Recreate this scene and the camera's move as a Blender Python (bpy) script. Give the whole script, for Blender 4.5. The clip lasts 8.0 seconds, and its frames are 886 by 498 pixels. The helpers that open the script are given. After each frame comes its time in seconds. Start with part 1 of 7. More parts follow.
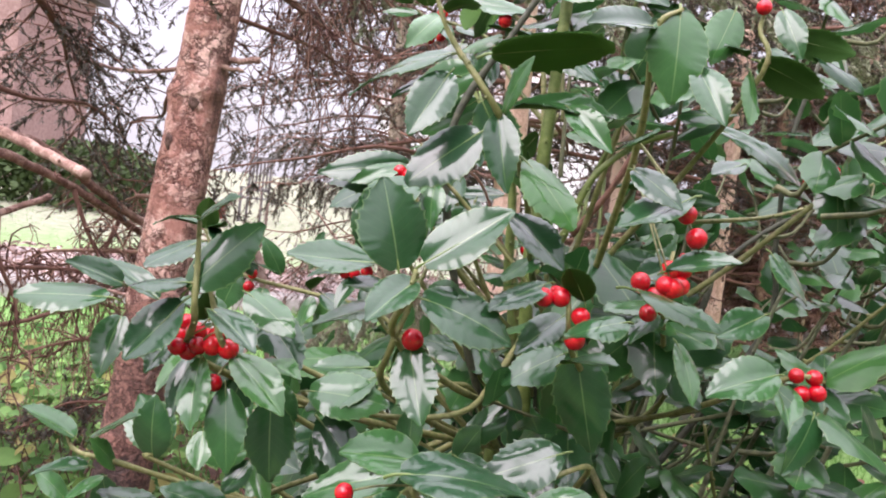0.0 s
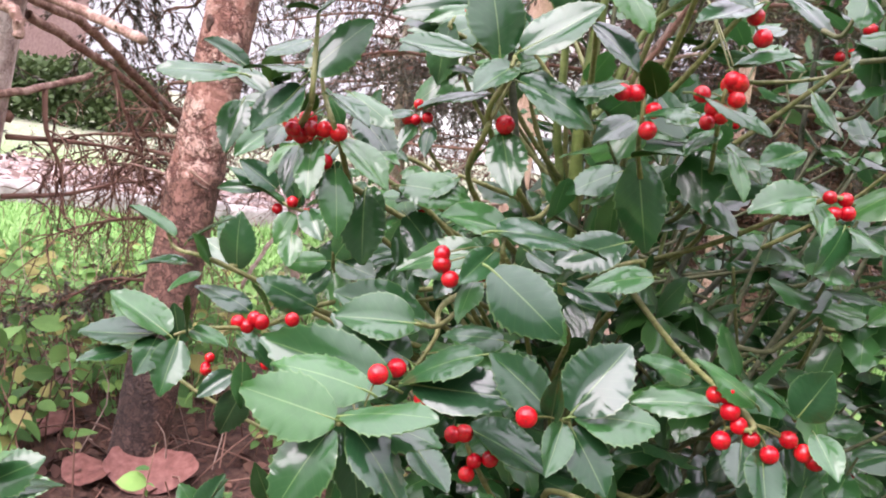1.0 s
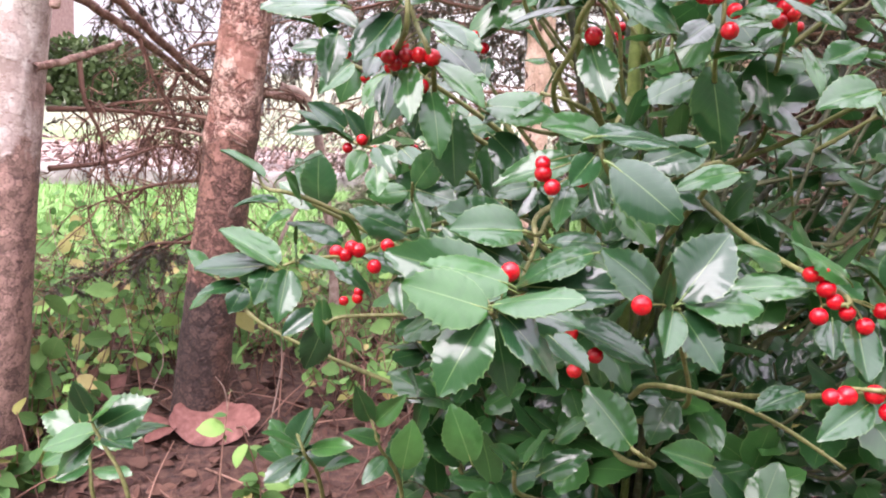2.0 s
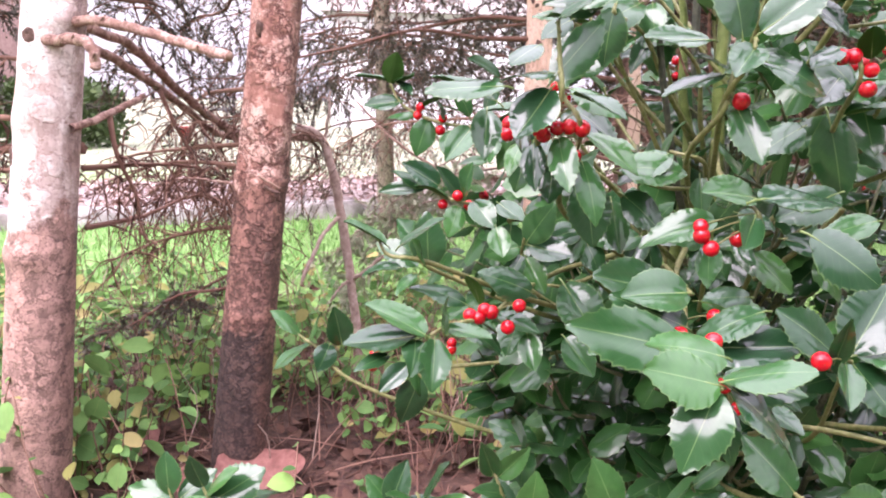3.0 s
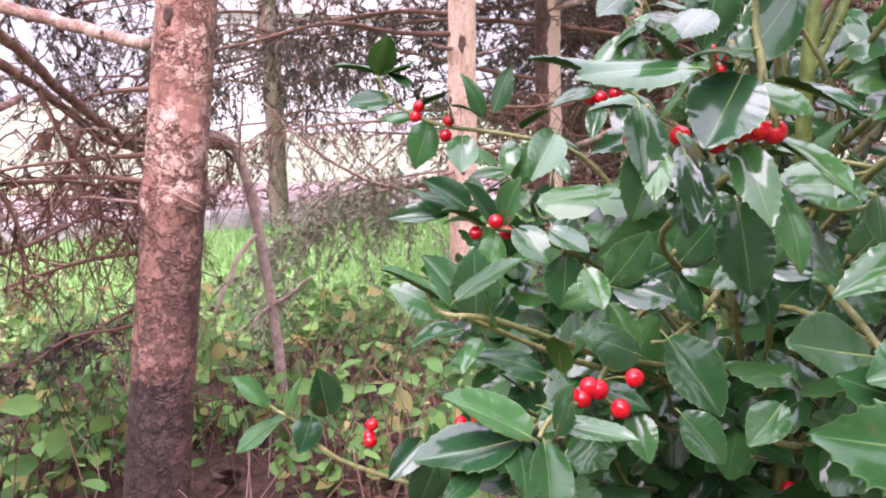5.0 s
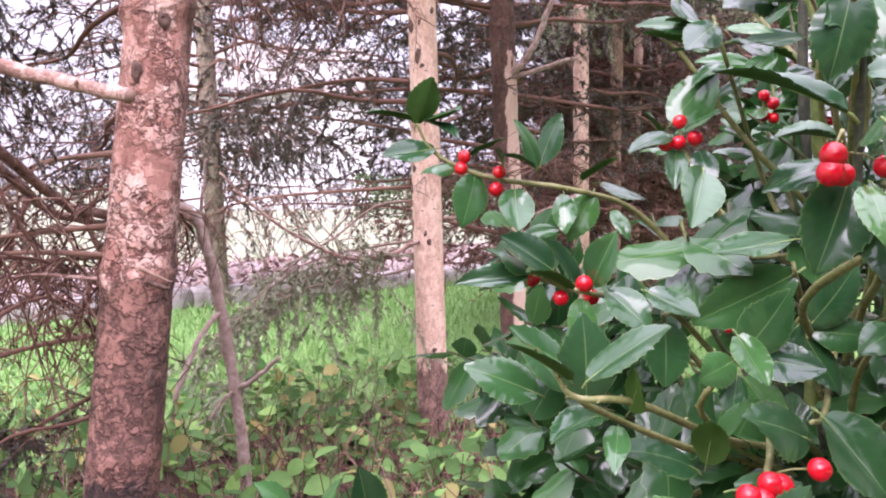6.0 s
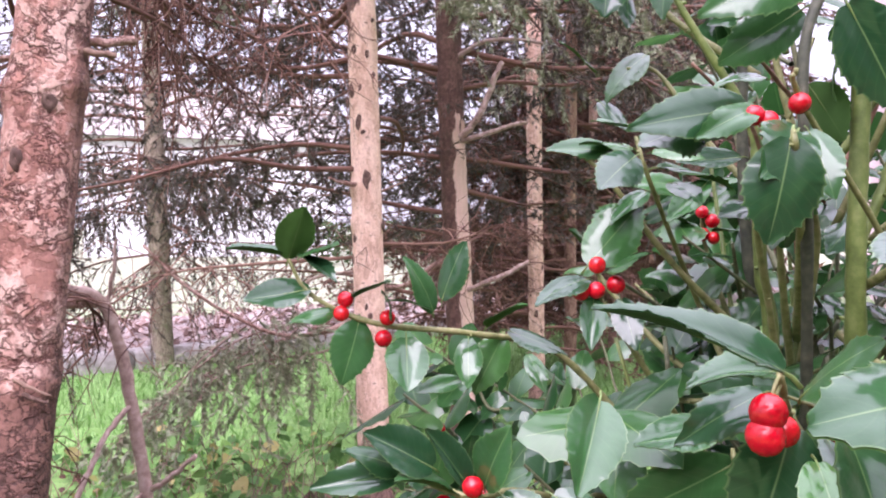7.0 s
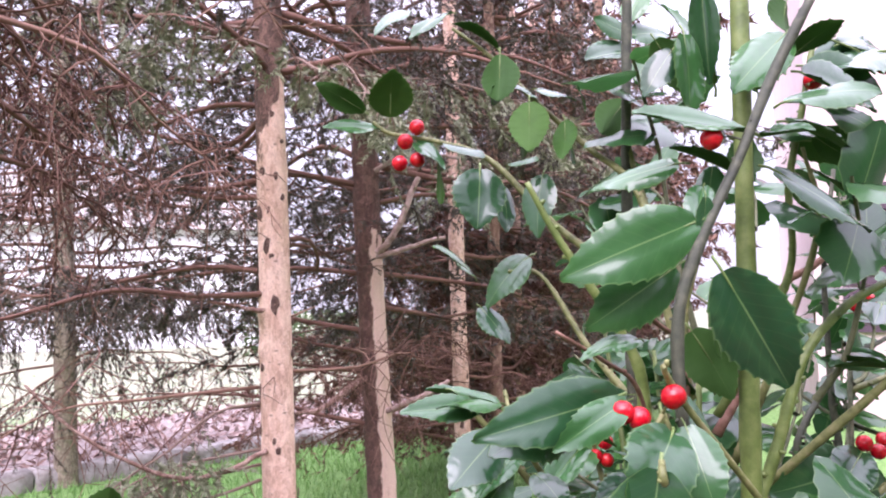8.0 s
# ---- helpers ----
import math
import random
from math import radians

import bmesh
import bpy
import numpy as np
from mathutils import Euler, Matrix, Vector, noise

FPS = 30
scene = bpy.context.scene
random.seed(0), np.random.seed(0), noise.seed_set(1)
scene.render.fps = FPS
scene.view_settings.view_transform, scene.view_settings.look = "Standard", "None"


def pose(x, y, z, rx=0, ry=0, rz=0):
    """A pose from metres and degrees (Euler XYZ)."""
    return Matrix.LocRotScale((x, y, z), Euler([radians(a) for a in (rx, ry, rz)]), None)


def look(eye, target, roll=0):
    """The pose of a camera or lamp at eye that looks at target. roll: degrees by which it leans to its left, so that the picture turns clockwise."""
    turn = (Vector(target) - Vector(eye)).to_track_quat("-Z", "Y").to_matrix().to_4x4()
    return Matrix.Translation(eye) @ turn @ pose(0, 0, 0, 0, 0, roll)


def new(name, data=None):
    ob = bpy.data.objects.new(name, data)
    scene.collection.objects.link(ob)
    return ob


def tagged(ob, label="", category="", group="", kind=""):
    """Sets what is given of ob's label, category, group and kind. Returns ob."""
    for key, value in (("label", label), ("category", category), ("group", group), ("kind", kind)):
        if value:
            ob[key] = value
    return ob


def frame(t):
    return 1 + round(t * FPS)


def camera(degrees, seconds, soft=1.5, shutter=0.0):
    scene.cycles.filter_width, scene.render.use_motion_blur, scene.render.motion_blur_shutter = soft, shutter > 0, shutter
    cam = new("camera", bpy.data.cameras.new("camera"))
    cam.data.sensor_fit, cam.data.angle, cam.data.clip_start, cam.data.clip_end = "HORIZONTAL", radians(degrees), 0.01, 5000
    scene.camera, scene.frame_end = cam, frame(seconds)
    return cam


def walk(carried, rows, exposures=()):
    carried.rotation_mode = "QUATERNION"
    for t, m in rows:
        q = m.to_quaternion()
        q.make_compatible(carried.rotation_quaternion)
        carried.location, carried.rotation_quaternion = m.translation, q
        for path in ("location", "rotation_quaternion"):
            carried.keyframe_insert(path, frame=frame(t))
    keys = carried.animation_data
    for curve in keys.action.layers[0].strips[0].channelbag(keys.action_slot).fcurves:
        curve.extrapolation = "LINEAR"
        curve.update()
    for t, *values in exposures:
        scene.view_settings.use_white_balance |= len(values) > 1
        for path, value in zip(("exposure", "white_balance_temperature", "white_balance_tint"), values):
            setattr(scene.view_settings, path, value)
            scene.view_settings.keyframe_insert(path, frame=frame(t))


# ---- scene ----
cam = camera(59.0, 8.0, soft=2.05)
PATH = [
    (0, (0.03, 0.022, 0.791), (-0.071, 2.015, 0.657), 6.8),
    (0.5, (0.005, -0.021, 0.732), (-0.063, 1.967, 0.521), 7.4),
    (0.7, (0.002, -0.033, 0.712), (-0.067, 1.951, 0.472), 8.9),
    (1, (-0.014, -0.055, 0.692), (-0.086, 1.923, 0.403), 8.9),
    (1.5, (-0.044, -0.084, 0.669), (-0.128, 1.88, 0.299), 6.2),
    (1.7, (-0.053, -0.088, 0.661), (-0.134, 1.87, 0.263), 5.5),
    (2.8, (-0.194, -0.112, 0.669), (-0.218, 1.846, 0.26), 1.5),
    (3, (-0.225, -0.104, 0.697), (-0.215, 1.863, 0.332), 1.4),
    (3.5, (-0.273, -0.122, 0.791), (-0.146, 1.852, 0.493), 2.1),
    (4, (-0.286, -0.039, 0.762), (-0.057, 1.926, 0.472), -0.6),
    (4.5, (-0.312, 0.071, 0.738), (-0.074, 2.022, 0.37), -0.6),
    (4.7, (-0.32, 0.09, 0.719), (-0.07, 2.039, 0.35), 0.3),
    (5.8, (-0.444, 0.215, 0.651), (0.046, 2.142, 0.436), -0.2),
    (6, (-0.439, 0.24, 0.668), (0.052, 2.172, 0.504), 0.1),
    (6.5, (-0.41, 0.291, 0.707), (0.127, 2.216, 0.621), -1.1),
    (7, (-0.349, 0.337, 0.743), (0.23, 2.251, 0.692), 0.2),
    (7.2, (-0.331, 0.36, 0.771), (0.295, 2.26, 0.766), 0.5),
    (7.5, (-0.311, 0.376, 0.793), (0.352, 2.261, 0.875), 0.2),
    (8, (-0.273, 0.387, 0.858), (0.462, 2.24, 1.017), -0.7),
]
walk(cam, [(t, look(eye, target, roll)) for t, eye, target, roll in PATH],
     exposures=[(0.0, 1.42, 6330, 28), (1.5, 1.77, 6330, 29), (3.5, 1.87, 6240, 37), (6.5, 1.66, 6050, 39), (8.0, 1.63, 5960, 37)])

# ---- light: a bright overcast day ----
world = bpy.data.worlds.new("overcast_sky")
scene.world = world
world.use_nodes = True
wn, wl = world.node_tree.nodes, world.node_tree.links
wn.clear()
sky = wn.new("ShaderNodeTexSky")
sky.sky_type, sky.sun_disc = "NISHITA", False
sky.sun_elevation, sky.sun_rotation = radians(48), radians(-120)
sky.air_density, sky.dust_density = 1.2, 4.0
sky_bg, cloud_bg = wn.new("ShaderNodeBackground"), wn.new("ShaderNodeBackground")
sky_bg.inputs["Strength"].default_value = 0.10
cloud_bg.inputs["Color"].default_value = (0.96, 0.97, 1.0, 1)
# an overcast sky, much brighter overhead than near the horizon
place, axes, lift, glow = wn.new("ShaderNodeTexCoord"), wn.new("ShaderNodeSeparateXYZ"), wn.new("ShaderNodeMath"), wn.new("ShaderNodeMath")
lift.operation, glow.operation = "POWER", "MULTIPLY_ADD"
lift.use_clamp = True
lift.inputs[1].default_value = 2.0
glow.inputs[1].default_value, glow.inputs[2].default_value = 2.0, 0.40
wl.new(place.outputs["Generated"], axes.inputs[0])
wl.new(axes.outputs[2], lift.inputs[0])
wl.new(lift.outputs[0], glow.inputs[0])
wl.new(glow.outputs[0], cloud_bg.inputs["Strength"])
sky_mix, sky_out = wn.new("ShaderNodeMixShader"), wn.new("ShaderNodeOutputWorld")
sky_mix.inputs[0].default_value = 0.85
wl.new(sky.outputs[0], sky_bg.inputs[0])
wl.new(sky_bg.outputs[0], sky_mix.inputs[1])
wl.new(cloud_bg.outputs[0], sky_mix.inputs[2])
wl.new(sky_mix.outputs[0], sky_out.inputs[0])

sun = new("sun", bpy.data.lights.new("sun", "SUN"))
sun.data.energy, sun.data.angle, sun.data.color = 1.5, radians(45), (1.0, 0.97, 0.93)
sun.matrix_world = look((-4, -5, 7), (0, 0, 0))


# ---- mesh helpers ----
rng = random.Random(7)


class Geo:
    """Vertices, faces, UVs and material slots of one mesh."""

    def __init__(self):
        self.v, self.f, self.m, self.uv = [], [], [], []

    def face(self, idx, mat=0, uv=None):
        self.f.append(idx)
        self.m.append(mat)
        self.uv.append(uv or [(0.5, 0.5)] * len(idx))

    def tube(self, pts, radii, sides=6, mat=0, cap=True):
        pts = [Vector(p) for p in pts]
        n0, side = len(self.v), None
        for i, p in enumerate(pts):
            d = (pts[min(i + 1, len(pts) - 1)] - pts[max(i - 1, 0)]).normalized()
            if side is None:
                side = d.orthogonal().normalized()
            else:
                side = (side - d * side.dot(d)).normalized()
            other = d.cross(side)
            for k in range(sides):
                a = 2 * math.pi * k / sides
                self.v.append(p + (side * math.cos(a) + other * math.sin(a)) * radii[i])
        for i in range(len(pts) - 1):
            for k in range(sides):
                a, b = n0 + i * sides + k, n0 + i * sides + (k + 1) % sides
                self.face((a, b, b + sides, a + sides), mat)
        if cap:
            self.face(tuple(n0 + (len(pts) - 1) * sides + k for k in range(sides)), mat)
            self.face(tuple(n0 + sides - 1 - k for k in range(sides)), mat)

    def tri(self, a, b, c, mat=0):
        n = len(self.v)
        self.v += [a, b, c]
        self.face((n, n + 1, n + 2), mat)

    def add(self, other, m):
        """Another Geo's shape at the pose m."""
        n = len(self.v)
        self.v += [m @ Vector(p) for p in other.v]
        for f, mat, uv in zip(other.f, other.m, other.uv):
            self.face(tuple(i + n for i in f), mat, uv)

    def box(self, lo, hi, mat=0):
        n = len(self.v)
        self.v += [Vector((x, y, z)) for z in (lo[2], hi[2]) for y in (lo[1], hi[1]) for x in (lo[0], hi[0])]
        for q in ((0, 2, 3, 1), (4, 5, 7, 6), (0, 1, 5, 4), (1, 3, 7, 5), (3, 2, 6, 7), (2, 0, 4, 6)):
            self.face(tuple(n + i for i in q), mat)

    def mesh(self, name, mats, smooth=True):
        me = bpy.data.meshes.new(name)
        me.from_pydata([tuple(p) for p in self.v], [], self.f)
        for m in mats:
            me.materials.append(m)
        me.polygons.foreach_set("material_index", self.m)
        me.polygons.foreach_set("use_smooth", [smooth] * len(self.f))
        flat = [c for uv in self.uv for pair in uv for c in pair]
        me.uv_layers.new(name="UVMap").data.foreach_set("uv", flat)
        me.update()
        return me


def thing(name, at, label, category, group="", kind=""):
    """An Empty at a thing's base."""
    ob = new(name)
    ob.empty_display_size = 0.05
    ob.matrix_basis = Matrix.Translation(at)
    return tagged(ob, label, category, group, kind)


def part(name, geo, mats, parent, label="", kind="", smooth=True, m=None):
    """One mesh object under a thing or a part; geo is a Geo in world coordinates or a mesh to be shared, at the pose m."""
    if not isinstance(mats, (list, tuple)):
        mats = [mats]
    me = geo.mesh(name, mats, smooth) if isinstance(geo, Geo) else geo
    ob = new(name, me)
    ob.parent = parent
    if parent.parent is None:
        ob.matrix_parent_inverse = parent.matrix_basis.inverted()
    if m is not None:
        ob.matrix_basis = m
    return tagged(ob, label, kind=kind)


def single(name, geo, mats, label, category, group="", kind="", smooth=True):
    """A thing that is one plain mesh."""
    ob = new(name, geo.mesh(name, mats if isinstance(mats, (list, tuple)) else [mats], smooth))
    return tagged(ob, label, category, group, kind)


def curve_points(knots, n):
    """n points on a smooth line through the knots."""
    k = [Vector(p) for p in knots]
    if len(k) == 2:
        return [k[0].lerp(k[1], i / (n - 1)) for i in range(n)]
    k = [k[0] * 2 - k[1]] + k + [k[-1] * 2 - k[-2]]
    out = []
    for i in range(n):
        u = i / (n - 1) * (len(k) - 3)
        s = min(int(u), len(k) - 4)
        u -= s
        a, b, c, d = k[s:s + 4]
        out.append(0.5 * (2 * b + (c - a) * u + (2 * a - 5 * b + 4 * c - d) * u * u + (3 * b - a - 3 * c + d) * u ** 3))
    return out


def aim(base, tip, up, width=1.0, depth=1.0):
    """The pose that lays a shape's x axis from base to tip, its z axis towards up."""
    base, d = Vector(base), Vector(tip) - Vector(base)
    length = d.length
    x = d.normalized()
    z = Vector(up) - x * Vector(up).dot(x)
    z = z.normalized() if z.length > 1e-4 else x.orthogonal().normalized()
    y = z.cross(x)
    return Matrix(((x.x * length, y.x * length * width, z.x * length * depth, base.x),
                   (x.y * length, y.y * length * width, z.y * length * depth, base.y),
                   (x.z * length, y.z * length * width, z.z * length * depth, base.z), (0, 0, 0, 1)))


def unit(r=rng):
    while True:
        p = Vector((r.uniform(-1, 1), r.uniform(-1, 1), r.uniform(-1, 1)))
        if 0.05 < p.length < 1:
            return p.normalized()


# ---- materials ----
def shader(name):
    mat = bpy.data.materials.new(name)
    mat.use_nodes = True
    n = mat.node_tree.nodes
    n.clear()
    out, bsdf = n.new("ShaderNodeOutputMaterial"), n.new("ShaderNodeBsdfPrincipled")
    mat.node_tree.links.new(bsdf.outputs[0], out.inputs[0])
    return mat, n, mat.node_tree.links, bsdf, out


def ramp(n, l, source, stops):
    r = n.new("ShaderNodeValToRGB")
    while len(r.color_ramp.elements) < len(stops):
        r.color_ramp.elements.new(0.5)
    for e, (p, c) in zip(r.color_ramp.elements, stops):
        e.position = p
        e.color = (*c, 1) if len(c) == 3 else c
    l.new(source, r.inputs[0])
    return r.outputs[0]


def blend(n, l, fac, a, b, mode="MIX"):
    m = n.new("ShaderNodeMix")
    m.data_type, m.blend_type = "RGBA", mode
    for sock, v in ((m.inputs[0], fac), (m.inputs[6], a), (m.inputs[7], b)):
        if isinstance(v, bpy.types.NodeSocket):
            l.new(v, sock)
        else:
            sock.default_value = v if isinstance(v, (int, float)) else (*v, 1)
    return m.outputs[2]


def calc(n, l, op, a, b=0.0):
    m = n.new("ShaderNodeMath")
    m.operation = op
    for sock, v in ((m.inputs[0], a), (m.inputs[1], b)):
        if isinstance(v, bpy.types.NodeSocket):
            l.new(v, sock)
        else:
            sock.default_value = v
    return m.outputs[0]


def noise_tex(n, l, scale, detail=4.0, rough=0.55, stretch=(1, 1, 1), coords="Object"):
    tc, mp, t = n.new("ShaderNodeTexCoord"), n.new("ShaderNodeMapping"), n.new("ShaderNodeTexNoise")
    mp.inputs["Scale"].default_value = stretch
    t.inputs["Scale"].default_value, t.inputs["Detail"].default_value, t.inputs["Roughness"].default_value = scale, detail, rough
    l.new(tc.outputs[coords], mp.inputs[0])
    l.new(mp.outputs[0], t.inputs[0])
    return t.outputs[0]


def bump(n, l, bsdf, height, strength, distance):
    b = n.new("ShaderNodeBump")
    b.inputs["Strength"].default_value, b.inputs["Distance"].default_value = strength, distance
    l.new(height, b.inputs["Height"])
    l.new(b.outputs[0], bsdf.inputs["Normal"])


def leaf_material(name, dark, light, vein, rough, clear, island=False, veins=9.0, coat=0.0):
    """A leaf: midrib and side veins from the UVs, some light let through, each leaf a little different."""
    mat, n, l, bsdf, out = shader(name)
    uv, sep = n.new("ShaderNodeUVMap"), n.new("ShaderNodeSeparateXYZ")
    uv.uv_map = "UVMap"
    l.new(uv.outputs[0], sep.inputs[0])
    across = calc(n, l, "ABSOLUTE", calc(n, l, "SUBTRACT", sep.outputs[1], 0.5))
    rib = ramp(n, l, across, [(0.0, (1, 1, 1)), (0.018, (0, 0, 0))])
    side = calc(n, l, "SINE", calc(n, l, "MULTIPLY", calc(n, l, "SUBTRACT", sep.outputs[0], calc(n, l, "MULTIPLY", across, 0.5)), veins * 6.283))
    side_line = calc(n, l, "GREATER_THAN", side, 0.93)
    if island:
        geo = n.new("ShaderNodeNewGeometry")
        rand = geo.outputs["Random Per Island"]
    else:
        info = n.new("ShaderNodeObjectInfo")
        rand = info.outputs["Random"]
    base = ramp(n, l, rand, [(0.0, dark), (0.55, [(a + b) / 2 for a, b in zip(dark, light)]), (0.88, light), (1.0, [c * k for c, k in zip(light, (1.4, 1.28, 1.1))])])
    mottled = blend(n, l, calc(n, l, "MULTIPLY", noise_tex(n, l, 60 if island else 4, 5), 0.55), base, [c * 0.55 for c in dark])
    veined = blend(n, l, calc(n, l, "MULTIPLY", side_line, 0.025), mottled, vein)
    colour = blend(n, l, calc(n, l, "MULTIPLY", rib, 0.5), veined, vein)
    rim = ramp(n, l, across, [(0.468, (0, 0, 0)), (0.492, (0.3, 0.3, 0.3))])
    colour = blend(n, l, rim, colour, vein)
    l.new(colour, bsdf.inputs["Base Color"])
    grain = noise_tex(n, l, 400 if island else 26, 4)
    l.new(calc(n, l, "ADD", calc(n, l, "MULTIPLY", grain, 0.08), rough - 0.04), bsdf.inputs["Roughness"])
    bsdf.inputs["Coat Weight"].default_value = coat
    bsdf.inputs["Coat Roughness"].default_value = 0.12
    bsdf.inputs["Coat IOR"].default_value = 1.53
    bsdf.inputs["Specular IOR Level"].default_value = 0.12
    height = calc(n, l, "SUBTRACT", calc(n, l, "MULTIPLY", grain, 0.6), calc(n, l, "MULTIPLY", side, 0.03))
    bump(n, l, bsdf, height, 0.2, 0.001)
    tr, mix = n.new("ShaderNodeBsdfTranslucent"), n.new("ShaderNodeMixShader")
    l.new(blend(n, l, 0.5, colour, light), tr.inputs[0])
    mix.inputs[0].default_value = clear
    l.new(bsdf.outputs[0], mix.inputs[1])
    l.new(tr.outputs[0], mix.inputs[2])
    l.new(mix.outputs[0], out.inputs[0])
    return mat


def bark_material(name, deep, mid, pale, scale, stretch, rough=0.85, relief=0.006, lichen=0.0, foot=(), worn=None, crack_width=0.025, crack_depth=0.7, shade_flank=None, upper=None, specks=None):
    """Bark that scales off in thin ragged sheets, dark along their edges, streaked and stained."""
    mat, n, l, bsdf, out = shader(name)
    tc = n.new("ShaderNodeTexCoord")
    fine = noise_tex(n, l, scale * 5, 6, 0.65)
    streak = noise_tex(n, l, scale * 1.5, 6, 0.7, (1, 1, 0.22))
    broad = noise_tex(n, l, scale * 0.25, 5, 0.6, (1, 1, 0.5))
    patchy = ramp(n, l, noise_tex(n, l, scale * 0.45, 4), [(0.42, (0.1, 0.1, 0.1)), (0.58, (1, 1, 1))])
    # thin layers that have scaled off in ragged patches, dark along their edges
    layers, line = 0.0, 0.0
    for size, level_at, weight in ((0.55, 0.50, 0.42), (0.95, 0.47, 0.33), (1.7, 0.52, 0.25)):
        sheet = noise_tex(n, l, scale * size, 3.5, 0.6, stretch)
        step = ramp(n, l, sheet, [(level_at - 0.012, (0, 0, 0)), (level_at + 0.012, (1, 1, 1))])
        layers = calc(n, l, "ADD", layers, calc(n, l, "MULTIPLY", step, weight))
        off = calc(n, l, "ABSOLUTE", calc(n, l, "SUBTRACT", sheet, level_at - 0.014))
        line = calc(n, l, "MAXIMUM", line, ramp(n, l, off, [(0.0, (1, 1, 1)), (crack_width, (0, 0, 0))]))
    key = calc(n, l, "ADD", calc(n, l, "ADD", calc(n, l, "MULTIPLY", layers, 0.22), calc(n, l, "MULTIPLY", broad, 0.42)), calc(n, l, "MULTIPLY", streak, 0.42))
    tone = ramp(n, l, key, [(0.37, [(a + b) / 2 for a, b in zip(deep, mid)]), (0.49, mid), (0.64, pale)])
    tone = blend(n, l, ramp(n, l, fine, [(0.34, (0.55, 0.55, 0.55)), (0.52, (0, 0, 0))]), tone, [(a + b) / 2 for a, b in zip(deep, mid)])
    seam = calc(n, l, "MULTIPLY", line, calc(n, l, "MULTIPLY", patchy, crack_depth))
    tone = blend(n, l, seam, tone, deep)
    sep = n.new("ShaderNodeSeparateXYZ")
    l.new(tc.outputs["Object"], sep.inputs[0])
    if specks:
        size, colour = specks
        dots = n.new("ShaderNodeTexVoronoi")
        dots.inputs["Scale"].default_value = size
        dotmap = n.new("ShaderNodeMapping")
        dotmap.inputs["Scale"].default_value = (0.6, 0.6, 1.5)
        l.new(tc.outputs["Object"], dotmap.inputs[0])
        l.new(dotmap.outputs[0], dots.inputs[0])
        mask = calc(n, l, "MULTIPLY", ramp(n, l, dots.outputs["Distance"], [(0.10, (0.85, 0.85, 0.85)), (0.20, (0, 0, 0))]), ramp(n, l, streak, [(0.42, (0, 0, 0)), (0.55, (1, 1, 1))]))
        tone = blend(n, l, mask, tone, colour)
    if lichen:
        tone = blend(n, l, calc(n, l, "MULTIPLY", ramp(n, l, noise_tex(n, l, scale * 0.5, 5), [(0.55, (0, 0, 0)), (0.7, (1, 1, 1))]), lichen), tone, (0.16, 0.2, 0.09))

    def old_or_shaded_layer(colour):
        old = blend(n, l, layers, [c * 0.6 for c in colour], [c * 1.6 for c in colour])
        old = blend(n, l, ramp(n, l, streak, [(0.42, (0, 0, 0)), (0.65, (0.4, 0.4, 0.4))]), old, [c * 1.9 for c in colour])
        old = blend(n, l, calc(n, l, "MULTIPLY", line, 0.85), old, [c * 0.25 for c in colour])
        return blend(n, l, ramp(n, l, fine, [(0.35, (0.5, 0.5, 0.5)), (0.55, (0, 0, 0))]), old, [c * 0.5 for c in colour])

    for top, wide, old_or_shaded_bark in foot:
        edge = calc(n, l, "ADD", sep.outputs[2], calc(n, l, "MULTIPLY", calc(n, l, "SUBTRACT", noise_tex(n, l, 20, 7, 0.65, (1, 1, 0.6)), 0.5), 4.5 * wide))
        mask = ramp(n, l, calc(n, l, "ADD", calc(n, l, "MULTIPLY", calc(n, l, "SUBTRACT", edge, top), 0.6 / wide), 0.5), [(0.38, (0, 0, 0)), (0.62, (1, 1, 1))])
        tone = blend(n, l, mask, old_or_shaded_layer(old_or_shaded_bark), tone)
    if upper:
        low, wide, old_or_shaded_bark = upper
        edge = calc(n, l, "ADD", calc(n, l, "SUBTRACT", sep.outputs[2], calc(n, l, "MULTIPLY", calc(n, l, "SUBTRACT", sep.outputs[0], 0.075), 3.5)), calc(n, l, "MULTIPLY", noise_tex(n, l, 26, 6, 0.6, (1, 1, 0.5)), 2 * wide))
        mask = ramp(n, l, calc(n, l, "ADD", calc(n, l, "SUBTRACT", edge, low + wide), 0.5), [(0.49, (0, 0, 0)), (0.51, (1, 1, 1))])
        tone = blend(n, l, mask, tone, old_or_shaded_layer(old_or_shaded_bark))
    # right side darkened: stained bark plus the trunk's shade side, put into the colour
    if shade_flank:
        middle, slope, start, old_or_shaded_bark = shade_flank
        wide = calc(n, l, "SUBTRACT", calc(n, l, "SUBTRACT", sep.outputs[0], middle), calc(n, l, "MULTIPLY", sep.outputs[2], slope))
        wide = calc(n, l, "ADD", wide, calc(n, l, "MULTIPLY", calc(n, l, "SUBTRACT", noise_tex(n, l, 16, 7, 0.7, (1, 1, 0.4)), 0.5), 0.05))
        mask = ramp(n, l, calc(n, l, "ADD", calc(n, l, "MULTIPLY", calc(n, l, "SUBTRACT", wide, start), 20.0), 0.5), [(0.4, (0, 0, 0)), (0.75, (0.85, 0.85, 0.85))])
        tone = blend(n, l, mask, tone, old_or_shaded_layer(old_or_shaded_bark))
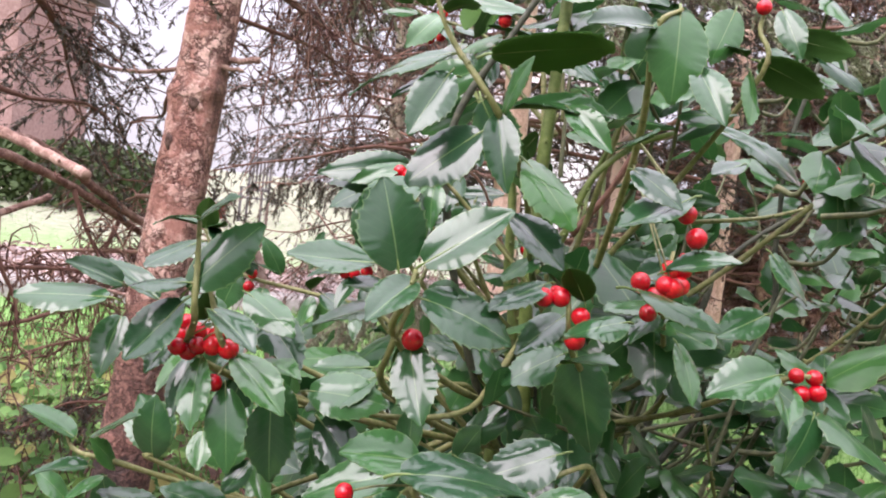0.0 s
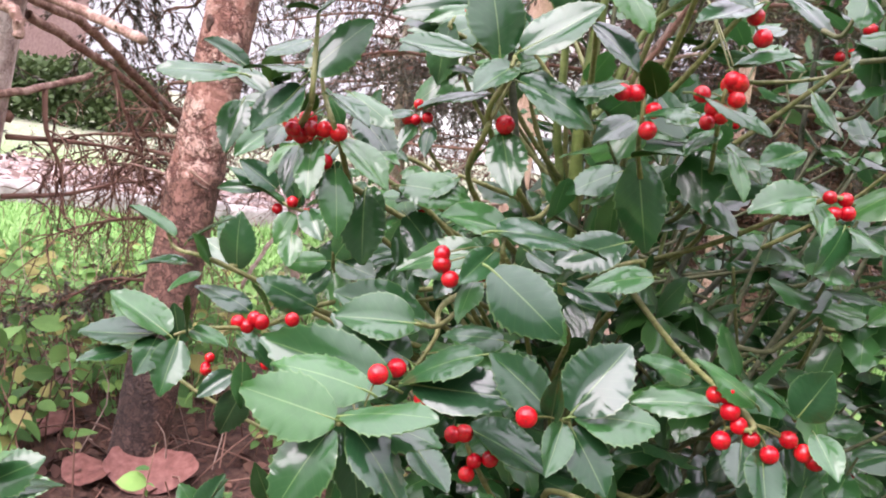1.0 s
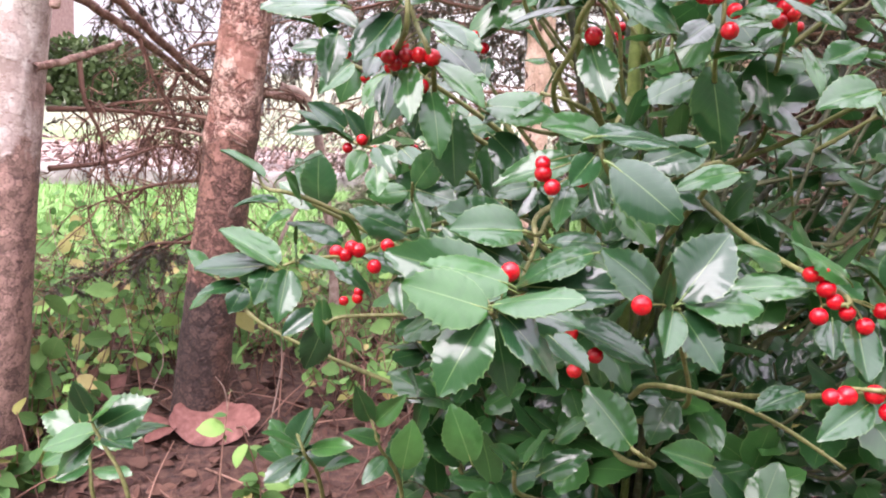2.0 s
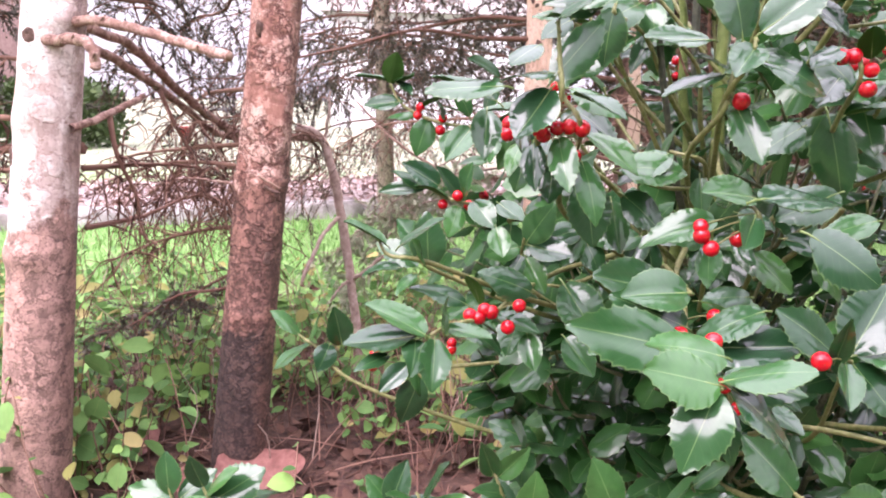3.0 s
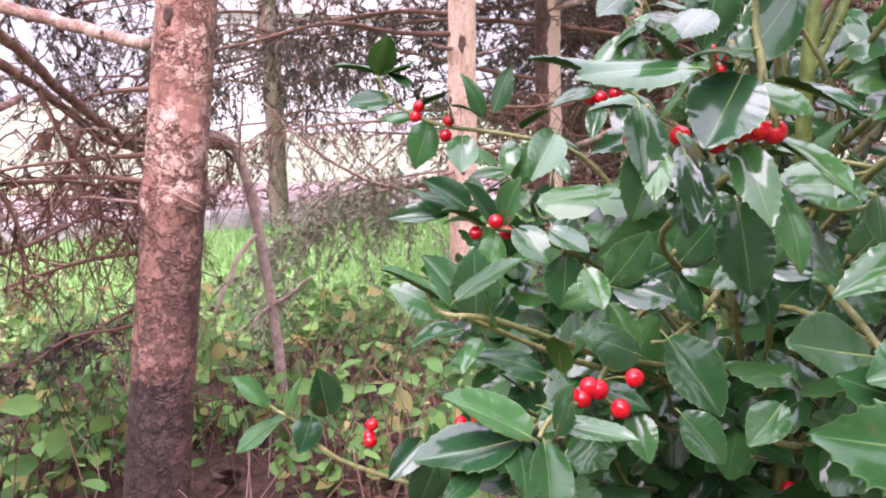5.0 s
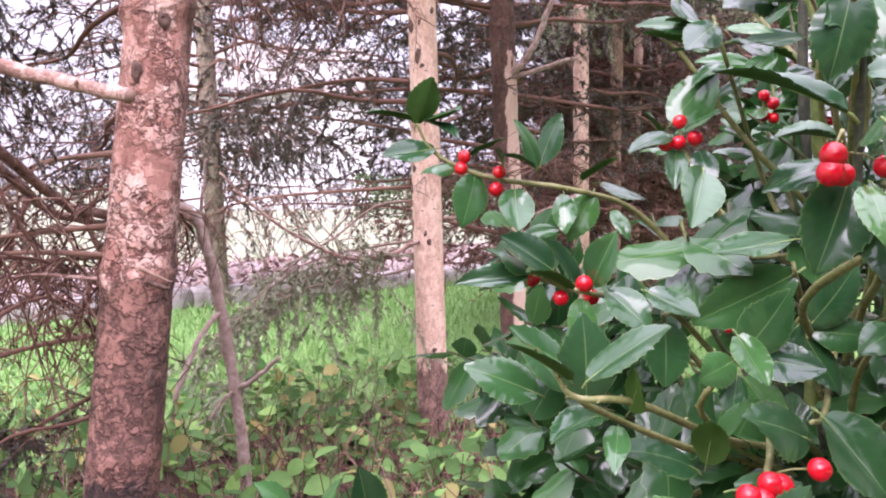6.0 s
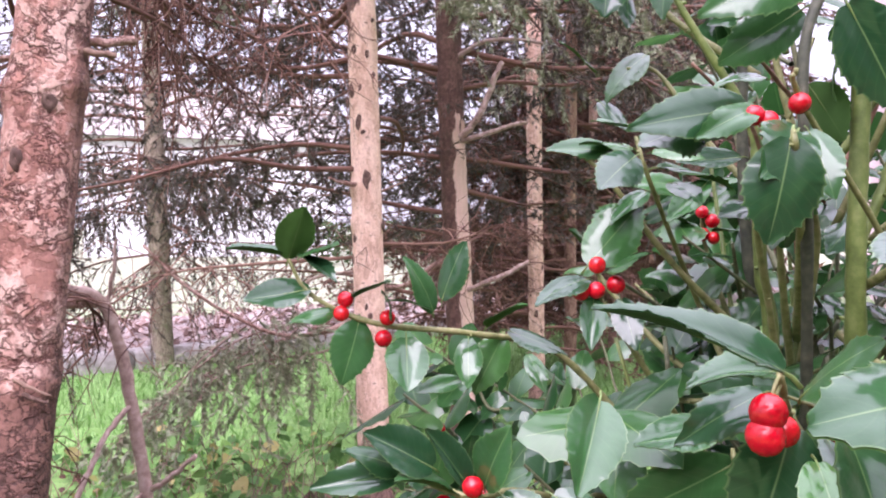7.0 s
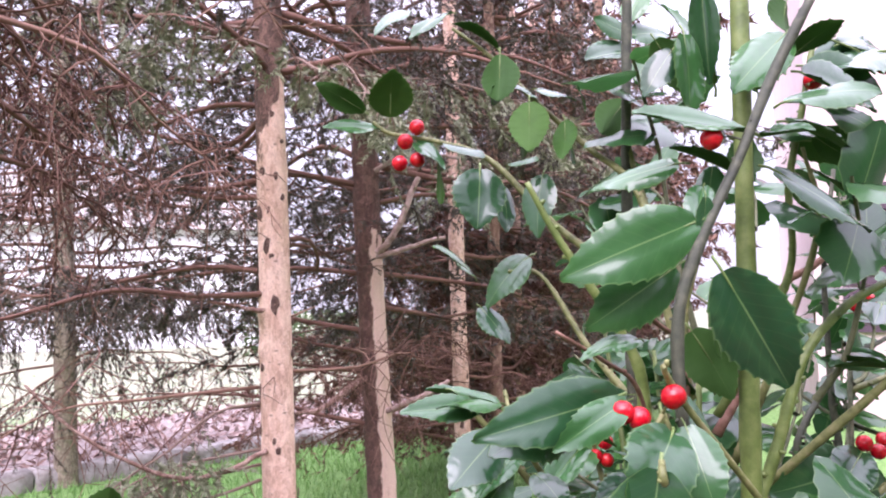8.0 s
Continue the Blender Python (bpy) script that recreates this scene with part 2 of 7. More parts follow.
    if worn:
        middle, low, high, bare = worn
        wide = calc(n, l, "ADD", calc(n, l, "SUBTRACT", sep.outputs[0], middle), calc(n, l, "ADD", calc(n, l, "MULTIPLY", noise_tex(n, l, 9, 4), 0.05), calc(n, l, "MULTIPLY", calc(n, l, "SUBTRACT", noise_tex(n, l, 40, 5, 0.65, (1, 1, 0.35)), 0.5), 0.035)))
        wide = calc(n, l, "ADD", wide, calc(n, l, "MULTIPLY", sep.outputs[2], 0.052))
        ragged = calc(n, l, "ADD", sep.outputs[2], calc(n, l, "MULTIPLY", streak, 0.35))
        strip = calc(n, l, "MULTIPLY", ramp(n, l, calc(n, l, "MULTIPLY", wide, 10), [(0.25, (0, 0, 0)), (0.30, (1, 1, 1))]), calc(n, l, "LESS_THAN", ragged, high + 0.17))
        tone = blend(n, l, strip, tone, blend(n, l, streak, bare, [c * 0.7 for c in bare]))
    l.new(tone, bsdf.inputs["Base Color"])
    bsdf.inputs["Roughness"].default_value = rough
    height = calc(n, l, "SUBTRACT", calc(n, l, "ADD", layers, calc(n, l, "ADD", calc(n, l, "MULTIPLY", streak, 0.4), calc(n, l, "MULTIPLY", fine, 0.4))), calc(n, l, "MULTIPLY", seam, 0.5))
    bump(n, l, bsdf, height, 0.85, relief)
    return mat


def mottled_material(name, colours, scale, rough=0.8, relief=0.002, island=False, stretch=(1, 1, 1)):
    """Plain matter in several tones, by noise or piece by piece."""
    mat, n, l, bsdf, out = shader(name)
    fine = noise_tex(n, l, scale, 6, 0.6, stretch)
    if island:
        geo = n.new("ShaderNodeNewGeometry")
        key = calc(n, l, "ADD", calc(n, l, "MULTIPLY", geo.outputs["Random Per Island"], 0.8), calc(n, l, "MULTIPLY", fine, 0.2))
        lo, hi = 0.1, 0.9
    else:
        key, lo, hi = fine, 0.3, 0.7
    k = max(1, len(colours) - 1)
    tone = ramp(n, l, key, [(lo + (hi - lo) * i / k, c) for i, c in enumerate(colours)])
    broad = noise_tex(n, l, scale * 0.13, 3)
    tone = blend(n, l, calc(n, l, "MULTIPLY", broad, 0.4), tone, [c * 0.6 for c in colours[0]])
    l.new(tone, bsdf.inputs["Base Color"])
    bsdf.inputs["Roughness"].default_value = rough
    bump(n, l, bsdf, fine, 0.6, relief)
    return mat


LEAF_STALK = mottled_material("leaf_stalk", [(0.10, 0.16, 0.04), (0.2, 0.27, 0.08)], 8, 0.5, 0.0004)
HOLLY = leaf_material("holly_leaf_upper", (0.013, 0.056, 0.020), (0.041, 0.140, 0.034), (0.21, 0.33, 0.12), 0.40, 0.12, coat=1.0)
HOLLY_UNDER = leaf_material("holly_leaf_lower", (0.045, 0.115, 0.026), (0.075, 0.17, 0.038), (0.13, 0.21, 0.07), 0.5, 0.42)
HOLLY_FAR = leaf_material("holly_leaf_inner", (0.014, 0.060, 0.018), (0.040, 0.138, 0.032), (0.2, 0.32, 0.10), 0.45, 0.26, island=True, coat=0.9)
WEED = leaf_material("undergrowth_leaf", (0.06, 0.145, 0.045), (0.24, 0.44, 0.13), (0.28, 0.36, 0.13), 0.5, 0.3, island=True, veins=5)
YELLOW = leaf_material("fading_leaf", (0.26, 0.27, 0.08), (0.44, 0.36, 0.16), (0.4, 0.38, 0.2), 0.6, 0.3, island=True, veins=5)
GREEN_STEM = mottled_material("green_stem", [(0.07, 0.10, 0.02), (0.13, 0.18, 0.04), (0.22, 0.26, 0.08)], 90, 0.5, 0.0008)
GREY_STEM = mottled_material("grey_green_stem", [(0.05, 0.06, 0.03), (0.11, 0.12, 0.06), (0.2, 0.2, 0.13)], 120, 0.7, 0.001)
DARK_STEM = mottled_material("dark_grey_stem", [(0.022, 0.026, 0.016), (0.05, 0.055, 0.032), (0.10, 0.10, 0.062)], 120, 0.7, 0.001)
TWIG = mottled_material("holly_twig", [(0.09, 0.10, 0.03), (0.18, 0.19, 0.06), (0.28, 0.25, 0.12)], 150, 0.6, 0.0008)
DARK_TWIG = mottled_material("dark_holly_twig", [(0.05, 0.058, 0.025), (0.10, 0.11, 0.045), (0.17, 0.16, 0.08)], 150, 0.7, 0.0008)
BROWN_TWIG = mottled_material("brown_twig", [(0.12, 0.055, 0.038), (0.26, 0.125, 0.085), (0.38, 0.22, 0.16)], 120, 0.75, 0.0008)
# the two nearest trunks' barks darken on the right, partly as painted shade
BARK_BROWN = bark_material("scaly_brown_bark", (0.12, 0.048, 0.036), (0.50, 0.245, 0.185), (0.82, 0.55, 0.45), 30, (1, 1, 1.15), relief=0.005, lichen=0.04, foot=((0.53, 0.05, (0.255, 0.13, 0.10)), (0.20, 0.12, (0.075, 0.045, 0.037))), crack_width=0.04, crack_depth=1.0, shade_flank=(-0.657, 0.102, 0.041, (0.15, 0.078, 0.054)))
BARK_PALE = bark_material("pale_grey_bark", (0.27, 0.16, 0.125), (0.68, 0.55, 0.50), (0.86, 0.78, 0.73), 34, (1, 1, 1.2), relief=0.002, foot=((0.475, 0.09, (0.36, 0.22, 0.18)),), crack_width=0.014, crack_depth=0.6, shade_flank=(-0.994, 0.106, 0.049, (0.17, 0.10, 0.08)), specks=(70, (0.3, 0.18, 0.14)))
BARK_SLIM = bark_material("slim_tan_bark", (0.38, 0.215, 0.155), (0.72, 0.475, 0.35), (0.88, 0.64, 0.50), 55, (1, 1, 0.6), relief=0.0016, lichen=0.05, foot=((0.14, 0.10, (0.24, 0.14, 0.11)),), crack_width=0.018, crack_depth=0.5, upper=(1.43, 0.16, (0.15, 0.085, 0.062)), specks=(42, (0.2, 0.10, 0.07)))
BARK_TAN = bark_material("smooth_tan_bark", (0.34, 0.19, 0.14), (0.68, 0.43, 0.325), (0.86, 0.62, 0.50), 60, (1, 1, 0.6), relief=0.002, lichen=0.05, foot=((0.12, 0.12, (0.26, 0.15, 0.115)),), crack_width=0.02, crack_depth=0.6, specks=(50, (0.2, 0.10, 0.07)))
BARK_FAR = bark_material("dull_spruce_bark", (0.10, 0.048, 0.034), (0.29, 0.165, 0.115), (0.46, 0.30, 0.215), 50, (1, 1, 0.7), relief=0.003, lichen=0.1)
BARK_MOSSY = bark_material("greenish_spruce_bark", (0.11, 0.08, 0.055), (0.25, 0.20, 0.145), (0.40, 0.33, 0.25), 50, (1, 1, 0.7), relief=0.003, lichen=0.5)
BARK_WORN = bark_material("dark_worn_bark", (0.045, 0.022, 0.017), (0.11, 0.055, 0.04), (0.19, 0.105, 0.077), 45, (1, 1, 0.8), relief=0.003, lichen=0.1, worn=(0.501, 0.1, 1.12, (0.78, 0.56, 0.43)))
KNOT = mottled_material("dark_knot", [(0.07, 0.04, 0.032), (0.14, 0.08, 0.06), (0.24, 0.15, 0.115)], 90, 0.9, 0.002)
LIMB_BARK = bark_material("dead_limb_bark", (0.10, 0.047, 0.035), (0.27, 0.15, 0.115), (0.48, 0.32, 0.26), 55, (1, 1, 1), relief=0.002, crack_width=0.02, crack_depth=0.7)
DEAD_PALE = mottled_material("bare_grey_wood", [(0.24, 0.155, 0.125), (0.42, 0.295, 0.25), (0.60, 0.46, 0.40)], 60, 0.85, 0.002)
BROKEN_WOOD = mottled_material("broken_wood", [(0.22, 0.13, 0.095), (0.36, 0.235, 0.165)], 80, 0.8, 0.001)
LIGHT_TWIG = mottled_material("light_twig", [(0.15, 0.095, 0.07), (0.26, 0.175, 0.135), (0.40, 0.29, 0.235)], 40, 0.9, 0.001, island=True)
DEAD_TWIG = mottled_material("dead_twig", [(0.075, 0.032, 0.023), (0.175, 0.085, 0.060), (0.34, 0.195, 0.14)], 40, 0.9, 0.001, island=True)
NEEDLE = mottled_material("spruce_needle", [(0.040, 0.034, 0.022), (0.072, 0.060, 0.039), (0.108, 0.091, 0.060)], 30, 0.6, 0.0004, island=True)
NEEDLE_FRESH = mottled_material("fresh_needle", [(0.19, 0.21, 0.12), (0.29, 0.31, 0.19), (0.40, 0.42, 0.28)], 30, 0.6, 0.0004, island=True)
LITTER = mottled_material("leaf_litter", [(0.04, 0.015, 0.010), (0.09, 0.036, 0.023), (0.16, 0.078, 0.05), (0.06, 0.026, 0.017)], 40, 0.85, 0.001, island=True)
GRASS = mottled_material("grass_blade", [(0.11, 0.25, 0.055), (0.20, 0.41, 0.10), (0.34, 0.53, 0.20)], 20, 0.6, 0.0005, island=True)


def berry_material():
    mat, n, l, bsdf, out = shader("red_berry")
    info = n.new("ShaderNodeObjectInfo")
    base = ramp(n, l, info.outputs["Random"], [(0.0, (0.40, 0.003, 0.008)), (0.7, (0.56, 0.005, 0.014)), (1.0, (0.6, 0.012, 0.014))])
    spots = ramp(n, l, noise_tex(n, l, 3, 4), [(0.35, (0.7, 0.7, 0.7)), (0.6, (1, 1, 1))])
    l.new(blend(n, l, 1.0, base, spots, "MULTIPLY"), bsdf.inputs["Base Color"])
    bsdf.inputs["Roughness"].default_value = 0.2
    bsdf.inputs["Subsurface Weight"].default_value = 0.12
    bsdf.inputs["Subsurface Radius"].default_value = (0.004, 0.001, 0.001)
    bump(n, l, bsdf, noise_tex(n, l, 12, 3), 0.15, 0.0004)
    return mat


BERRY = berry_material()
BERRY_EYE = mottled_material("berry_eye", [(0.02, 0.012, 0.01), (0.06, 0.03, 0.02)], 200, 0.8, 0.0002)


def ground_material():
    """Brown leaf mould under the trees that gives way to grass."""
    mat, n, l, bsdf, out = shader("woodland_ground")
    tc, sep = n.new("ShaderNodeTexCoord"), n.new("ShaderNodeSeparateXYZ")
    l.new(tc.outputs["Object"], sep.inputs[0])
    fine, broad = noise_tex(n, l, 45, 8, 0.65), noise_tex(n, l, 3.0, 4)
    soil = ramp(n, l, fine, [(0.3, (0.022, 0.011, 0.008)), (0.5, (0.07, 0.033, 0.023)), (0.7, (0.15, 0.08, 0.055))])
    turf = ramp(n, l, noise_tex(n, l, 25, 6), [(0.3, (0.08, 0.17, 0.04)), (0.55, (0.15, 0.29, 0.07)), (0.75, (0.26, 0.33, 0.15))])
    straw = ramp(n, l, noise_tex(n, l, 9, 6), [(0.3, (0.14, 0.17, 0.095)), (0.5, (0.235, 0.22, 0.17)), (0.7, (0.38, 0.31, 0.285))])
    turf = blend(n, l, ramp(n, l, calc(n, l, "MULTIPLY", sep.outputs[1], 0.05), [(0.30, (0, 0, 0)), (0.45, (0.8, 0.8, 0.8))]), turf, straw)
    away = calc(n, l, "SQRT", calc(n, l, "ADD", calc(n, l, "POWER", calc(n, l, "ABSOLUTE", calc(n, l, "ADD", sep.outputs[0], 0.3)), 2.0), calc(n, l, "POWER", calc(n, l, "ABSOLUTE", calc(n, l, "SUBTRACT", sep.outputs[1], 0.7)), 2.0)))
    edge = calc(n, l, "ADD", calc(n, l, "ADD", away, 0.7), calc(n, l, "MULTIPLY", broad, 1.6))
    l.new(blend(n, l, ramp(n, l, calc(n, l, "MULTIPLY", edge, 0.1), [(0.33, (0, 0, 0)), (0.40, (1, 1, 1))]), soil, turf), bsdf.inputs["Base Color"])
    bsdf.inputs["Roughness"].default_value = 0.95
    bump(n, l, bsdf, fine, 0.9, 0.012)
    return mat


GROUND = ground_material()
PATH_TOP = mottled_material("littered_gravel", [(0.13, 0.085, 0.075), (0.25, 0.19, 0.175), (0.42, 0.355, 0.335), (0.17, 0.10, 0.085)], 22, 0.9, 0.006)
PATH_LEAVES = mottled_material("faded_leaf", [(0.14, 0.075, 0.06), (0.32, 0.21, 0.18), (0.55, 0.45, 0.41), (0.22, 0.13, 0.105)], 30, 0.8, 0.001, island=True)
KERB = mottled_material("weathered_kerb", [(0.16, 0.14, 0.12), (0.33, 0.30, 0.28), (0.5, 0.47, 0.45)], 14, 0.9, 0.004)
PINK_WALL = mottled_material("pink_render", [(0.66, 0.50, 0.50), (0.72, 0.56, 0.56), (0.76, 0.61, 0.60)], 25, 0.9, 0.002)
# dull grey for the unseen added walls, kept dark to deepen leaf reflections
UNSEEN_WALL = mottled_material("unseen_wall_grey", [(0.20, 0.18, 0.165), (0.26, 0.235, 0.22), (0.31, 0.285, 0.27)], 25, 0.9, 0.002)
PURPLE = mottled_material("purple_paint", [(0.065, 0.035, 0.055), (0.10, 0.058, 0.085)], 30, 0.5, 0.001)
WHITE_PAINT = mottled_material("white_paint", [(0.70, 0.70, 0.70), (0.8, 0.8, 0.8)], 18, 0.5, 0.001)
BRICK = mottled_material("pink_brick", [(0.24, 0.14, 0.125), (0.32, 0.20, 0.18), (0.38, 0.26, 0.24)], 12, 0.9, 0.003)
ROOF = mottled_material("dark_roof", [(0.05, 0.04, 0.04), (0.09, 0.07, 0.065)], 10, 0.8, 0.004)
RED_PAINT = mottled_material("red_plastic", [(0.28, 0.025, 0.025), (0.36, 0.04, 0.035)], 20, 0.4, 0.0005)
CHAIR_WOOD = mottled_material("weathered_chair_wood", [(0.10, 0.09, 0.09), (0.2, 0.18, 0.18)], 30, 0.8, 0.001)
HEDGE = leaf_material("hedge_leaf", (0.026, 0.042, 0.018), (0.062, 0.085, 0.032), (0.06, 0.1, 0.03), 0.5, 0.15, island=True)
FALLEN = mottled_material("large_fallen_leaf", [(0.12, 0.04, 0.032), (0.21, 0.08, 0.062), (0.30, 0.135, 0.11)], 55, 0.7, 0.001)


def glass_material():
    mat, n, l, bsdf, out = shader("window_glass")
    bsdf.inputs["Base Color"].default_value = (0.05, 0.055, 0.06, 1)
    bsdf.inputs["Roughness"].default_value = 0.06
    return mat


GLASS = glass_material()
PALE_PANE = mottled_material("pale_pane", [(0.38, 0.40, 0.42), (0.5, 0.52, 0.53)], 6, 0.2, 0.0005)


# ---- ground, path and distance ----
def level(x, y):
    """The height of the ground."""
    near = -0.12 + 0.02 * noise.noise((x * 1.3, y * 1.3, 0)) + 0.008 * noise.noise((x * 6, y * 6, 3))
    far = -0.08
    k = min(1, max(0, (y - 2) / 2))
    return near + (far - near) * k


def build_ground():
    g = Geo()
    xs = sorted({round(s * (0.1 * i if i < 50 else 5 * 1.22 ** (i - 50)), 3) for i in range(78) for s in (-1, 1)})
    ys = xs
    for y in ys:
        for x in xs:
            g.v.append(Vector((x, y + 1.5, level(x, y + 1.5))))
    w = len(xs)
    for j in range(len(ys) - 1):
        for i in range(w - 1):
            a = j * w + i
            g.face((a, a + 1, a + w + 1, a + w))
    single("ground", g, GROUND, "brown leaf mould and soil giving way to grass", "ground", kind="structure")


build_ground()

# the littered path runs slantwise behind the trees, from near on one side to far on the other
PATH_A, PATH_B = Vector((-9.0, 1.6, 0)), Vector((9.0, 9.4, 0))
PATH_DIR = (PATH_B - PATH_A).normalized()
PATH_OUT = Vector((-PATH_DIR.y, PATH_DIR.x, 0))


def build_path():
    g = Geo()
    n, rows = 120, 10
    for i in range(n):
        for j in range(rows):
            p = PATH_A.lerp(PATH_B, i / (n - 1)) + PATH_OUT * (0.16 + 2.0 * j / (rows - 1))
            g.v.append(Vector((p.x, p.y, -0.005 + 0.02 * noise.noise(p * 2) - (0.06 if j == rows - 1 else 0))))
    for i in range(n - 1):
        for j in range(rows - 1):
            a = i * rows + j
            g.face((a, a + rows, a + rows + 1, a + 1))
    single("path", g, PATH_TOP, "pale gravel path strewn with old leaves", "path", kind="structure")
    kerb = thing("kerb", PATH_A + Vector((0, 0, -0.1)), "weathered grey kerb along the littered path", "kerb", kind="structure")
    step, r = 0.9, random.Random(4)
    for i in range(21):
        a = PATH_A + PATH_DIR * (i * step + 0.006)
        k = Geo()
        nx = 9
        for j in range(nx):
            p = a + PATH_DIR * ((step - 0.012) * j / (nx - 1))
            wob = 0.012 * noise.noise(p * 5)
            for off, z in ((0, -0.16), (0, 0.0), (0.025, 0.025), (0.14, 0.03), (0.17, -0.16)):
                q = p + PATH_OUT * (off + wob)
                k.v.append(Vector((q.x, q.y, z + 0.012 * noise.noise(p * 7 + Vector((0, 0, off * 9))))))
        for j in range(nx - 1):
            for c in range(4):
                b = j * 5 + c
                k.face((b, b + 5, b + 6, b + 1))
        k.face((0, 1, 2, 3, 4))
        k.face(tuple((nx - 1) * 5 + c for c in (4, 3, 2, 1, 0)))
        part("kerb_stone", k, KERB, kerb)


build_path()


def build_path_litter():
    """Old leaves and chips strewn over the path."""
    g, r = Geo(), random.Random(14)
    for i in range(6000):
        p = PATH_A + PATH_DIR * r.uniform(4, 17) + PATH_OUT * r.uniform(0.2, 2.1)
        p.z = 0.012 + 0.02 * noise.noise(p * 2)
        a, n = unit(r), len(g.v)
        a.z *= 0.4
        b = a.cross(Vector((0, 0, 1)) + unit(r) * 0.6).normalized() * r.uniform(0.010, 0.028)
        a = a.normalized() * r.uniform(0.02, 0.055)
        g.v += [p - a, p - b, p + a, p + b + Vector((0, 0, 0.01))]
        g.face((n, n + 1, n + 2, n + 3))
    single("path_litter", g, PATH_LEAVES, "faded brown leaves and chips strewn on the path", "litter", kind="stuff", smooth=False)


build_path_litter()


def build_lawn():
    """Grass blades between the trees and the path, and thinner beyond it."""
    g, r = Geo(), random.Random(11)
    for i in range(40000):
        if i < 32000:
            x, y = r.uniform(-3.2, 2.6), r.uniform(2.3, 6.2)
        else:
            x, y = r.uniform(-9, 8), r.uniform(5.0, 15)
        p = Vector((x, y, level(x, y)))
        off = (p - PATH_A).dot(PATH_OUT)
        if -0.02 < off < 2.2 or (y < 3.2 and noise.noise((x * 2, y * 2, 5)) < 0.0) or (y < 2.8 and r.random() < 0.5):
            continue
        h = r.uniform(0.02, 0.075) * (1 if off < 0 else 0.6)
        a, lean = r.uniform(0, 6.3), Vector((r.gauss(0, 0.4), r.gauss(0, 0.4), 1)) * h
        s = Vector((math.cos(a), math.sin(a), 0)) * r.uniform(0.0025, 0.005)
        g.tri(p - s, p + s, p + lean)
    single("lawn", g, GRASS, "bright green rough grass beside the path", "grass", kind="stuff")


build_lawn()


def build_house():
    """A pink rendered house with a shuttered window, far behind the bush."""
    at = Vector((5.2, 5.5, -0.1))
    h = thing("house", at, "pink rendered house with purple shutters and white window", "house")
    turn = Matrix.Translation(at) @ Matrix.Rotation(radians(-42), 4, "Z")
    for lo, hi in (((0, 0, 0), (0.7, 0.3, 5.0)), ((1.7, 0, 0), (7, 0.3, 5.0)), ((0.7, 0, 0), (1.7, 0.3, 0.75)), ((0.7, 0, 2.0), (1.7, 0.3, 5.0)), ((0, 0.3, 0), (0.3, 5, 5.0))):
        wall = Geo()
        wall.box(lo, hi)
        wall.v = [turn @ p for p in wall.v]
        part("wall", wall, PINK_WALL, h, smooth=False)
    roof = Geo()
    n = len(roof.v)
    roof.v += [turn @ Vector(p) for p in ((-0.3, -0.35, 5.0), (7.3, -0.35, 5.0), (7.3, 2.6, 6.8), (-0.3, 2.6, 6.8), (-0.3, -0.35, 5.12), (7.3, -0.35, 5.12), (7.3, 2.6, 6.92), (-0.3, 2.6, 6.92))]
    for q in ((0, 3, 2, 1), (4, 5, 6, 7), (0, 1, 5, 4), (1, 2, 6, 5), (2, 3, 7, 6), (3, 0, 4, 7)):
        roof.face(q)
    part("roof", roof, ROOF, h, "dark tiled roof", smooth=False)
    win = Geo()
    for lo, hi in (((0.7, 0.06, 0.75), (0.77, 0.14, 2.0)), ((1.63, 0.06, 0.75), (1.7, 0.14, 2.0)), ((0.77, 0.06, 0.75), (1.63, 0.14, 0.83)), ((0.77, 0.06, 1.92), (1.63, 0.14, 2.0)), ((1.17, 0.06, 0.83), (1.23, 0.14, 1.92))):
        win.box(lo, hi)
    win.v = [turn @ p for p in win.v]
    w = part("window", win, WHITE_PAINT, h, "white painted casement window", smooth=False)
    for x0, x1 in ((0.77, 1.17), (1.23, 1.63)):
        pane = Geo()
        pane.box((x0, 0.09, 0.83), (x1, 0.10, 1.92))
        pane.v = [turn @ p for p in pane.v]
        part("pane", pane, GLASS, w, smooth=False)
    for x0 in (0.22, 1.74):
        s = Geo()
        s.box((x0, -0.045, 0.72), (x0 + 0.05, -0.004, 2.03))
        s.box((x0 + 0.39, -0.045, 0.72), (x0 + 0.44, -0.004, 2.03))
        for k in range(16):
            z = 0.74 + k * 0.08
            s.box((x0 + 0.05, -0.04, z), (x0 + 0.39, -0.01, z + 0.062))
        s.v = [turn @ p for p in s.v]
        part("shutter", s, PURPLE, h, "purple slatted shutter", smooth=False)


build_house()


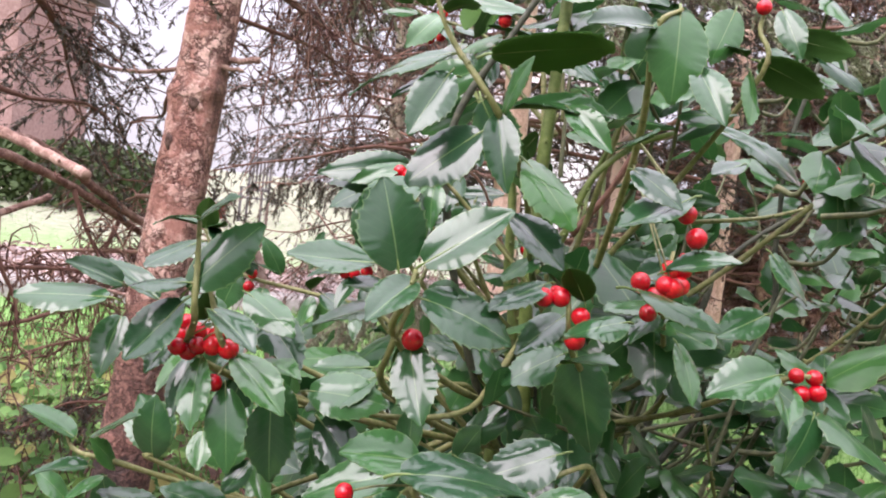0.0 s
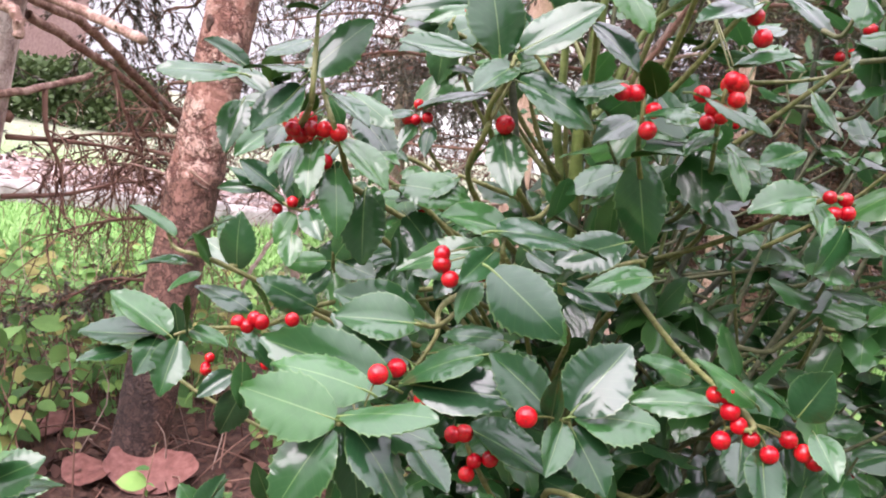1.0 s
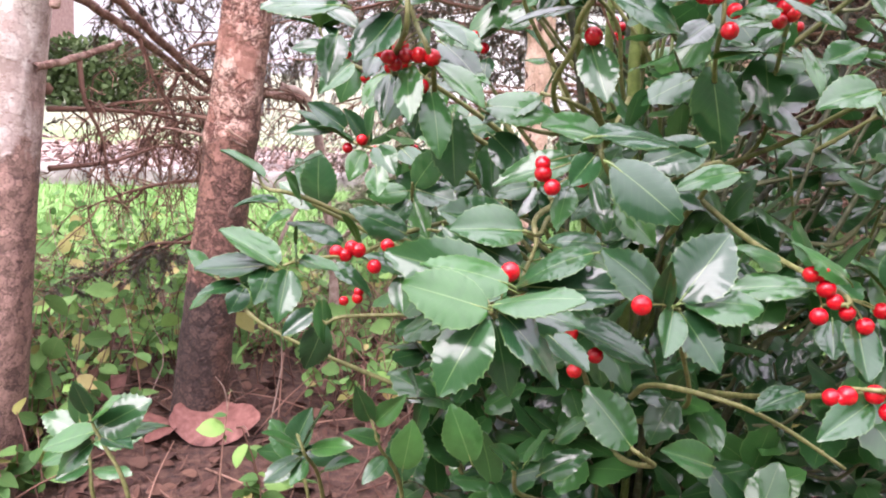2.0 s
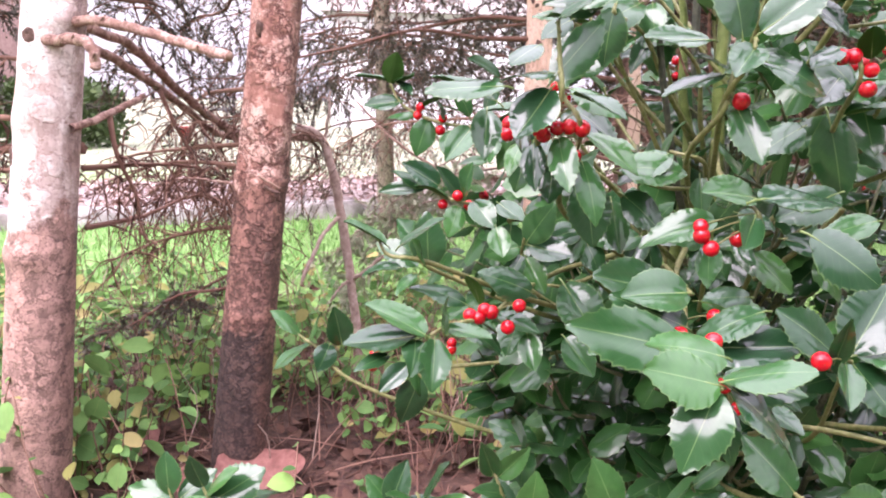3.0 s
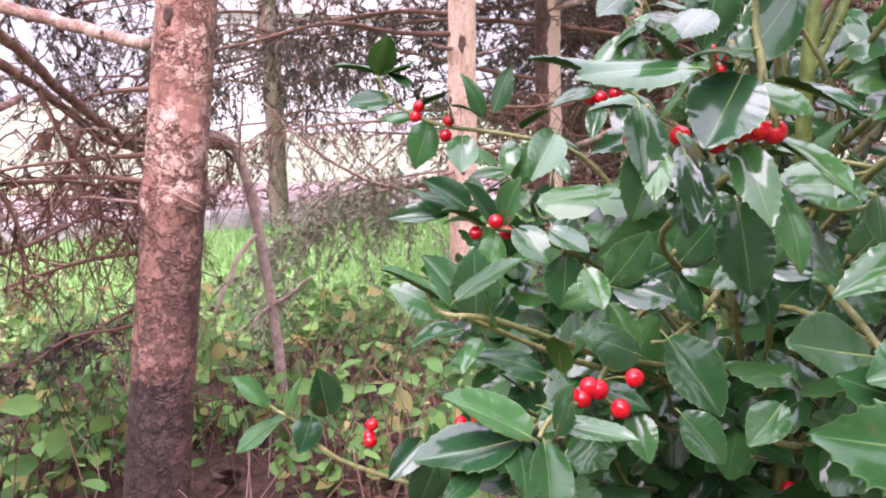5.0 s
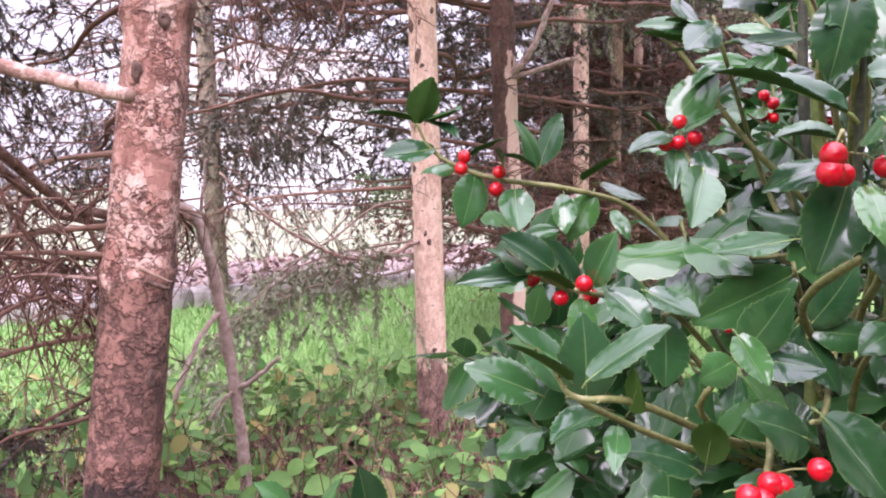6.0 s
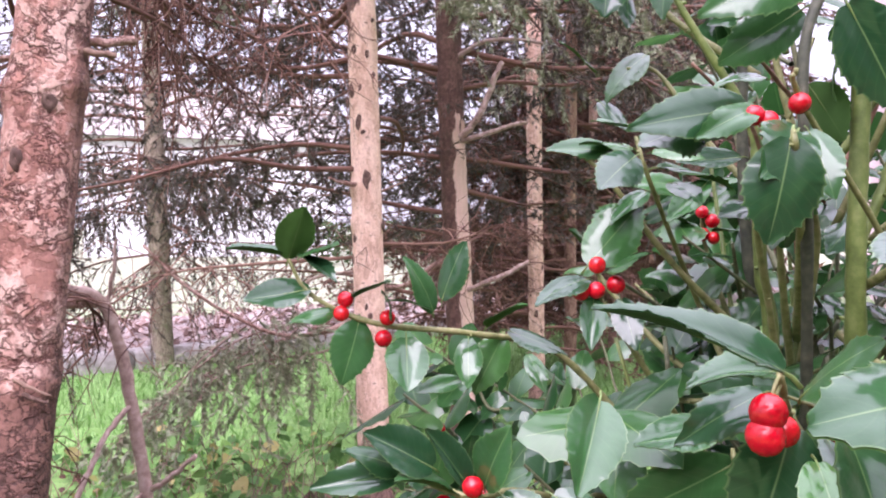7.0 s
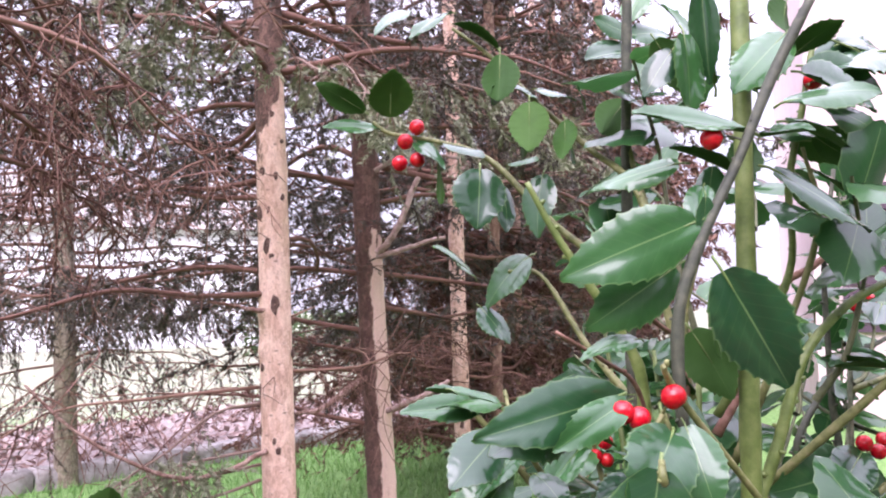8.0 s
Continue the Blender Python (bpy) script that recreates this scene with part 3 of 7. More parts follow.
def build_white_house():
    """A pale house far across the lawn."""
    at = Vector((-3.6, 24, -0.1))
    h = thing("white_house", at, "pale rendered house far across the lawn", "house")
    wall = Geo()
    wall.box(at, at + Vector((7, 5, 3.4)))
    part("wall", wall, WHITE_PAINT, h, smooth=False)
    roof = Geo()
    x0, x1, y0, y1 = at.x - 0.3, at.x + 7.3, at.y - 0.3, at.y + 5.3
    roof.v += [Vector(p) for p in ((x0, y0, 3.3), (x1, y0, 3.3), (x1, y1, 3.3), (x0, y1, 3.3), (x0, (y0 + y1) / 2, 5.2), (x1, (y0 + y1) / 2, 5.2))]
    for q in ((0, 1, 5, 4), (2, 3, 4, 5), (1, 2, 5), (3, 0, 4), (3, 2, 1, 0)):
        roof.face(q)
    part("roof", roof, KERB, h, "grey roof", smooth=False)
    for x in (5.7,):
        w, pane = Geo(), Geo()
        a = at + Vector((x, -0.06, 0.3))
        for lo, hi in (((0, 0), (0.09, 0.7)), ((0.71, 0), (0.8, 0.7)), ((0.09, 0), (0.71, 0.09)), ((0.09, 0.61), (0.71, 0.7)), ((0.38, 0.09), (0.42, 0.61)), ((0.09, 0.33), (0.38, 0.36)), ((0.42, 0.33), (0.71, 0.36))):
            w.box(a + Vector((lo[0], 0, lo[1])), a + Vector((hi[0], 0.056, hi[1])))
        win = part("window", w, WHITE_PAINT, h, "white painted window", smooth=False)
        pane.box(a + Vector((0.09, 0.02, 0.09)), a + Vector((0.71, 0.03, 0.61)))
        part("pane", pane, PALE_PANE, win, smooth=False)


build_white_house()


def build_far_house():
    """A brick house behind the garden, seen past the boughs."""
    at = Vector((-16.3, 17.6, -0.1))
    h = thing("brick_house", at, "pinkish brick house far behind the garden", "house")
    wall = Geo()
    wall.box((at.x, at.y, -0.1), (at.x + 5.2, at.y + 3.3, 4.8))
    part("wall", wall, BRICK, h, smooth=False)
    roof = Geo()
    x0, x1, y0, y1 = at.x - 0.3, at.x + 5.5, at.y - 0.3, at.y + 3.6
    roof.v += [Vector(p) for p in ((x0, y0, 4.8), (x1, y0, 4.8), (x1, y1, 4.8), (x0, y1, 4.8), (x0, (y0 + y1) / 2, 7.2), (x1, (y0 + y1) / 2, 7.2))]
    for q in ((0, 1, 5, 4), (2, 3, 4, 5), (1, 2, 5), (3, 0, 4), (3, 2, 1, 0)):
        roof.face(q)
    part("roof", roof, ROOF, h, smooth=False)
    for x in (1.0, 3.3):
        for z in (0.9, 3.0):
            wf, pane = Geo(), Geo()
            ax, az = at.x + x, z
            for lo, hi in (((0, 0), (0.08, 1.3)), ((0.92, 0), (1.0, 1.3)), ((0.08, 0), (0.92, 0.08)), ((0.08, 1.22), (0.92, 1.3)), ((0.46, 0.08), (0.54, 1.22))):
                wf.box((ax + lo[0], at.y - 0.07, az + lo[1]), (ax + hi[0], at.y - 0.004, az + hi[1]))
            win = part("window", wf, WHITE_PAINT, h, "white painted window", smooth=False)
            pane.box((ax + 0.08, at.y - 0.03, az + 0.08), (ax + 0.46, at.y - 0.01, az + 1.22))
            part("pane", pane, GLASS, win, smooth=False)
            pane = Geo()
            pane.box((ax + 0.54, at.y - 0.03, az + 0.08), (ax + 0.92, at.y - 0.01, az + 1.22))
            part("pane", pane, GLASS, win, smooth=False)


build_far_house()


def build_hedge(name, x0, x1, y, h, n, seed, label):
    g, r = Geo(), random.Random(seed)
    for i in range(n):
        x = r.uniform(x0, x1)
        top = h * (0.85 + 0.25 * noise.noise((x * 0.9, seed, 0)))
        p = Vector((x, y + r.gauss(0, 0.35), -0.1 + top * r.random() ** 0.7))
        d = unit(r)
        s = d.orthogonal().normalized() * 0.035
        b = len(g.v)
        g.v += [p, p + d * 0.05 + s, p + d * 0.11, p + d * 0.05 - s]
        g.face((b, b + 1, b + 2, b + 3))
    single(name, g, HEDGE, label, "hedge", kind="stuff")


build_hedge("hedge", -9.5, -5.2, 12.0, 1.15, 9000, 3, "dark clipped hedge at the far side of the lawn")
build_hedge("shrubbery", 2.0, 9, 18, 1.2, 5000, 5, "low uneven shrubs at the end of the lawn")


def build_chair():
    """A slatted garden chair out on the lawn."""
    at = Vector((-4.15, 14.1, -0.08))
    c = thing("garden_chair", at, "weathered slatted wooden garden chair on the lawn", "chair")

    def bar(name, lo, hi, parent=c):
        g = Geo()
        g.box([a + b for a, b in zip(at, lo)], [a + b for a, b in zip(at, hi)])
        return part(name, g, CHAIR_WOOD, parent, smooth=False)

    for x in (-0.21, 0.17):
        bar("leg", (x, -0.42, 0), (x + 0.04, -0.38, 0.60))
        bar("back_post", (x, 0.0, 0), (x + 0.04, 0.04, 1.12))
        bar("armrest", (x - 0.01, -0.44, 0.60), (x + 0.05, 0.0, 0.625))
    bar("top_rail", (-0.24, -0.005, 1.12), (0.24, 0.045, 1.18))
    bar("lower_rail", (-0.17, 0.005, 0.55), (0.17, 0.035, 0.60))
    for k in range(5):
        bar("back_slat", (-0.15 + k * 0.065, 0.01, 0.60), (-0.115 + k * 0.065, 0.03, 1.12))
    for k in range(5):
        bar("seat_slat", (-0.21, -0.42 + k * 0.085, 0.42), (0.21, -0.35 + k * 0.085, 0.445))


build_chair()


def build_bucket():
    """A small red bucket left out on the lawn."""
    at = Vector((-4.75, 13.9, -0.085))
    b = thing("bucket", at, "small red bucket standing on the lawn", "bucket")
    g = Geo()
    n = 20
    for r, z in ((0.0, 0.0), (0.085, 0.0), (0.115, 0.26), (0.122, 0.265), (0.122, 0.275), (0.108, 0.275), (0.08, 0.01), (0.0, 0.01)):
        for k in range(n):
            a = 2 * math.pi * k / n
            g.v.append(at + Vector((r * math.cos(a), r * math.sin(a), z)))
    for i in range(7):
        for k in range(n):
            q, p = i * n + k, i * n + (k + 1) % n
            g.face((q, p, p + n, q + n))
    part("pail", g, RED_PAINT, b)
    h = Geo()
    h.tube([at + Vector((0.12 * math.cos(a), 0.02, 0.26 + 0.11 * math.sin(a))) for a in [math.pi * i / 12 for i in range(13)]], [0.004] * 13, 6)
    part("handle", h, WHITE_PAINT, b, "thin white handle")


build_bucket()


def build_unseen_walls():
    """Unseen plain walls behind the way and beyond the bush, added to close the place and dim reflections."""
    for name, lo, hi, label in (("wall_south", (-7.0, -5.3, -0.3), (6.2, -5.0, 3.2), "unseen plain grey wall added to cut low sky light from the south"), ("wall_east", (5.9, -5.0, -0.3), (6.2, 2.2, 3.2), "unseen plain grey wall added to cut low sky light from the east")):
        g = Geo()
        g.box(lo, hi)
        single(name, g, UNSEEN_WALL, label, "wall", kind="structure", smooth=False)


build_unseen_walls()


# ---- spruce trees ----
def trunk_geo(base, top, r0, r1, sides, rows, relief, plate, seed, flare=0.25, knots=(), pack=0.84):
    """A trunk with scaly relief, swollen where boughs have broken off."""
    g = Geo()
    base, top = Vector(base), Vector(top)
    for i in range(rows):
        u = i / (rows - 1)
        u = u * pack / 0.84 if u < 0.84 else pack + (1 - pack) * (u - 0.84) / 0.16
        c = base.lerp(top, u) + Vector((noise.noise((seed, u * 3, 0)), noise.noise((seed, 0, u * 3)), 0)) * 0.012 * math.sin(math.pi * u)
        rad = (r0 + (r1 - r0) * u) * (1 + flare * math.exp(-u * (top.z - base.z) / 0.10))
        for k in range(sides):
            a = 2 * math.pi * k / sides
            q = Vector((math.cos(a), math.sin(a), 0))
            s = Vector((q.x * rad * plate, q.y * rad * plate, c.z * plate * 1.35 + seed))
            rough_a, rough_b = noise.noise(s * 0.4), noise.noise(s * 1.1 + Vector((5, 2, 0)))
            d = relief * (0.9 * noise.noise(s * 0.12) + (0.5 if rough_a > 0.05 else -0.1) + (0.4 if rough_b > 0.1 else 0.0) + 0.5 * noise.noise(s * 2.6))
            for kz, ka, kr in knots:
                da = (a - ka + math.pi) % (2 * math.pi) - math.pi
                d += kr * math.exp(-((c.z - kz) / 0.022) ** 2 - (da / 0.75) ** 2)
            g.v.append(c + q * (rad + d))
    for i in range(rows - 1):
        for k in range(sides):
            a, b = i * sides + k, i * sides + (k + 1) % sides
            g.face((a, b, b + sides, a + sides))
    g.face(tuple((rows - 1) * sides + k for k in range(sides)))
    return g


class Needles:
    """Spruce needles round the shoots that carry them."""

    def __init__(self):
        self.shoots = []

    def along(self, a, c, count, size):
        self.shoots.append((*a, *c, count, size))

    def mesh(self, name, mat, seed):
        rows, rs = np.array(self.shoots), np.random.RandomState(seed)
        k = np.repeat(np.arange(len(rows)), rows[:, 6].astype(int))
        n = len(k)
        a, d = rows[k, 0:3], rows[k, 3:6] - rows[k, 0:3]
        at = a + d * rs.rand(n, 1)
        d = d / np.linalg.norm(d, axis=1, keepdims=True)
        o = rs.randn(n, 3)
        o -= d * (o * d).sum(1, keepdims=True)
        o /= np.linalg.norm(o, axis=1, keepdims=True)
        way = o + d * rs.uniform(0.5, 1.3, (n, 1))
        way /= np.linalg.norm(way, axis=1, keepdims=True)
        size = rows[k, 7:8] * rs.uniform(0.65, 1.2, (n, 1))
        s = np.cross(d, o) * size * 0.15
        me = bpy.data.meshes.new(name)
        me.vertices.add(3 * n)
        me.vertices.foreach_set("co", np.stack([at - s, at + s, at + way * size], 1).ravel())
        me.loops.add(3 * n)
        me.loops.foreach_set("vertex_index", np.arange(3 * n))
        me.polygons.add(n)
        me.polygons.foreach_set("loop_start", np.arange(0, 3 * n, 3))
        me.materials.append(mat)
        me.update()
        return me


DOWN = Vector((0, 0, -1))


def bough(wood, green, start, way, length, r, drop=0.25, twigs=18, needles=14, radius=0.012, spread=0.5, hang=0.5, bare=0.3, size=0.016):
    """One drooping spruce bough: a crooked limb, its side twigs, their short shoots and the needles on them."""
    start, way = Vector(start), Vector(way).normalized()
    side = way.cross(Vector((0, 0, 1))).normalized()
    knots, sway = [start], r.gauss(0, 0.10)
    for i in range(1, 6):
        u = i / 5
        knots.append(start + way * length * u + DOWN * length * (drop * u * u + r.gauss(0, 0.022)) + side * length * (sway * math.sin(3 * u) + r.gauss(0, 0.03)))
    pts = curve_points(knots, 16)
    wood.tube(pts, [radius * (1 - 0.88 * i / 15) for i in range(16)], 5)
    for i in range(twigs):
        u = bare + (1 - bare) * (i + r.random()) / twigs
        k = min(14, int(u * 15))
        p = pts[k].lerp(pts[k + 1], u * 15 - k)
        d = (side * r.choice((-1, 1)) * r.uniform(0.4, 1) + way * r.uniform(0.0, 0.8) + DOWN * (hang * r.random() - 0.2)).normalized()
        ln = length * spread * (1.05 - 0.75 * u) * r.uniform(0.3, 1)
        line = curve_points([p, p + d * ln * 0.35 + unit(r) * ln * 0.09, p + d * ln * 0.7 + unit(r) * ln * 0.10 + DOWN * hang * 0.18 * ln, p + d * ln + DOWN * hang * 0.55 * ln], 6)
        thick = 0.0036 * min(1.0, 0.4 + ln)
        wood.tube(line, [thick * (1 - 0.14 * j) for j in range(6)], 3, cap=False)
        count = max(3, int(ln / 0.042))
        for j in range(count):
            v = (0.15 + 0.85 * (j + r.random()) / count) * 4.99
            q = line[int(v)].lerp(line[int(v) + 1], v % 1)
            e = (d * 0.55 + unit(r) * 0.85 + DOWN * hang * 0.7).normalized()
            sl = r.uniform(0.03, 0.085) if needles else r.uniform(0.03, 0.13)
            tip = q + e * sl + DOWN * 0.2 * hang * sl
            if needles:
                s = e.orthogonal() * 0.0012
                wood.tri(q - s, q + s, tip)
                green.along(q, tip, int(needles * 1.5 * sl / 0.06) + 1, size)
            else:
                wood.tube([q, tip], [0.0013, 0.0007], 3, cap=False)
        if needles:
            for j in (3, 4):
                green.along(line[j], line[j + 1], int(needles * 1.3 * (line[j + 1] - line[j]).length / 0.06) + 1, size)


def dead_spray(wood, start, way, length, r, twigs=26, radius=0.006, hang=0.8):
    """A bare dead limb with a tangle of curved, hanging brown twigs."""
    start, way = Vector(start), Vector(way).normalized()
    side = way.cross(Vector((0.1, 0.05, 1))).normalized()
    pts = curve_points([start, start + way * length * 0.35 + side * r.gauss(0, 0.07) * length, start + way * length * 0.7 + unit(r) * 0.06 * length, start + way * length + DOWN * 0.15 * length], 10)
    wood.tube(pts, [radius * (1 - 0.085 * i) for i in range(10)], 5)
    for i in range(twigs):
        u = r.random() ** 0.8
        k = min(8, int(u * 9))
        p = pts[k].lerp(pts[k + 1], u * 9 - k)
        d = (unit(r) + way * 0.4 + DOWN * hang * r.random()).normalized()
        ln = length * r.uniform(0.12, 0.5)
        line = curve_points([p, p + d * ln * 0.35 + unit(r) * ln * 0.14, p + d * ln * 0.7 + unit(r) * ln * 0.16 + DOWN * hang * 0.12 * ln, p + d * ln + DOWN * hang * 0.4 * ln], 7)
        wood.tube(line, [0.0026 - 0.0003 * j for j in range(7)], 3, cap=False)
        for j in range(5):
            q = line[1 + j]
            e = (d * 0.5 + unit(r) + DOWN * hang * 0.5).normalized() * ln * r.uniform(0.15, 0.45)
            wood.tube([q, q + e * 0.5 + unit(r) * 0.008, q + e + DOWN * 0.15 * e.length], [0.0014, 0.0011, 0.0006], 3, cap=False)


def spruce(name, base, top, r0, r1, bark, label, relief=0.003, plate=1.0, sides=40, rows=150, seed=1, knots=(), flare=0.25, pack=0.84):
    base = Vector(base)
    t = thing(name, base, label, "tree", "spruce trees")
    part("trunk", trunk_geo(base - Vector((0, 0, 0.05)), top, r0, r1, sides, rows, relief, plate, seed, flare, knots, pack), bark, t)
    return t


def stub(tree, knots, r0, r1, label="", tip=True, mat=None):
    """A thick bare limb or snag on a trunk."""
    g = Geo()
    n = max(14, 9 * len(knots))
    pts = curve_points(knots, n)
    seed = len(knots) * 3.1 + abs(knots[0][0]) * 17
    r = random.Random(int(1000 * seed))
    step = max(0.02, (pts[-1] - pts[0]).length / n)
    pts = [p + Vector((noise.noise((seed, i * step * 14, 0)), noise.noise((seed, 7, i * step * 14)), noise.noise((seed, i * step * 14, 5)))) * 0.45 * r0 for i, p in enumerate(pts)]
    g.tube(pts, [(r0 + (r1 - r0) * i / (n - 1)) * (1 + 0.10 * noise.noise((seed, 3, i * step * 30)) + r.uniform(-0.04, 0.04)) for i in range(n)], 9, cap=False)
    spurs = [] if len(knots) < 4 else [r.uniform(0.15, 0.9) for _ in range(4)]
    k = len(g.v) - 9
    g.v.append(pts[-1] + (pts[-1] - pts[-2]).normalized() * r1 * 0.4)
    for j in range(9):
        g.face((k + j, k + (j + 1) % 9, k + 9), 1 if tip else 0)
    for u in spurs:
        p, d = pts[int(u * (n - 1))], unit(r)
        g.tube([p, p + d * r0 * 1.5, p + d * r0 * 2.0 + unit(r) * r0 * 0.4], [r0 * 0.4, r0 * 0.28, r0 * 0.12], 5)
    return part("limb", g, [mat or LIMB_BARK, BROKEN_WOOD], tree, label)


def crown(tree, specs, seed, needle_mat=None, dead=(), wood_mat=None):
    """Green boughs (start, way, length, twigs) and dead sprays on a tree, one part for each bough."""
    r = random.Random(seed)
    for start, way, length, twigs, kw in specs:
        wood, green = Geo(), Needles()
        bough(wood, green, start, way, length, r, twigs=twigs, **kw)
        b = part("bough", wood, wood_mat or DEAD_TWIG, tree)
        if green.shoots:
            part("needles", green.mesh("needles", needle_mat or NEEDLE, r.randrange(9999)), [], b, "dull green needles", kind="stuff")
    for start, way, length, twigs in dead:
        wood = Geo()
        dead_spray(wood, start, way, length, r, twigs)
        part("dead_bough", wood, DEAD_TWIG, tree, "bare brown dead bough")


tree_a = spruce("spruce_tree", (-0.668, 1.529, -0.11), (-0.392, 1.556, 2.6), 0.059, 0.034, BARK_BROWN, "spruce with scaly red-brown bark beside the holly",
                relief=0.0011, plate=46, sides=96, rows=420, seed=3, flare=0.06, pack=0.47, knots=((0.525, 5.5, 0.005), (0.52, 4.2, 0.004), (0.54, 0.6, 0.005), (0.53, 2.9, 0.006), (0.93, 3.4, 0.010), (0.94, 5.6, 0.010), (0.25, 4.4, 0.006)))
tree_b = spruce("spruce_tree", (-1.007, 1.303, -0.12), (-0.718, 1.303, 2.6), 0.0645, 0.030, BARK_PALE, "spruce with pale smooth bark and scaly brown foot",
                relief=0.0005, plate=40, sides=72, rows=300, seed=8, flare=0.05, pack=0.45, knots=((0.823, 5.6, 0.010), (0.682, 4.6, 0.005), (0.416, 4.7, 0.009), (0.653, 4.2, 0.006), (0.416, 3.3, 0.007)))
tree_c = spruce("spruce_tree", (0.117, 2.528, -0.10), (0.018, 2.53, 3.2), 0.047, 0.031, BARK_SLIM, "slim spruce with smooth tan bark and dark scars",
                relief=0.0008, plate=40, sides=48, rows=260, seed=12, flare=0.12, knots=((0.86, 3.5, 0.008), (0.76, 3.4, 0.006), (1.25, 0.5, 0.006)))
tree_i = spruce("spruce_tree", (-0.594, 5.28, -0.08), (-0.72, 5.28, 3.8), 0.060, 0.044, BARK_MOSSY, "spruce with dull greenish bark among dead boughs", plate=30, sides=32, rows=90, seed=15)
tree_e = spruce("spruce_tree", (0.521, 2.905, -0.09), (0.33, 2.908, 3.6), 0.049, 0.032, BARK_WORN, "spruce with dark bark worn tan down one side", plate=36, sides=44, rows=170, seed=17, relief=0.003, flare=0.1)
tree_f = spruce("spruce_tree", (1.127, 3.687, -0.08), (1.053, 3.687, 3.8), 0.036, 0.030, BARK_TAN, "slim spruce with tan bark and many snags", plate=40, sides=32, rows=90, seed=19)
row = [tree_c, tree_e, tree_f]
for i, (x, y, r0, mat) in enumerate(((1.425, 3.947, 0.031, BARK_FAR), (1.89, 4.6, 0.026, BARK_TAN), (2.36, 5.2, 0.026, BARK_TAN), (2.86, 5.8, 0.05, BARK_FAR), (3.30, 6.3, 0.055, BARK_FAR), (3.75, 6.8, 0.06, BARK_FAR), (4.3, 7.3, 0.07, BARK_FAR), (4.9, 7.9, 0.07, BARK_FAR))):
    row.append(spruce("spruce_tree", (x, y, -0.08), (x - 0.03, y, 4.2), r0, r0 * 0.75, mat, "spruce further down the dark row of trees", plate=30, sides=20, rows=50, seed=23 + i))


def scars(tree, axis, n, z0, z1, size, seed):
    """Dark scars on a trunk where small boughs have been shed; axis gives x, y and radius at a height."""
    r = random.Random(seed)
    for k in range(n):
        z = z0 + (z1 - z0) * (k + r.random()) / n
        x, y, rad = axis(z)
        a = r.uniform(2.6, 6.9)
        out = Vector((math.cos(a), math.sin(a), 0))
        at = Vector((x, y, z)) + out * (rad + 0.0005)
        side, s = Vector((-out.y, out.x, 0)), size * r.uniform(0.4, 1.25)
        tall = r.uniform(0.8, 2.4)
        g = Geo()
        rings, sides = ((1.0, 0.0), (0.75, 0.0035), (0.4, 0.0045), (0.05, 0.002)), 9
        for q, h in rings:
            for j in range(sides):
                b = 2 * math.pi * j / sides
                w = q * s * (1 + 0.7 * noise.noise((k * 3.1, math.cos(b) * 2, math.sin(b) * 2)))
                g.v.append(at + side * math.cos(b) * w + Vector((0, 0, math.sin(b) * w * tall)) + out * h)
        for i in range(len(rings) - 1):
            for j in range(sides):
                p, q = i * sides + j, i * sides + (j + 1) % sides
                g.face((p, q, q + sides, p + sides))
        part("knot", g, KNOT, tree)


scars(tree_c, lambda z: (0.114 - 0.030 * z, 2.529, 0.0465 - 0.005 * z), 34, 0.0, 1.55, 0.0078, 3)
scars(tree_c, lambda z: (0.114 - 0.030 * z, 2.529, 0.0465 - 0.005 * z), 8, 0.55, 1.3, 0.015, 31)
scars(tree_f, lambda z: (1.125 - 0.019 * z, 3.687, 0.0355 - 0.0015 * z), 26, 0.3, 1.6, 0.007, 4)
scars(tree_a, lambda z: (-0.657 + 0.102 * z, 1.53 + 0.01 * z, 0.0575 - 0.0092 * z), 5, 0.2, 1.05, 0.010, 6)
scars(tree_b, lambda z: (-0.994 + 0.106 * z, 1.303, 0.0625 - 0.017 * z), 12, 0.26, 0.90, 0.012, 9)

# broken limbs between the two nearest trunks
stub(tree_b, [(-0.894, 1.289, 0.823), (-0.781, 1.243, 0.816), (-0.659, 1.192, 0.787), (-0.553, 1.132, 0.759)], 0.0092, 0.008, "broken brown limb with a pale end")
stub(tree_b, [(-0.894, 1.259, 0.786), (-0.827, 1.215, 0.786), (-0.794, 1.200, 0.775), (-0.790, 1.200, 0.738)], 0.010, 0.0085, "short curled snag")
stub(tree_b, [(-0.864, 1.326, 0.819), (-0.855, 1.527, 0.795), (-0.834, 1.665, 0.734), (-0.774, 1.850, 0.635), (-0.712, 1.860, 0.612), (-0.600, 1.900, 0.605), (-0.550, 1.955, 0.600)], 0.0096, 0.0104, "long dead limb passing behind the next trunk", tip=False)
stub(tree_b, [(-0.864, 1.348, 0.786), (-0.860, 1.479, 0.760), (-0.846, 1.613, 0.725), (-0.824, 1.746, 0.673), (-0.790, 1.880, 0.612), (-0.660, 1.860, 0.585)], 0.0095, 0.008, "curved dark dead limb", tip=False)
stub(tree_b, [(-0.872, 1.274, 0.638), (-0.859, 1.392, 0.660), (-0.842, 1.542, 0.697)], 0.0078, 0.0062, "dead limb", tip=False)
stub(tree_a, [(-0.56, 1.54, 0.985), (-0.75, 1.66, 0.975), (-0.90, 1.74, 1.0), (-1.02, 1.82, 1.05)], 0.005, 0.003, "thin bent dead branch", tip=False)
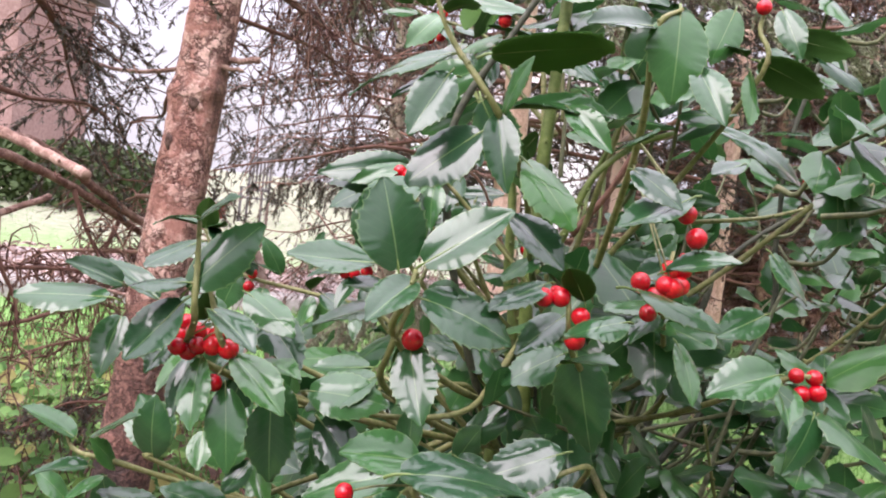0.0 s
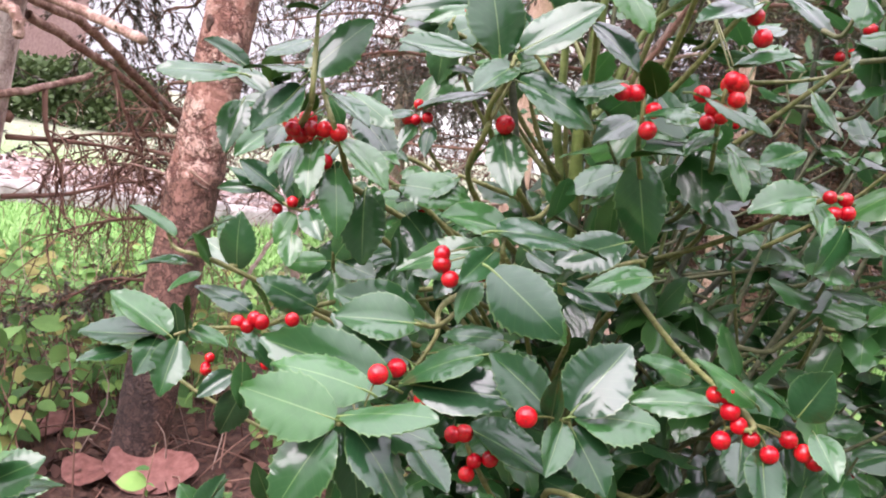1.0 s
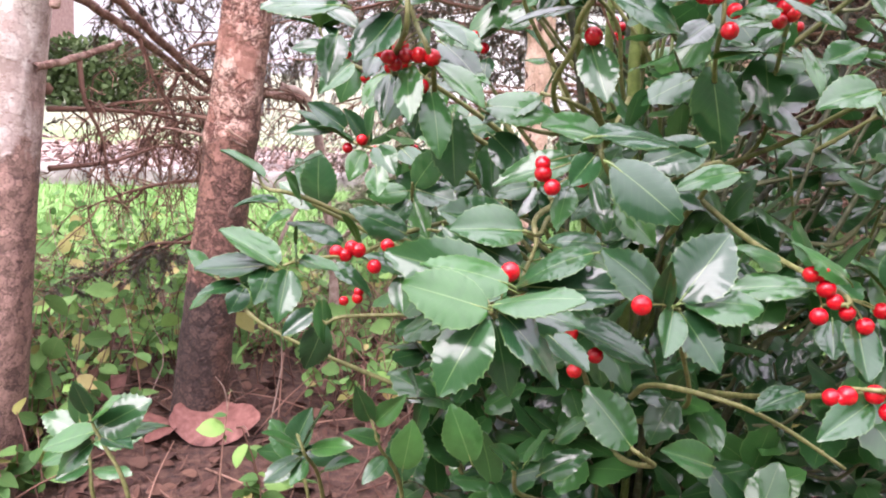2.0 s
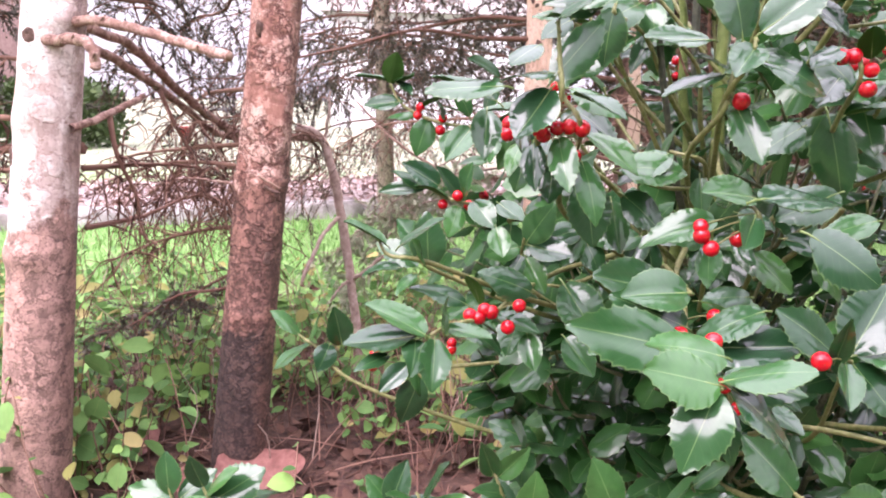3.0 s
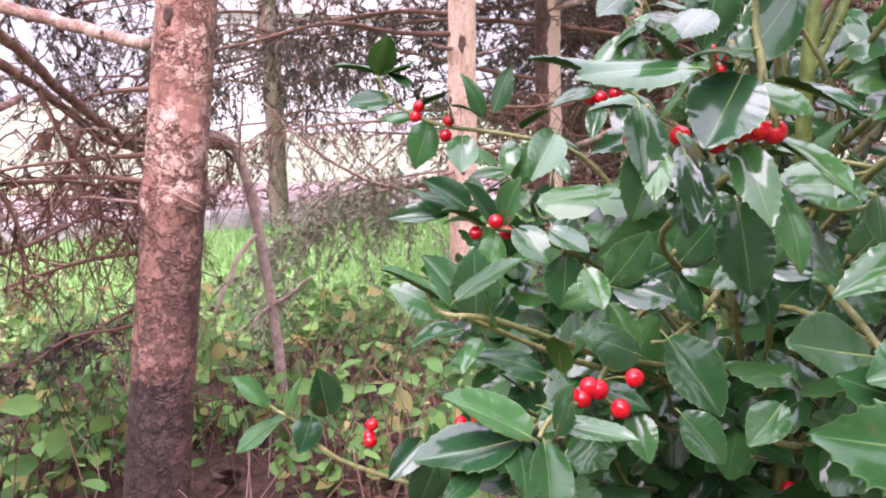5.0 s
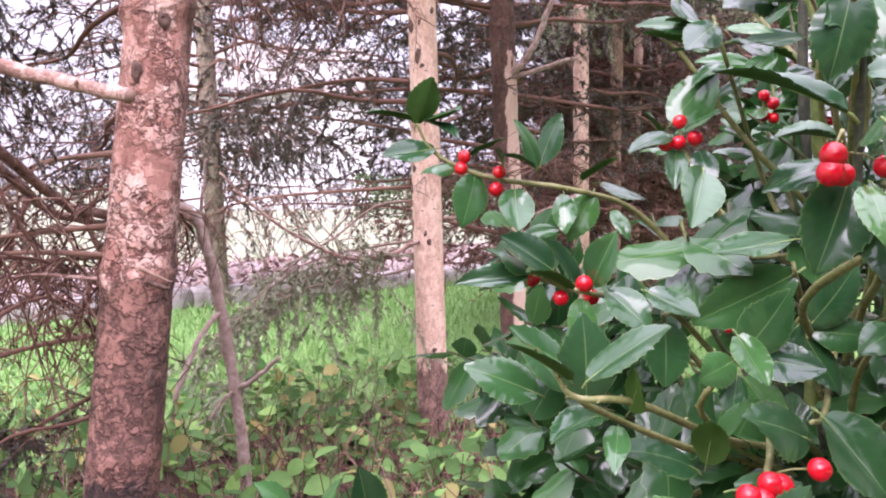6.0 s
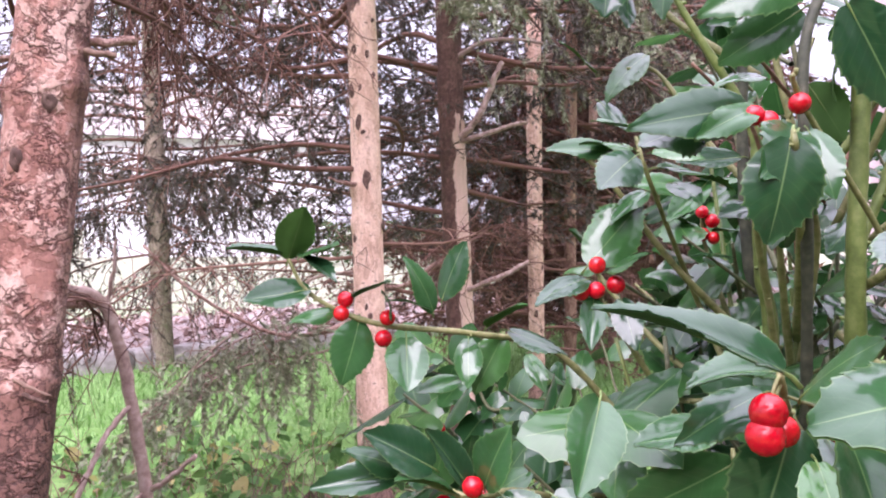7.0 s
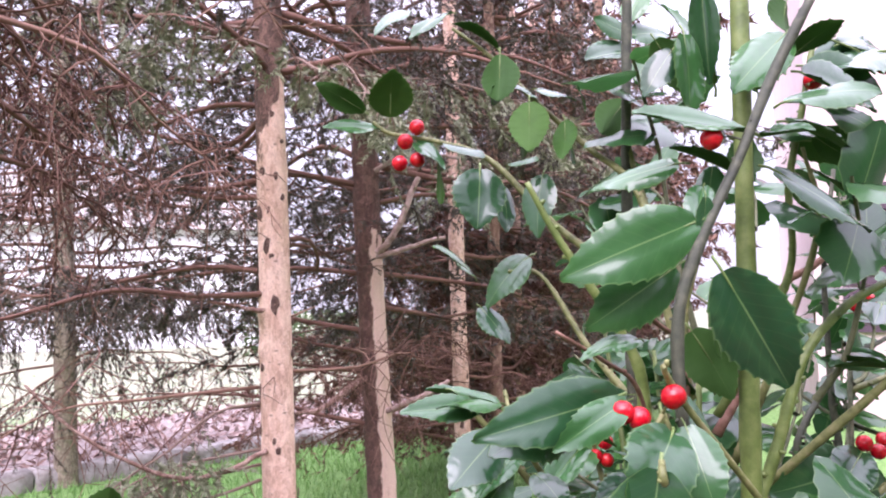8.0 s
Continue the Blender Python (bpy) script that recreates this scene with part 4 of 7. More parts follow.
stub(tree_a, [(-0.535, 1.54, 1.00), (-0.49, 1.54, 1.004), (-0.445, 1.54, 1.01)], 0.006, 0.007, "short broken snag")
stub(tree_a, [(-0.54, 1.53, 0.985), (-0.50, 1.52, 0.985), (-0.468, 1.52, 0.983)], 0.006, 0.004, "short pale snag", mat=BROKEN_WOOD)
stub(tree_a, [(-0.595, 1.485, 0.545), (-0.570, 1.470, 0.533), (-0.545, 1.466, 0.522)], 0.0035, 0.001, "pale split snag", mat=BROKEN_WOOD)
stub(tree_a, [(-0.588, 1.487, 0.526), (-0.566, 1.476, 0.516), (-0.55, 1.474, 0.512)], 0.0045, 0.0015, "dark split snag", mat=KNOT)
stub(tree_a, [(-0.63, 1.52, 0.52), (-0.68, 1.53, 0.525), (-0.74, 1.54, 0.53), (-0.79, 1.55, 0.525)], 0.004, 0.002, "thin dead branch", tip=False)
stub(tree_c, [(0.07, 2.51, 0.865), (0.01, 2.49, 0.87), (-0.03, 2.47, 0.88)], 0.008, 0.003, "short broken snag")
stub(tree_c, [(0.11, 2.53, 0.84), (0.15, 2.5, 0.86), (0.185, 2.48, 0.875)], 0.004, 0.002, "thin pale snag", mat=BROKEN_WOOD)

stub(tree_e, [(0.475, 2.87, 1.05), (0.505, 2.83, 1.09), (0.55, 2.81, 1.18), (0.60, 2.80, 1.30)], 0.013, 0.009, "pale broken limb rising beside the trunk", mat=DEAD_PALE)
stub(tree_e, [(0.475, 2.87, 1.04), (0.54, 2.82, 1.06), (0.61, 2.79, 1.085), (0.68, 2.77, 1.10)], 0.010, 0.006, "pale dead limb", mat=DEAD_PALE)
stub(tree_e, [(0.50, 2.88, 0.53), (0.56, 2.80, 0.57), (0.62, 2.77, 0.60), (0.68, 2.75, 0.635)], 0.010, 0.007, "pale dead limb with a broken end", mat=DEAD_PALE)
stub(tree_e, [(0.44, 2.90, 1.30), (0.52, 2.84, 1.36), (0.62, 2.80, 1.38), (0.74, 2.78, 1.37)], 0.009, 0.005, "thin pale dead limb", mat=DEAD_PALE)
stub(tree_e, [(0.48, 2.90, 0.66), (0.38, 2.86, 0.62), (0.28, 2.84, 0.56), (0.20, 2.82, 0.55)], 0.011, 0.006, "dark crooked dead limb")
stub(tree_c, [(0.06, 2.50, 0.50), (-0.06, 2.46, 0.46), (-0.20, 2.42, 0.475), (-0.38, 2.42, 0.58), (-0.5, 2.44, 0.70)], 0.007, 0.003, "thin curved dead limb", tip=False)


def fallen_branch():
    """A bare branch that leans on the ground beside the nearest trunk, with two broken side shoots."""
    b = thing("dead_branch", (-0.44, 2.0, -0.12), "bare grey-brown dead branch standing in the undergrowth", "branch")
    r = random.Random(3)
    for name, knots, r0, r1 in (("limb", [(-0.44, 2.0, -0.12), (-0.455, 2.0, 0.12), (-0.49, 1.99, 0.38), (-0.515, 1.98, 0.52), (-0.545, 1.96, 0.605), (-0.60, 1.93, 0.63)], 0.0135, 0.011),
                                ("side_shoot", [(-0.487, 1.99, 0.40), (-0.53, 1.95, 0.35), (-0.56, 1.92, 0.29), (-0.585, 1.9, 0.22)], 0.006, 0.005),
                                ("side_shoot", [(-0.455, 1.99, 0.22), (-0.42, 1.96, 0.25), (-0.37, 1.93, 0.30)], 0.006, 0.004),
                                ("side_shoot", [(-0.455, 2.0, 0.22), (-0.49, 1.98, 0.20), (-0.52, 1.97, 0.16)], 0.005, 0.003),
                                ("side_shoot", [(-0.535, 1.97, 0.58), (-0.52, 1.96, 0.66), (-0.515, 1.95, 0.72)], 0.005, 0.002)):
        g = Geo()
        pts = [p + unit(r) * 0.002 for p in curve_points(knots, 5 * len(knots))]
        g.tube(pts, [(r0 + (r1 - r0) * i / (len(pts) - 1)) * r.uniform(0.93, 1.1) for i in range(len(pts))], 9)
        part(name, g, DEAD_PALE, b)


fallen_branch()


# ---- boughs ----
def whorls(tree, x, y, zs, seed, length, twigs, needles, count=5, radius=0.012, drop=0.2, toward=None, bare=0.3, hang=0.5, size=0.016, spread=0.5, limit=1.9, needle_mat=None):
    """Rings of boughs up a trunk."""
    r = random.Random(seed)
    specs = []
    for z in zs:
        turn = r.uniform(0, 6.28)
        for k in range(count):
            a = turn + 2 * math.pi * k / count + r.gauss(0, 0.25)
            if toward is not None and abs((a - toward + math.pi) % (2 * math.pi) - math.pi) > limit:
                continue
            specs.append(((x, y, z + r.gauss(0, 0.05)), (math.cos(a), math.sin(a), r.uniform(-0.15, 0.25)), length * r.uniform(0.7, 1.15), twigs,
                          dict(needles=needles, radius=radius, drop=drop, bare=bare, hang=hang, size=size, spread=spread)))
    crown(tree, specs, seed + 1, needle_mat)


whorls(tree_c, 0.085, 2.53, (0.98, 1.12, 1.26, 1.38), 33, 1.05, 13, 10, 5, drop=0.12, bare=0.12, size=0.018, toward=2.2, limit=1.25, radius=0.009)
whorls(tree_c, 0.075, 2.53, (1.5, 1.62, 1.78, 1.95, 2.15), 31, 1.15, 19, 12, 5, drop=0.12, bare=0.12, size=0.018, toward=math.pi / 2, limit=2.3)
whorls(tree_e, 0.48, 2.905, (0.5, 0.62, 0.74), 36, 0.95, 18, 4, 5, needle_mat=DEAD_TWIG, drop=0.12, bare=0.12, radius=0.009, toward=math.pi / 2, limit=1.7)
whorls(tree_e, 0.47, 2.905, (0.85, 0.98, 1.1, 1.22), 38, 1.2, 18, 10, 5, drop=0.1, bare=0.12, radius=0.010, toward=math.pi / 2, limit=1.6, size=0.025)
whorls(tree_e, 0.45, 2.905, (1.4, 1.65, 1.95, 2.3, 2.7), 37, 1.35, 26, 11, 5, drop=0.1, bare=0.12, size=0.02, toward=math.pi / 2, limit=2.5)
whorls(tree_i, -0.62, 5.28, (0.6, 0.85), 40, 1.4, 18, 9, 4, drop=0.3, bare=0.1, radius=0.008, hang=1.0, size=0.022)
whorls(tree_i, -0.63, 5.28, (0.95, 1.12), 46, 1.2, 20, 13, 5, drop=0.35, bare=0.12, radius=0.008, hang=1.2, size=0.024, toward=-1.3, limit=1.9)
whorls(tree_i, -0.63, 5.28, (1.02, 1.22, 1.42), 44, 1.6, 14, 10, 5, drop=0.2, bare=0.1, size=0.024, hang=0.8)
whorls(tree_i, -0.64, 5.28, (1.6, 1.85, 2.1, 2.4, 2.8), 41, 1.7, 13, 8, 5, drop=0.16, bare=0.1, size=0.02)
whorls(tree_f, 1.115, 3.687, (0.25, 0.4, 0.55, 0.7, 0.85, 1.05), 42, 1.1, 20, 9, 8, needle_mat=DEAD_TWIG, size=0.024, toward=math.pi / 2, limit=1.2, drop=0.1, bare=0.12, radius=0.009)
whorls(tree_f, 1.095, 3.687, (1.15, 1.45, 1.75, 2.1, 2.5, 2.9), 43, 1.1, 22, 9, 8, toward=math.pi / 2, limit=1.6, drop=0.1, bare=0.12, size=0.028)
for i, t in enumerate(row[3:]):
    p = t.matrix_basis.translation
    whorls(t, p.x, p.y, (0.5, 0.9, 1.3, 1.6, 1.95, 2.4, 2.9, 3.4), 51 + 3 * i, 1.1, 16, 7, 7, toward=math.pi / 2, limit=1.4, drop=0.12, radius=0.014, size=0.03, bare=0.1)
whorls(tree_a, -0.50, 1.545, (1.35, 1.6, 1.85), 71, 0.85, 22, 14, 4, drop=0.35, radius=0.010, bare=0.2, hang=0.8, toward=2.6, limit=1.7)
whorls(tree_b, -0.87, 1.303, (1.16, 1.31, 1.49), 75, 0.8, 17, 13, 5, drop=0.35, radius=0.012, bare=0.2, hang=0.8, toward=2.7, limit=1.5)

r_b = random.Random(79)
crown(tree_b, [((-0.89 + 0.015 * k, 1.33, (0.77, 0.90, 1.01, 1.10)[k]), (math.cos(a), math.sin(a), 0.12), r_b.uniform(0.7, 1.0), 17, dict(needles=13, drop=0.32, radius=0.006, bare=0.15, hang=0.9, size=0.018))
               for k, a in enumerate((2.5, 2.0, 2.9, 2.3))], 109)

# low boughs and dead tangles between the trunks
crown(tree_b, [((-0.879, 1.318, 1.045), (-0.6, 0.9, 0.0), 0.74, 24, dict(needles=12, drop=0.25)), ((-0.879, 1.318, 1.082), (-0.3, 1.0, 0.1), 0.74, 24, dict(needles=12, drop=0.3)),
               ((-0.894, 1.303, 0.897), (-1.0, 0.2, 0.05), 0.67, 22, dict(needles=12, drop=0.3)), ((-0.879, 1.333, 0.601), (-0.9, 0.7, 0.0), 0.67, 20, dict(needles=9, drop=0.3))], 81,
      dead=(((-0.845, 1.630, 0.723), (0.35, 0.1, -0.9), 0.28, 12), ((-0.814, 1.791, 0.645), (-0.3, 0.1, -0.9), 0.31, 18), ((-0.740, 1.870, 0.610), (0.2, 0.1, -0.9), 0.30, 24), ((-0.859, 1.408, 0.664), (0.2, 0.0, -1.0), 0.24, 10), ((-0.885, 1.34, 0.564), (0.45, 0.9, 0.0), 0.4, 16), ((-0.885, 1.34, 0.453), (0.5, 0.85, 0.05), 0.4, 16), ((-0.894, 1.318, 0.564), (-0.9, 0.4, -0.05), 0.44, 30)))
crown(tree_a, [((-0.66, 1.62, 0.34), (-0.8, 0.5, -0.35), 0.42, 16, dict(needles=16, drop=0.25, radius=0.005, bare=0.2)), ((-0.64, 1.64, 0.30), (-0.9, 0.1, -0.2), 0.45, 16, dict(needles=16, drop=0.3, radius=0.005, bare=0.2))], 85,
      dead=(((-0.64, 1.63, 0.60), (-0.9, 0.4, -0.1), 0.5, 20), ((-0.64, 1.63, 0.42), (-0.95, 0.2, -0.15), 0.40, 14), ((-0.60, 1.65, 0.62), (0.1, 0.9, -0.1), 0.4, 14)))
crown(tree_c, [((0.05, 2.53, 0.50), (-1, -0.25, 0.0), 0.66, 26, dict(needles=16, drop=0.45, radius=0.005, bare=0.15, hang=0.7, size=0.019)), ((0.05, 2.53, 0.42), (-0.9, -0.5, 0.05), 0.64, 26, dict(needles=16, drop=0.5, radius=0.005, bare=0.15, hang=0.8, size=0.019)),
               ((0.05, 2.53, 0.62), (-1, -0.35, -0.05), 0.6, 14, dict(needles=16, drop=0.6, radius=0.005, bare=0.2, hang=0.8, size=0.019)),
               ((0.05, 2.53, 0.46), (-0.95, -0.1, 0.0), 0.6, 26, dict(needles=16, drop=0.4, radius=0.005, bare=0.15, hang=0.7, size=0.019))], 89, needle_mat=NEEDLE_FRESH, wood_mat=LIGHT_TWIG,
      dead=(((0.05, 2.56, 0.66), (-1, 0.35, -0.1), 0.8, 24), ((0.1, 2.55, 0.7), (0.9, 0.5, 0), 0.7, 40)))

# drooping fresh sprays round the slim trunk's top and a dead brown tangle beside the scaly one
crown(tree_c, [((0.08, 2.52, 1.58), (-0.55, -0.8, -0.1), 0.75, 26, dict(needles=18, drop=0.3, radius=0.006, bare=0.2, hang=0.9, size=0.02)), ((0.08, 2.52, 1.52), (0.25, -0.9, -0.05), 0.6, 24, dict(needles=18, drop=0.35, radius=0.006, bare=0.2, hang=0.9, size=0.02)),
               ((0.08, 2.52, 1.54), (0.9, -0.5, 0.0), 0.8, 26, dict(needles=18, drop=0.25, radius=0.006, bare=0.2, hang=0.9, size=0.02)), ((0.07, 2.52, 1.64), (-0.9, -0.3, 0.0), 0.9, 28, dict(needles=18, drop=0.25, radius=0.006, bare=0.2, hang=0.9, size=0.02))], 93, needle_mat=NEEDLE_FRESH, wood_mat=LIGHT_TWIG)
crown(tree_a, [((-0.52, 1.56, 1.36), (0.35, 0.9, 0.05), 0.6, 12, dict(needles=9, drop=0.2, radius=0.007, bare=0.1, hang=0.9)), ((-0.52, 1.56, 1.30), (0.1, 1.0, 0.05), 0.6, 12, dict(needles=9, drop=0.2, radius=0.007, bare=0.1, hang=0.9))], 95,
      dead=(((-0.53, 1.57, 1.26), (0.3, 0.95, 0.06), 0.5, 40),))

for i, t in enumerate(row[3:8]):
    p = t.matrix_basis.translation
    whorls(t, p.x, p.y, (0.3, 0.55, 0.8, 1.05, 1.3, 1.6), 151 + 3 * i, 1.15, 22, 10, 7, drop=0.1, radius=0.010, bare=0.08, toward=math.pi / 2, limit=1.3, needle_mat=DEAD_TWIG, size=0.024)
for i, t in enumerate(row[4:]):
    p = t.matrix_basis.translation
    whorls(t, p.x, p.y, (0.7, 1.2, 1.7, 2.2, 2.7), 301 + 3 * i, 1.2, 12, 6, 4, drop=0.15, radius=0.012, bare=0.05, needle_mat=DEAD_TWIG, size=0.06, hang=0.7)
crown(row[3], [((1.41, 3.94, 1.62 + 0.1 * k), (math.cos(a), math.sin(a), 0.0), 0.75, 22, dict(needles=18, drop=0.4, radius=0.006, bare=0.2, hang=1.0, size=0.024)) for k, a in enumerate((-2.3, -1.2, -1.8))], 331, needle_mat=NEEDLE_FRESH, wood_mat=LIGHT_TWIG)
crown(tree_a, [((-0.58, 1.60, 0.98), (-0.75, 0.7, -0.1), 0.7, 13, dict(needles=12, drop=0.3, radius=0.006, bare=0.15, hang=0.7)), ((-0.60, 1.60, 0.80), (-0.55, 0.85, -0.1), 0.7, 14, dict(needles=10, drop=0.25, radius=0.006, bare=0.15, hang=0.7)),
               ((-0.57, 1.60, 1.1), (-0.3, 0.95, 0.0), 0.8, 14, dict(needles=12, drop=0.3, radius=0.006, bare=0.15, hang=0.7))], 97)
crown(tree_a, (), 101, dead=(((-0.62, 1.59, 0.55), (-0.8, 0.6, 0.0), 0.6, 22), ((-0.61, 1.59, 0.72), (-0.6, 0.8, -0.05), 0.7, 20), ((-0.63, 1.59, 0.40), (-0.4, 0.9, 0.05), 0.7, 16)))
crown(tree_b, (), 105, dead=(((-1.0, 1.32, 0.653), (-0.8, 0.6, 0.0), 0.59, 30),))
crown(tree_a, [((-0.53, 1.57, 1.32), (0.45, 0.85, -0.12), 0.62, 16, dict(needles=3, drop=0.25, radius=0.006, bare=0.1, hang=0.8)), ((-0.53, 1.57, 1.18), (0.8, 0.7, -0.05), 0.5, 16, dict(needles=3, drop=0.25, radius=0.006, bare=0.1, hang=0.8))], 107, needle_mat=DEAD_TWIG,
      dead=(((-0.53, 1.57, 1.40), (0.5, 0.8, -0.1), 0.62, 24), ((-0.53, 1.57, 1.28), (0.75, 0.65, -0.12), 0.58, 24), ((-0.54, 1.57, 1.20), (0.25, 0.95, -0.12), 0.55, 24), ((-0.54, 1.57, 1.10), (0.5, 0.85, -0.05), 0.5, 18), ((-0.53, 1.57, 1.5), (0.85, 0.45, -0.05), 0.6, 20)))
crown(tree_a, (), 103, dead=(((-0.62, 1.58, 0.55), (-0.7, 0.75, -0.05), 0.6, 20), ((-0.60, 1.58, 0.66), (-0.3, 0.95, 0.0), 0.6, 18)))


# ---- the holly bush ----
COLS = (-1, -0.66, -0.33, 0, 0.33, 0.66, 1)


def holly_leaf(rows, spines, fold, droop, twist, seed, double=True, width=0.335, curl=0.36, cols=COLS, tooth=(0.0, 0.05, 0.25, 1.0)):
    """A leathery leaf one unit long with a spiny edge; the lower side lies just under the upper."""
    r = random.Random(seed)
    g = Geo()
    n = rows
    grid = []
    for i in range(n):
        u = i / (n - 1)
        w = width * math.sin(math.pi * (0.04 + 0.96 * u) ** 0.85) ** 0.8 if u < 0.999 else 0.0
        w = max(w, 0.012 * (1 - u))
        saw = tooth[i % len(tooth)]
        if not i % len(tooth):
            big = r.uniform(0.5, 1.3)
        spiny = saw * big * spines * math.sin(math.pi * u) ** 0.5
        tilt = twist * (u - 0.3)
        line = []
        for v in cols:
            edge = abs(v) == 1
            y = v * (w + (spiny if edge else 0))
            x = u + (0.016 * saw if edge and 0 < i < n - 1 else 0)
            soft = math.sqrt(y * y + 0.0006) - 0.0245
            z = fold * soft - curl * y * y / width - droop * u * u + 0.013 * math.sin(8 * u + seed + 2 * v) * abs(v)
            if edge and spiny:
                z += 0.012 * saw * math.sin(i * 5.1 + v)
            line.append(Vector((x, y * math.cos(tilt) - z * math.sin(tilt) * 0.3, z + y * math.sin(tilt))))
        grid.append(line)
    count = len(cols)
    for layer in ((0, 1) if double else (0,)):
        b = len(g.v)
        for line in grid:
            g.v += [p - Vector((0, 0, 0.012 * layer)) for p in line]
        for i in range(n - 1):
            for k in range(count - 1):
                a = b + i * count + k
                q = (a, a + count, a + count + 1, a + 1)
                v0, v1 = 0.5 + cols[k] / 2, 0.5 + cols[k + 1] / 2
                uv = [(i / (n - 1), v0), ((i + 1) / (n - 1), v0), ((i + 1) / (n - 1), v1), (i / (n - 1), v1)]
                if layer:
                    q, uv = q[::-1], uv[::-1]
                g.face(q, layer, uv)
    if double:
        g.tube([(-0.13, 0, -0.03), (-0.05, 0, 0.0), (0.04, 0, -0.002), (0.5, 0, fold * 0.0 - droop * 0.25 - 0.008)], [0.016, 0.014, 0.013, 0.005], 5, 2)
    return g


LEAVES = [holly_leaf(41, (0.034, 0.027, 0.032, 0.020, 0.036, 0.026, 0.017, 0.030)[s], f, d, t, s).mesh("leaf", [HOLLY, HOLLY_UNDER, LEAF_STALK])
          for s, (f, d, t) in enumerate(((0.45, 0.12, 0.0), (0.62, 0.20, 0.35), (0.28, 0.08, -0.3), (0.70, 0.08, 0.15), (0.40, 0.26, -0.45), (0.2, 0.18, 0.5), (0.55, -0.06, -0.2), (0.34, 0.3, 0.2)))]
ROUGH_LEAVES = [holly_leaf(11, 0.034, f, d, t, 20 + s, False, 0.32, 0.4, (-1, -0.45, 0, 0.45, 1), (0.0, 1.0)) for s, (f, d, t) in enumerate(((0.25, 0.10, 0.0), (0.32, 0.18, 0.3), (0.15, 0.05, -0.3)))]


def berry_mesh():
    """A round berry with its dark eye."""
    g = Geo()
    rows, sides = 9, 14
    for i in range(rows):
        a = math.pi * (0.02 + 0.96 * i / (rows - 1))
        dent = 0.10 * math.exp(-(a / 0.25) ** 2)
        for k in range(sides):
            b = 2 * math.pi * k / sides
            g.v.append(Vector((math.sin(a) * math.cos(b), math.sin(a) * math.sin(b), math.cos(a) * 0.96 - dent)))
    for i in range(rows - 1):
        for k in range(sides):
            a, b = i * sides + k, i * sides + (k + 1) % sides
            g.face((a, b, b + sides, a + sides))
    g.face(tuple(k for k in reversed(range(sides))), 1)
    g.face(tuple((rows - 1) * sides + k for k in range(sides)))
    return g.mesh("berry", [BERRY, BERRY_EYE])


BERRY_MESH = berry_mesh()
bush = thing("holly_bush", (0.10, 0.85, -0.12), "glossy green holly bush with spiny leaves and red berries", "bush")
leaf_rng = random.Random(5)


def leaf(twig, base, tip, width=1.0, face=None):
    """One leaf on its twig, its upper side turned to face; a negative width turns its lower side to the south."""
    up = Vector(face) if face else Vector((0, -0.55, 0.85)) if width > 0 else Vector((0, 0.75, 0.8))
    m = aim(base, tip, up + unit(leaf_rng) * (0.15 if face else 0.42), abs(width) * leaf_rng.uniform(0.96, 1.04))
    part("leaf", LEAVES[leaf_rng.randrange(len(LEAVES)) if width > 0 else leaf_rng.choice((2, 5))], [], twig, m=m)


def place_berry(shoot, at, r=0.0063):
    r *= leaf_rng.uniform(0.9, 1.1)
    turn = (Vector((0, -1, -0.3)) + unit(leaf_rng) * 0.8).to_track_quat("Z", "Y").to_matrix().to_4x4()
    part("berry", BERRY_MESH, [], shoot, m=Matrix.Translation(at) @ turn @ Matrix.Diagonal((r, r, r, 1)))


def shoot(knots, berries=(), r0=0.0028, r1=0.0013, mat=None):
    """A knobbly twig through the knots, with the berries at their places on thin stalks."""
    g = Geo()
    first = Vector(knots[0])
    if first.z < 0.3 and first.x < -0.1:
        root = Vector((first.x + 0.04, first.y + 0.04, -0.12))
    else:
        sinks = Vector(knots[1]).z < first.z + 0.004
        root = first.lerp(Vector((0.10, 0.85, first.z + (0.05 if sinks else -0.14))), 0.75)
    rest = [Vector(p) for p in knots]
    while len(rest) > 2 and (rest[1] - rest[0]).normalized().dot((rest[0] - root).normalized()) < 0.6:
        rest = rest[1:]
    first = rest[0]
    knots = [root, root.lerp(first, 0.55) - Vector((0, 0, 0.008)), *rest]
    n = 5 * len(knots)
    pts = curve_points(knots, n)
    radii = [r0 * 1.15 + (r1 - r0 * 1.15) * i / (n - 1) for i in range(n)]
    g.tube(pts, [q * leaf_rng.uniform(0.92, 1.15) for q in radii], 7)
    for i in range(1, n - 1, 2):
        d = unit(leaf_rng)
        g.tube([pts[i] + d * radii[i] * 0.6, pts[i] + d * (radii[i] + 0.0012)], [0.0014, 0.0007], 5)
    for b in berries:
        b = Vector(b)
        near = min(pts, key=lambda p: (p - b).length)
        g.tube(curve_points([near, near.lerp(b, 0.5) + Vector((0, 0, 0.002)), b], 5), [0.0007] * 5, 4)
    ob = part("shoot", g, mat or TWIG, bush)
    for b in berries:
        place_berry(ob, b)
    return ob


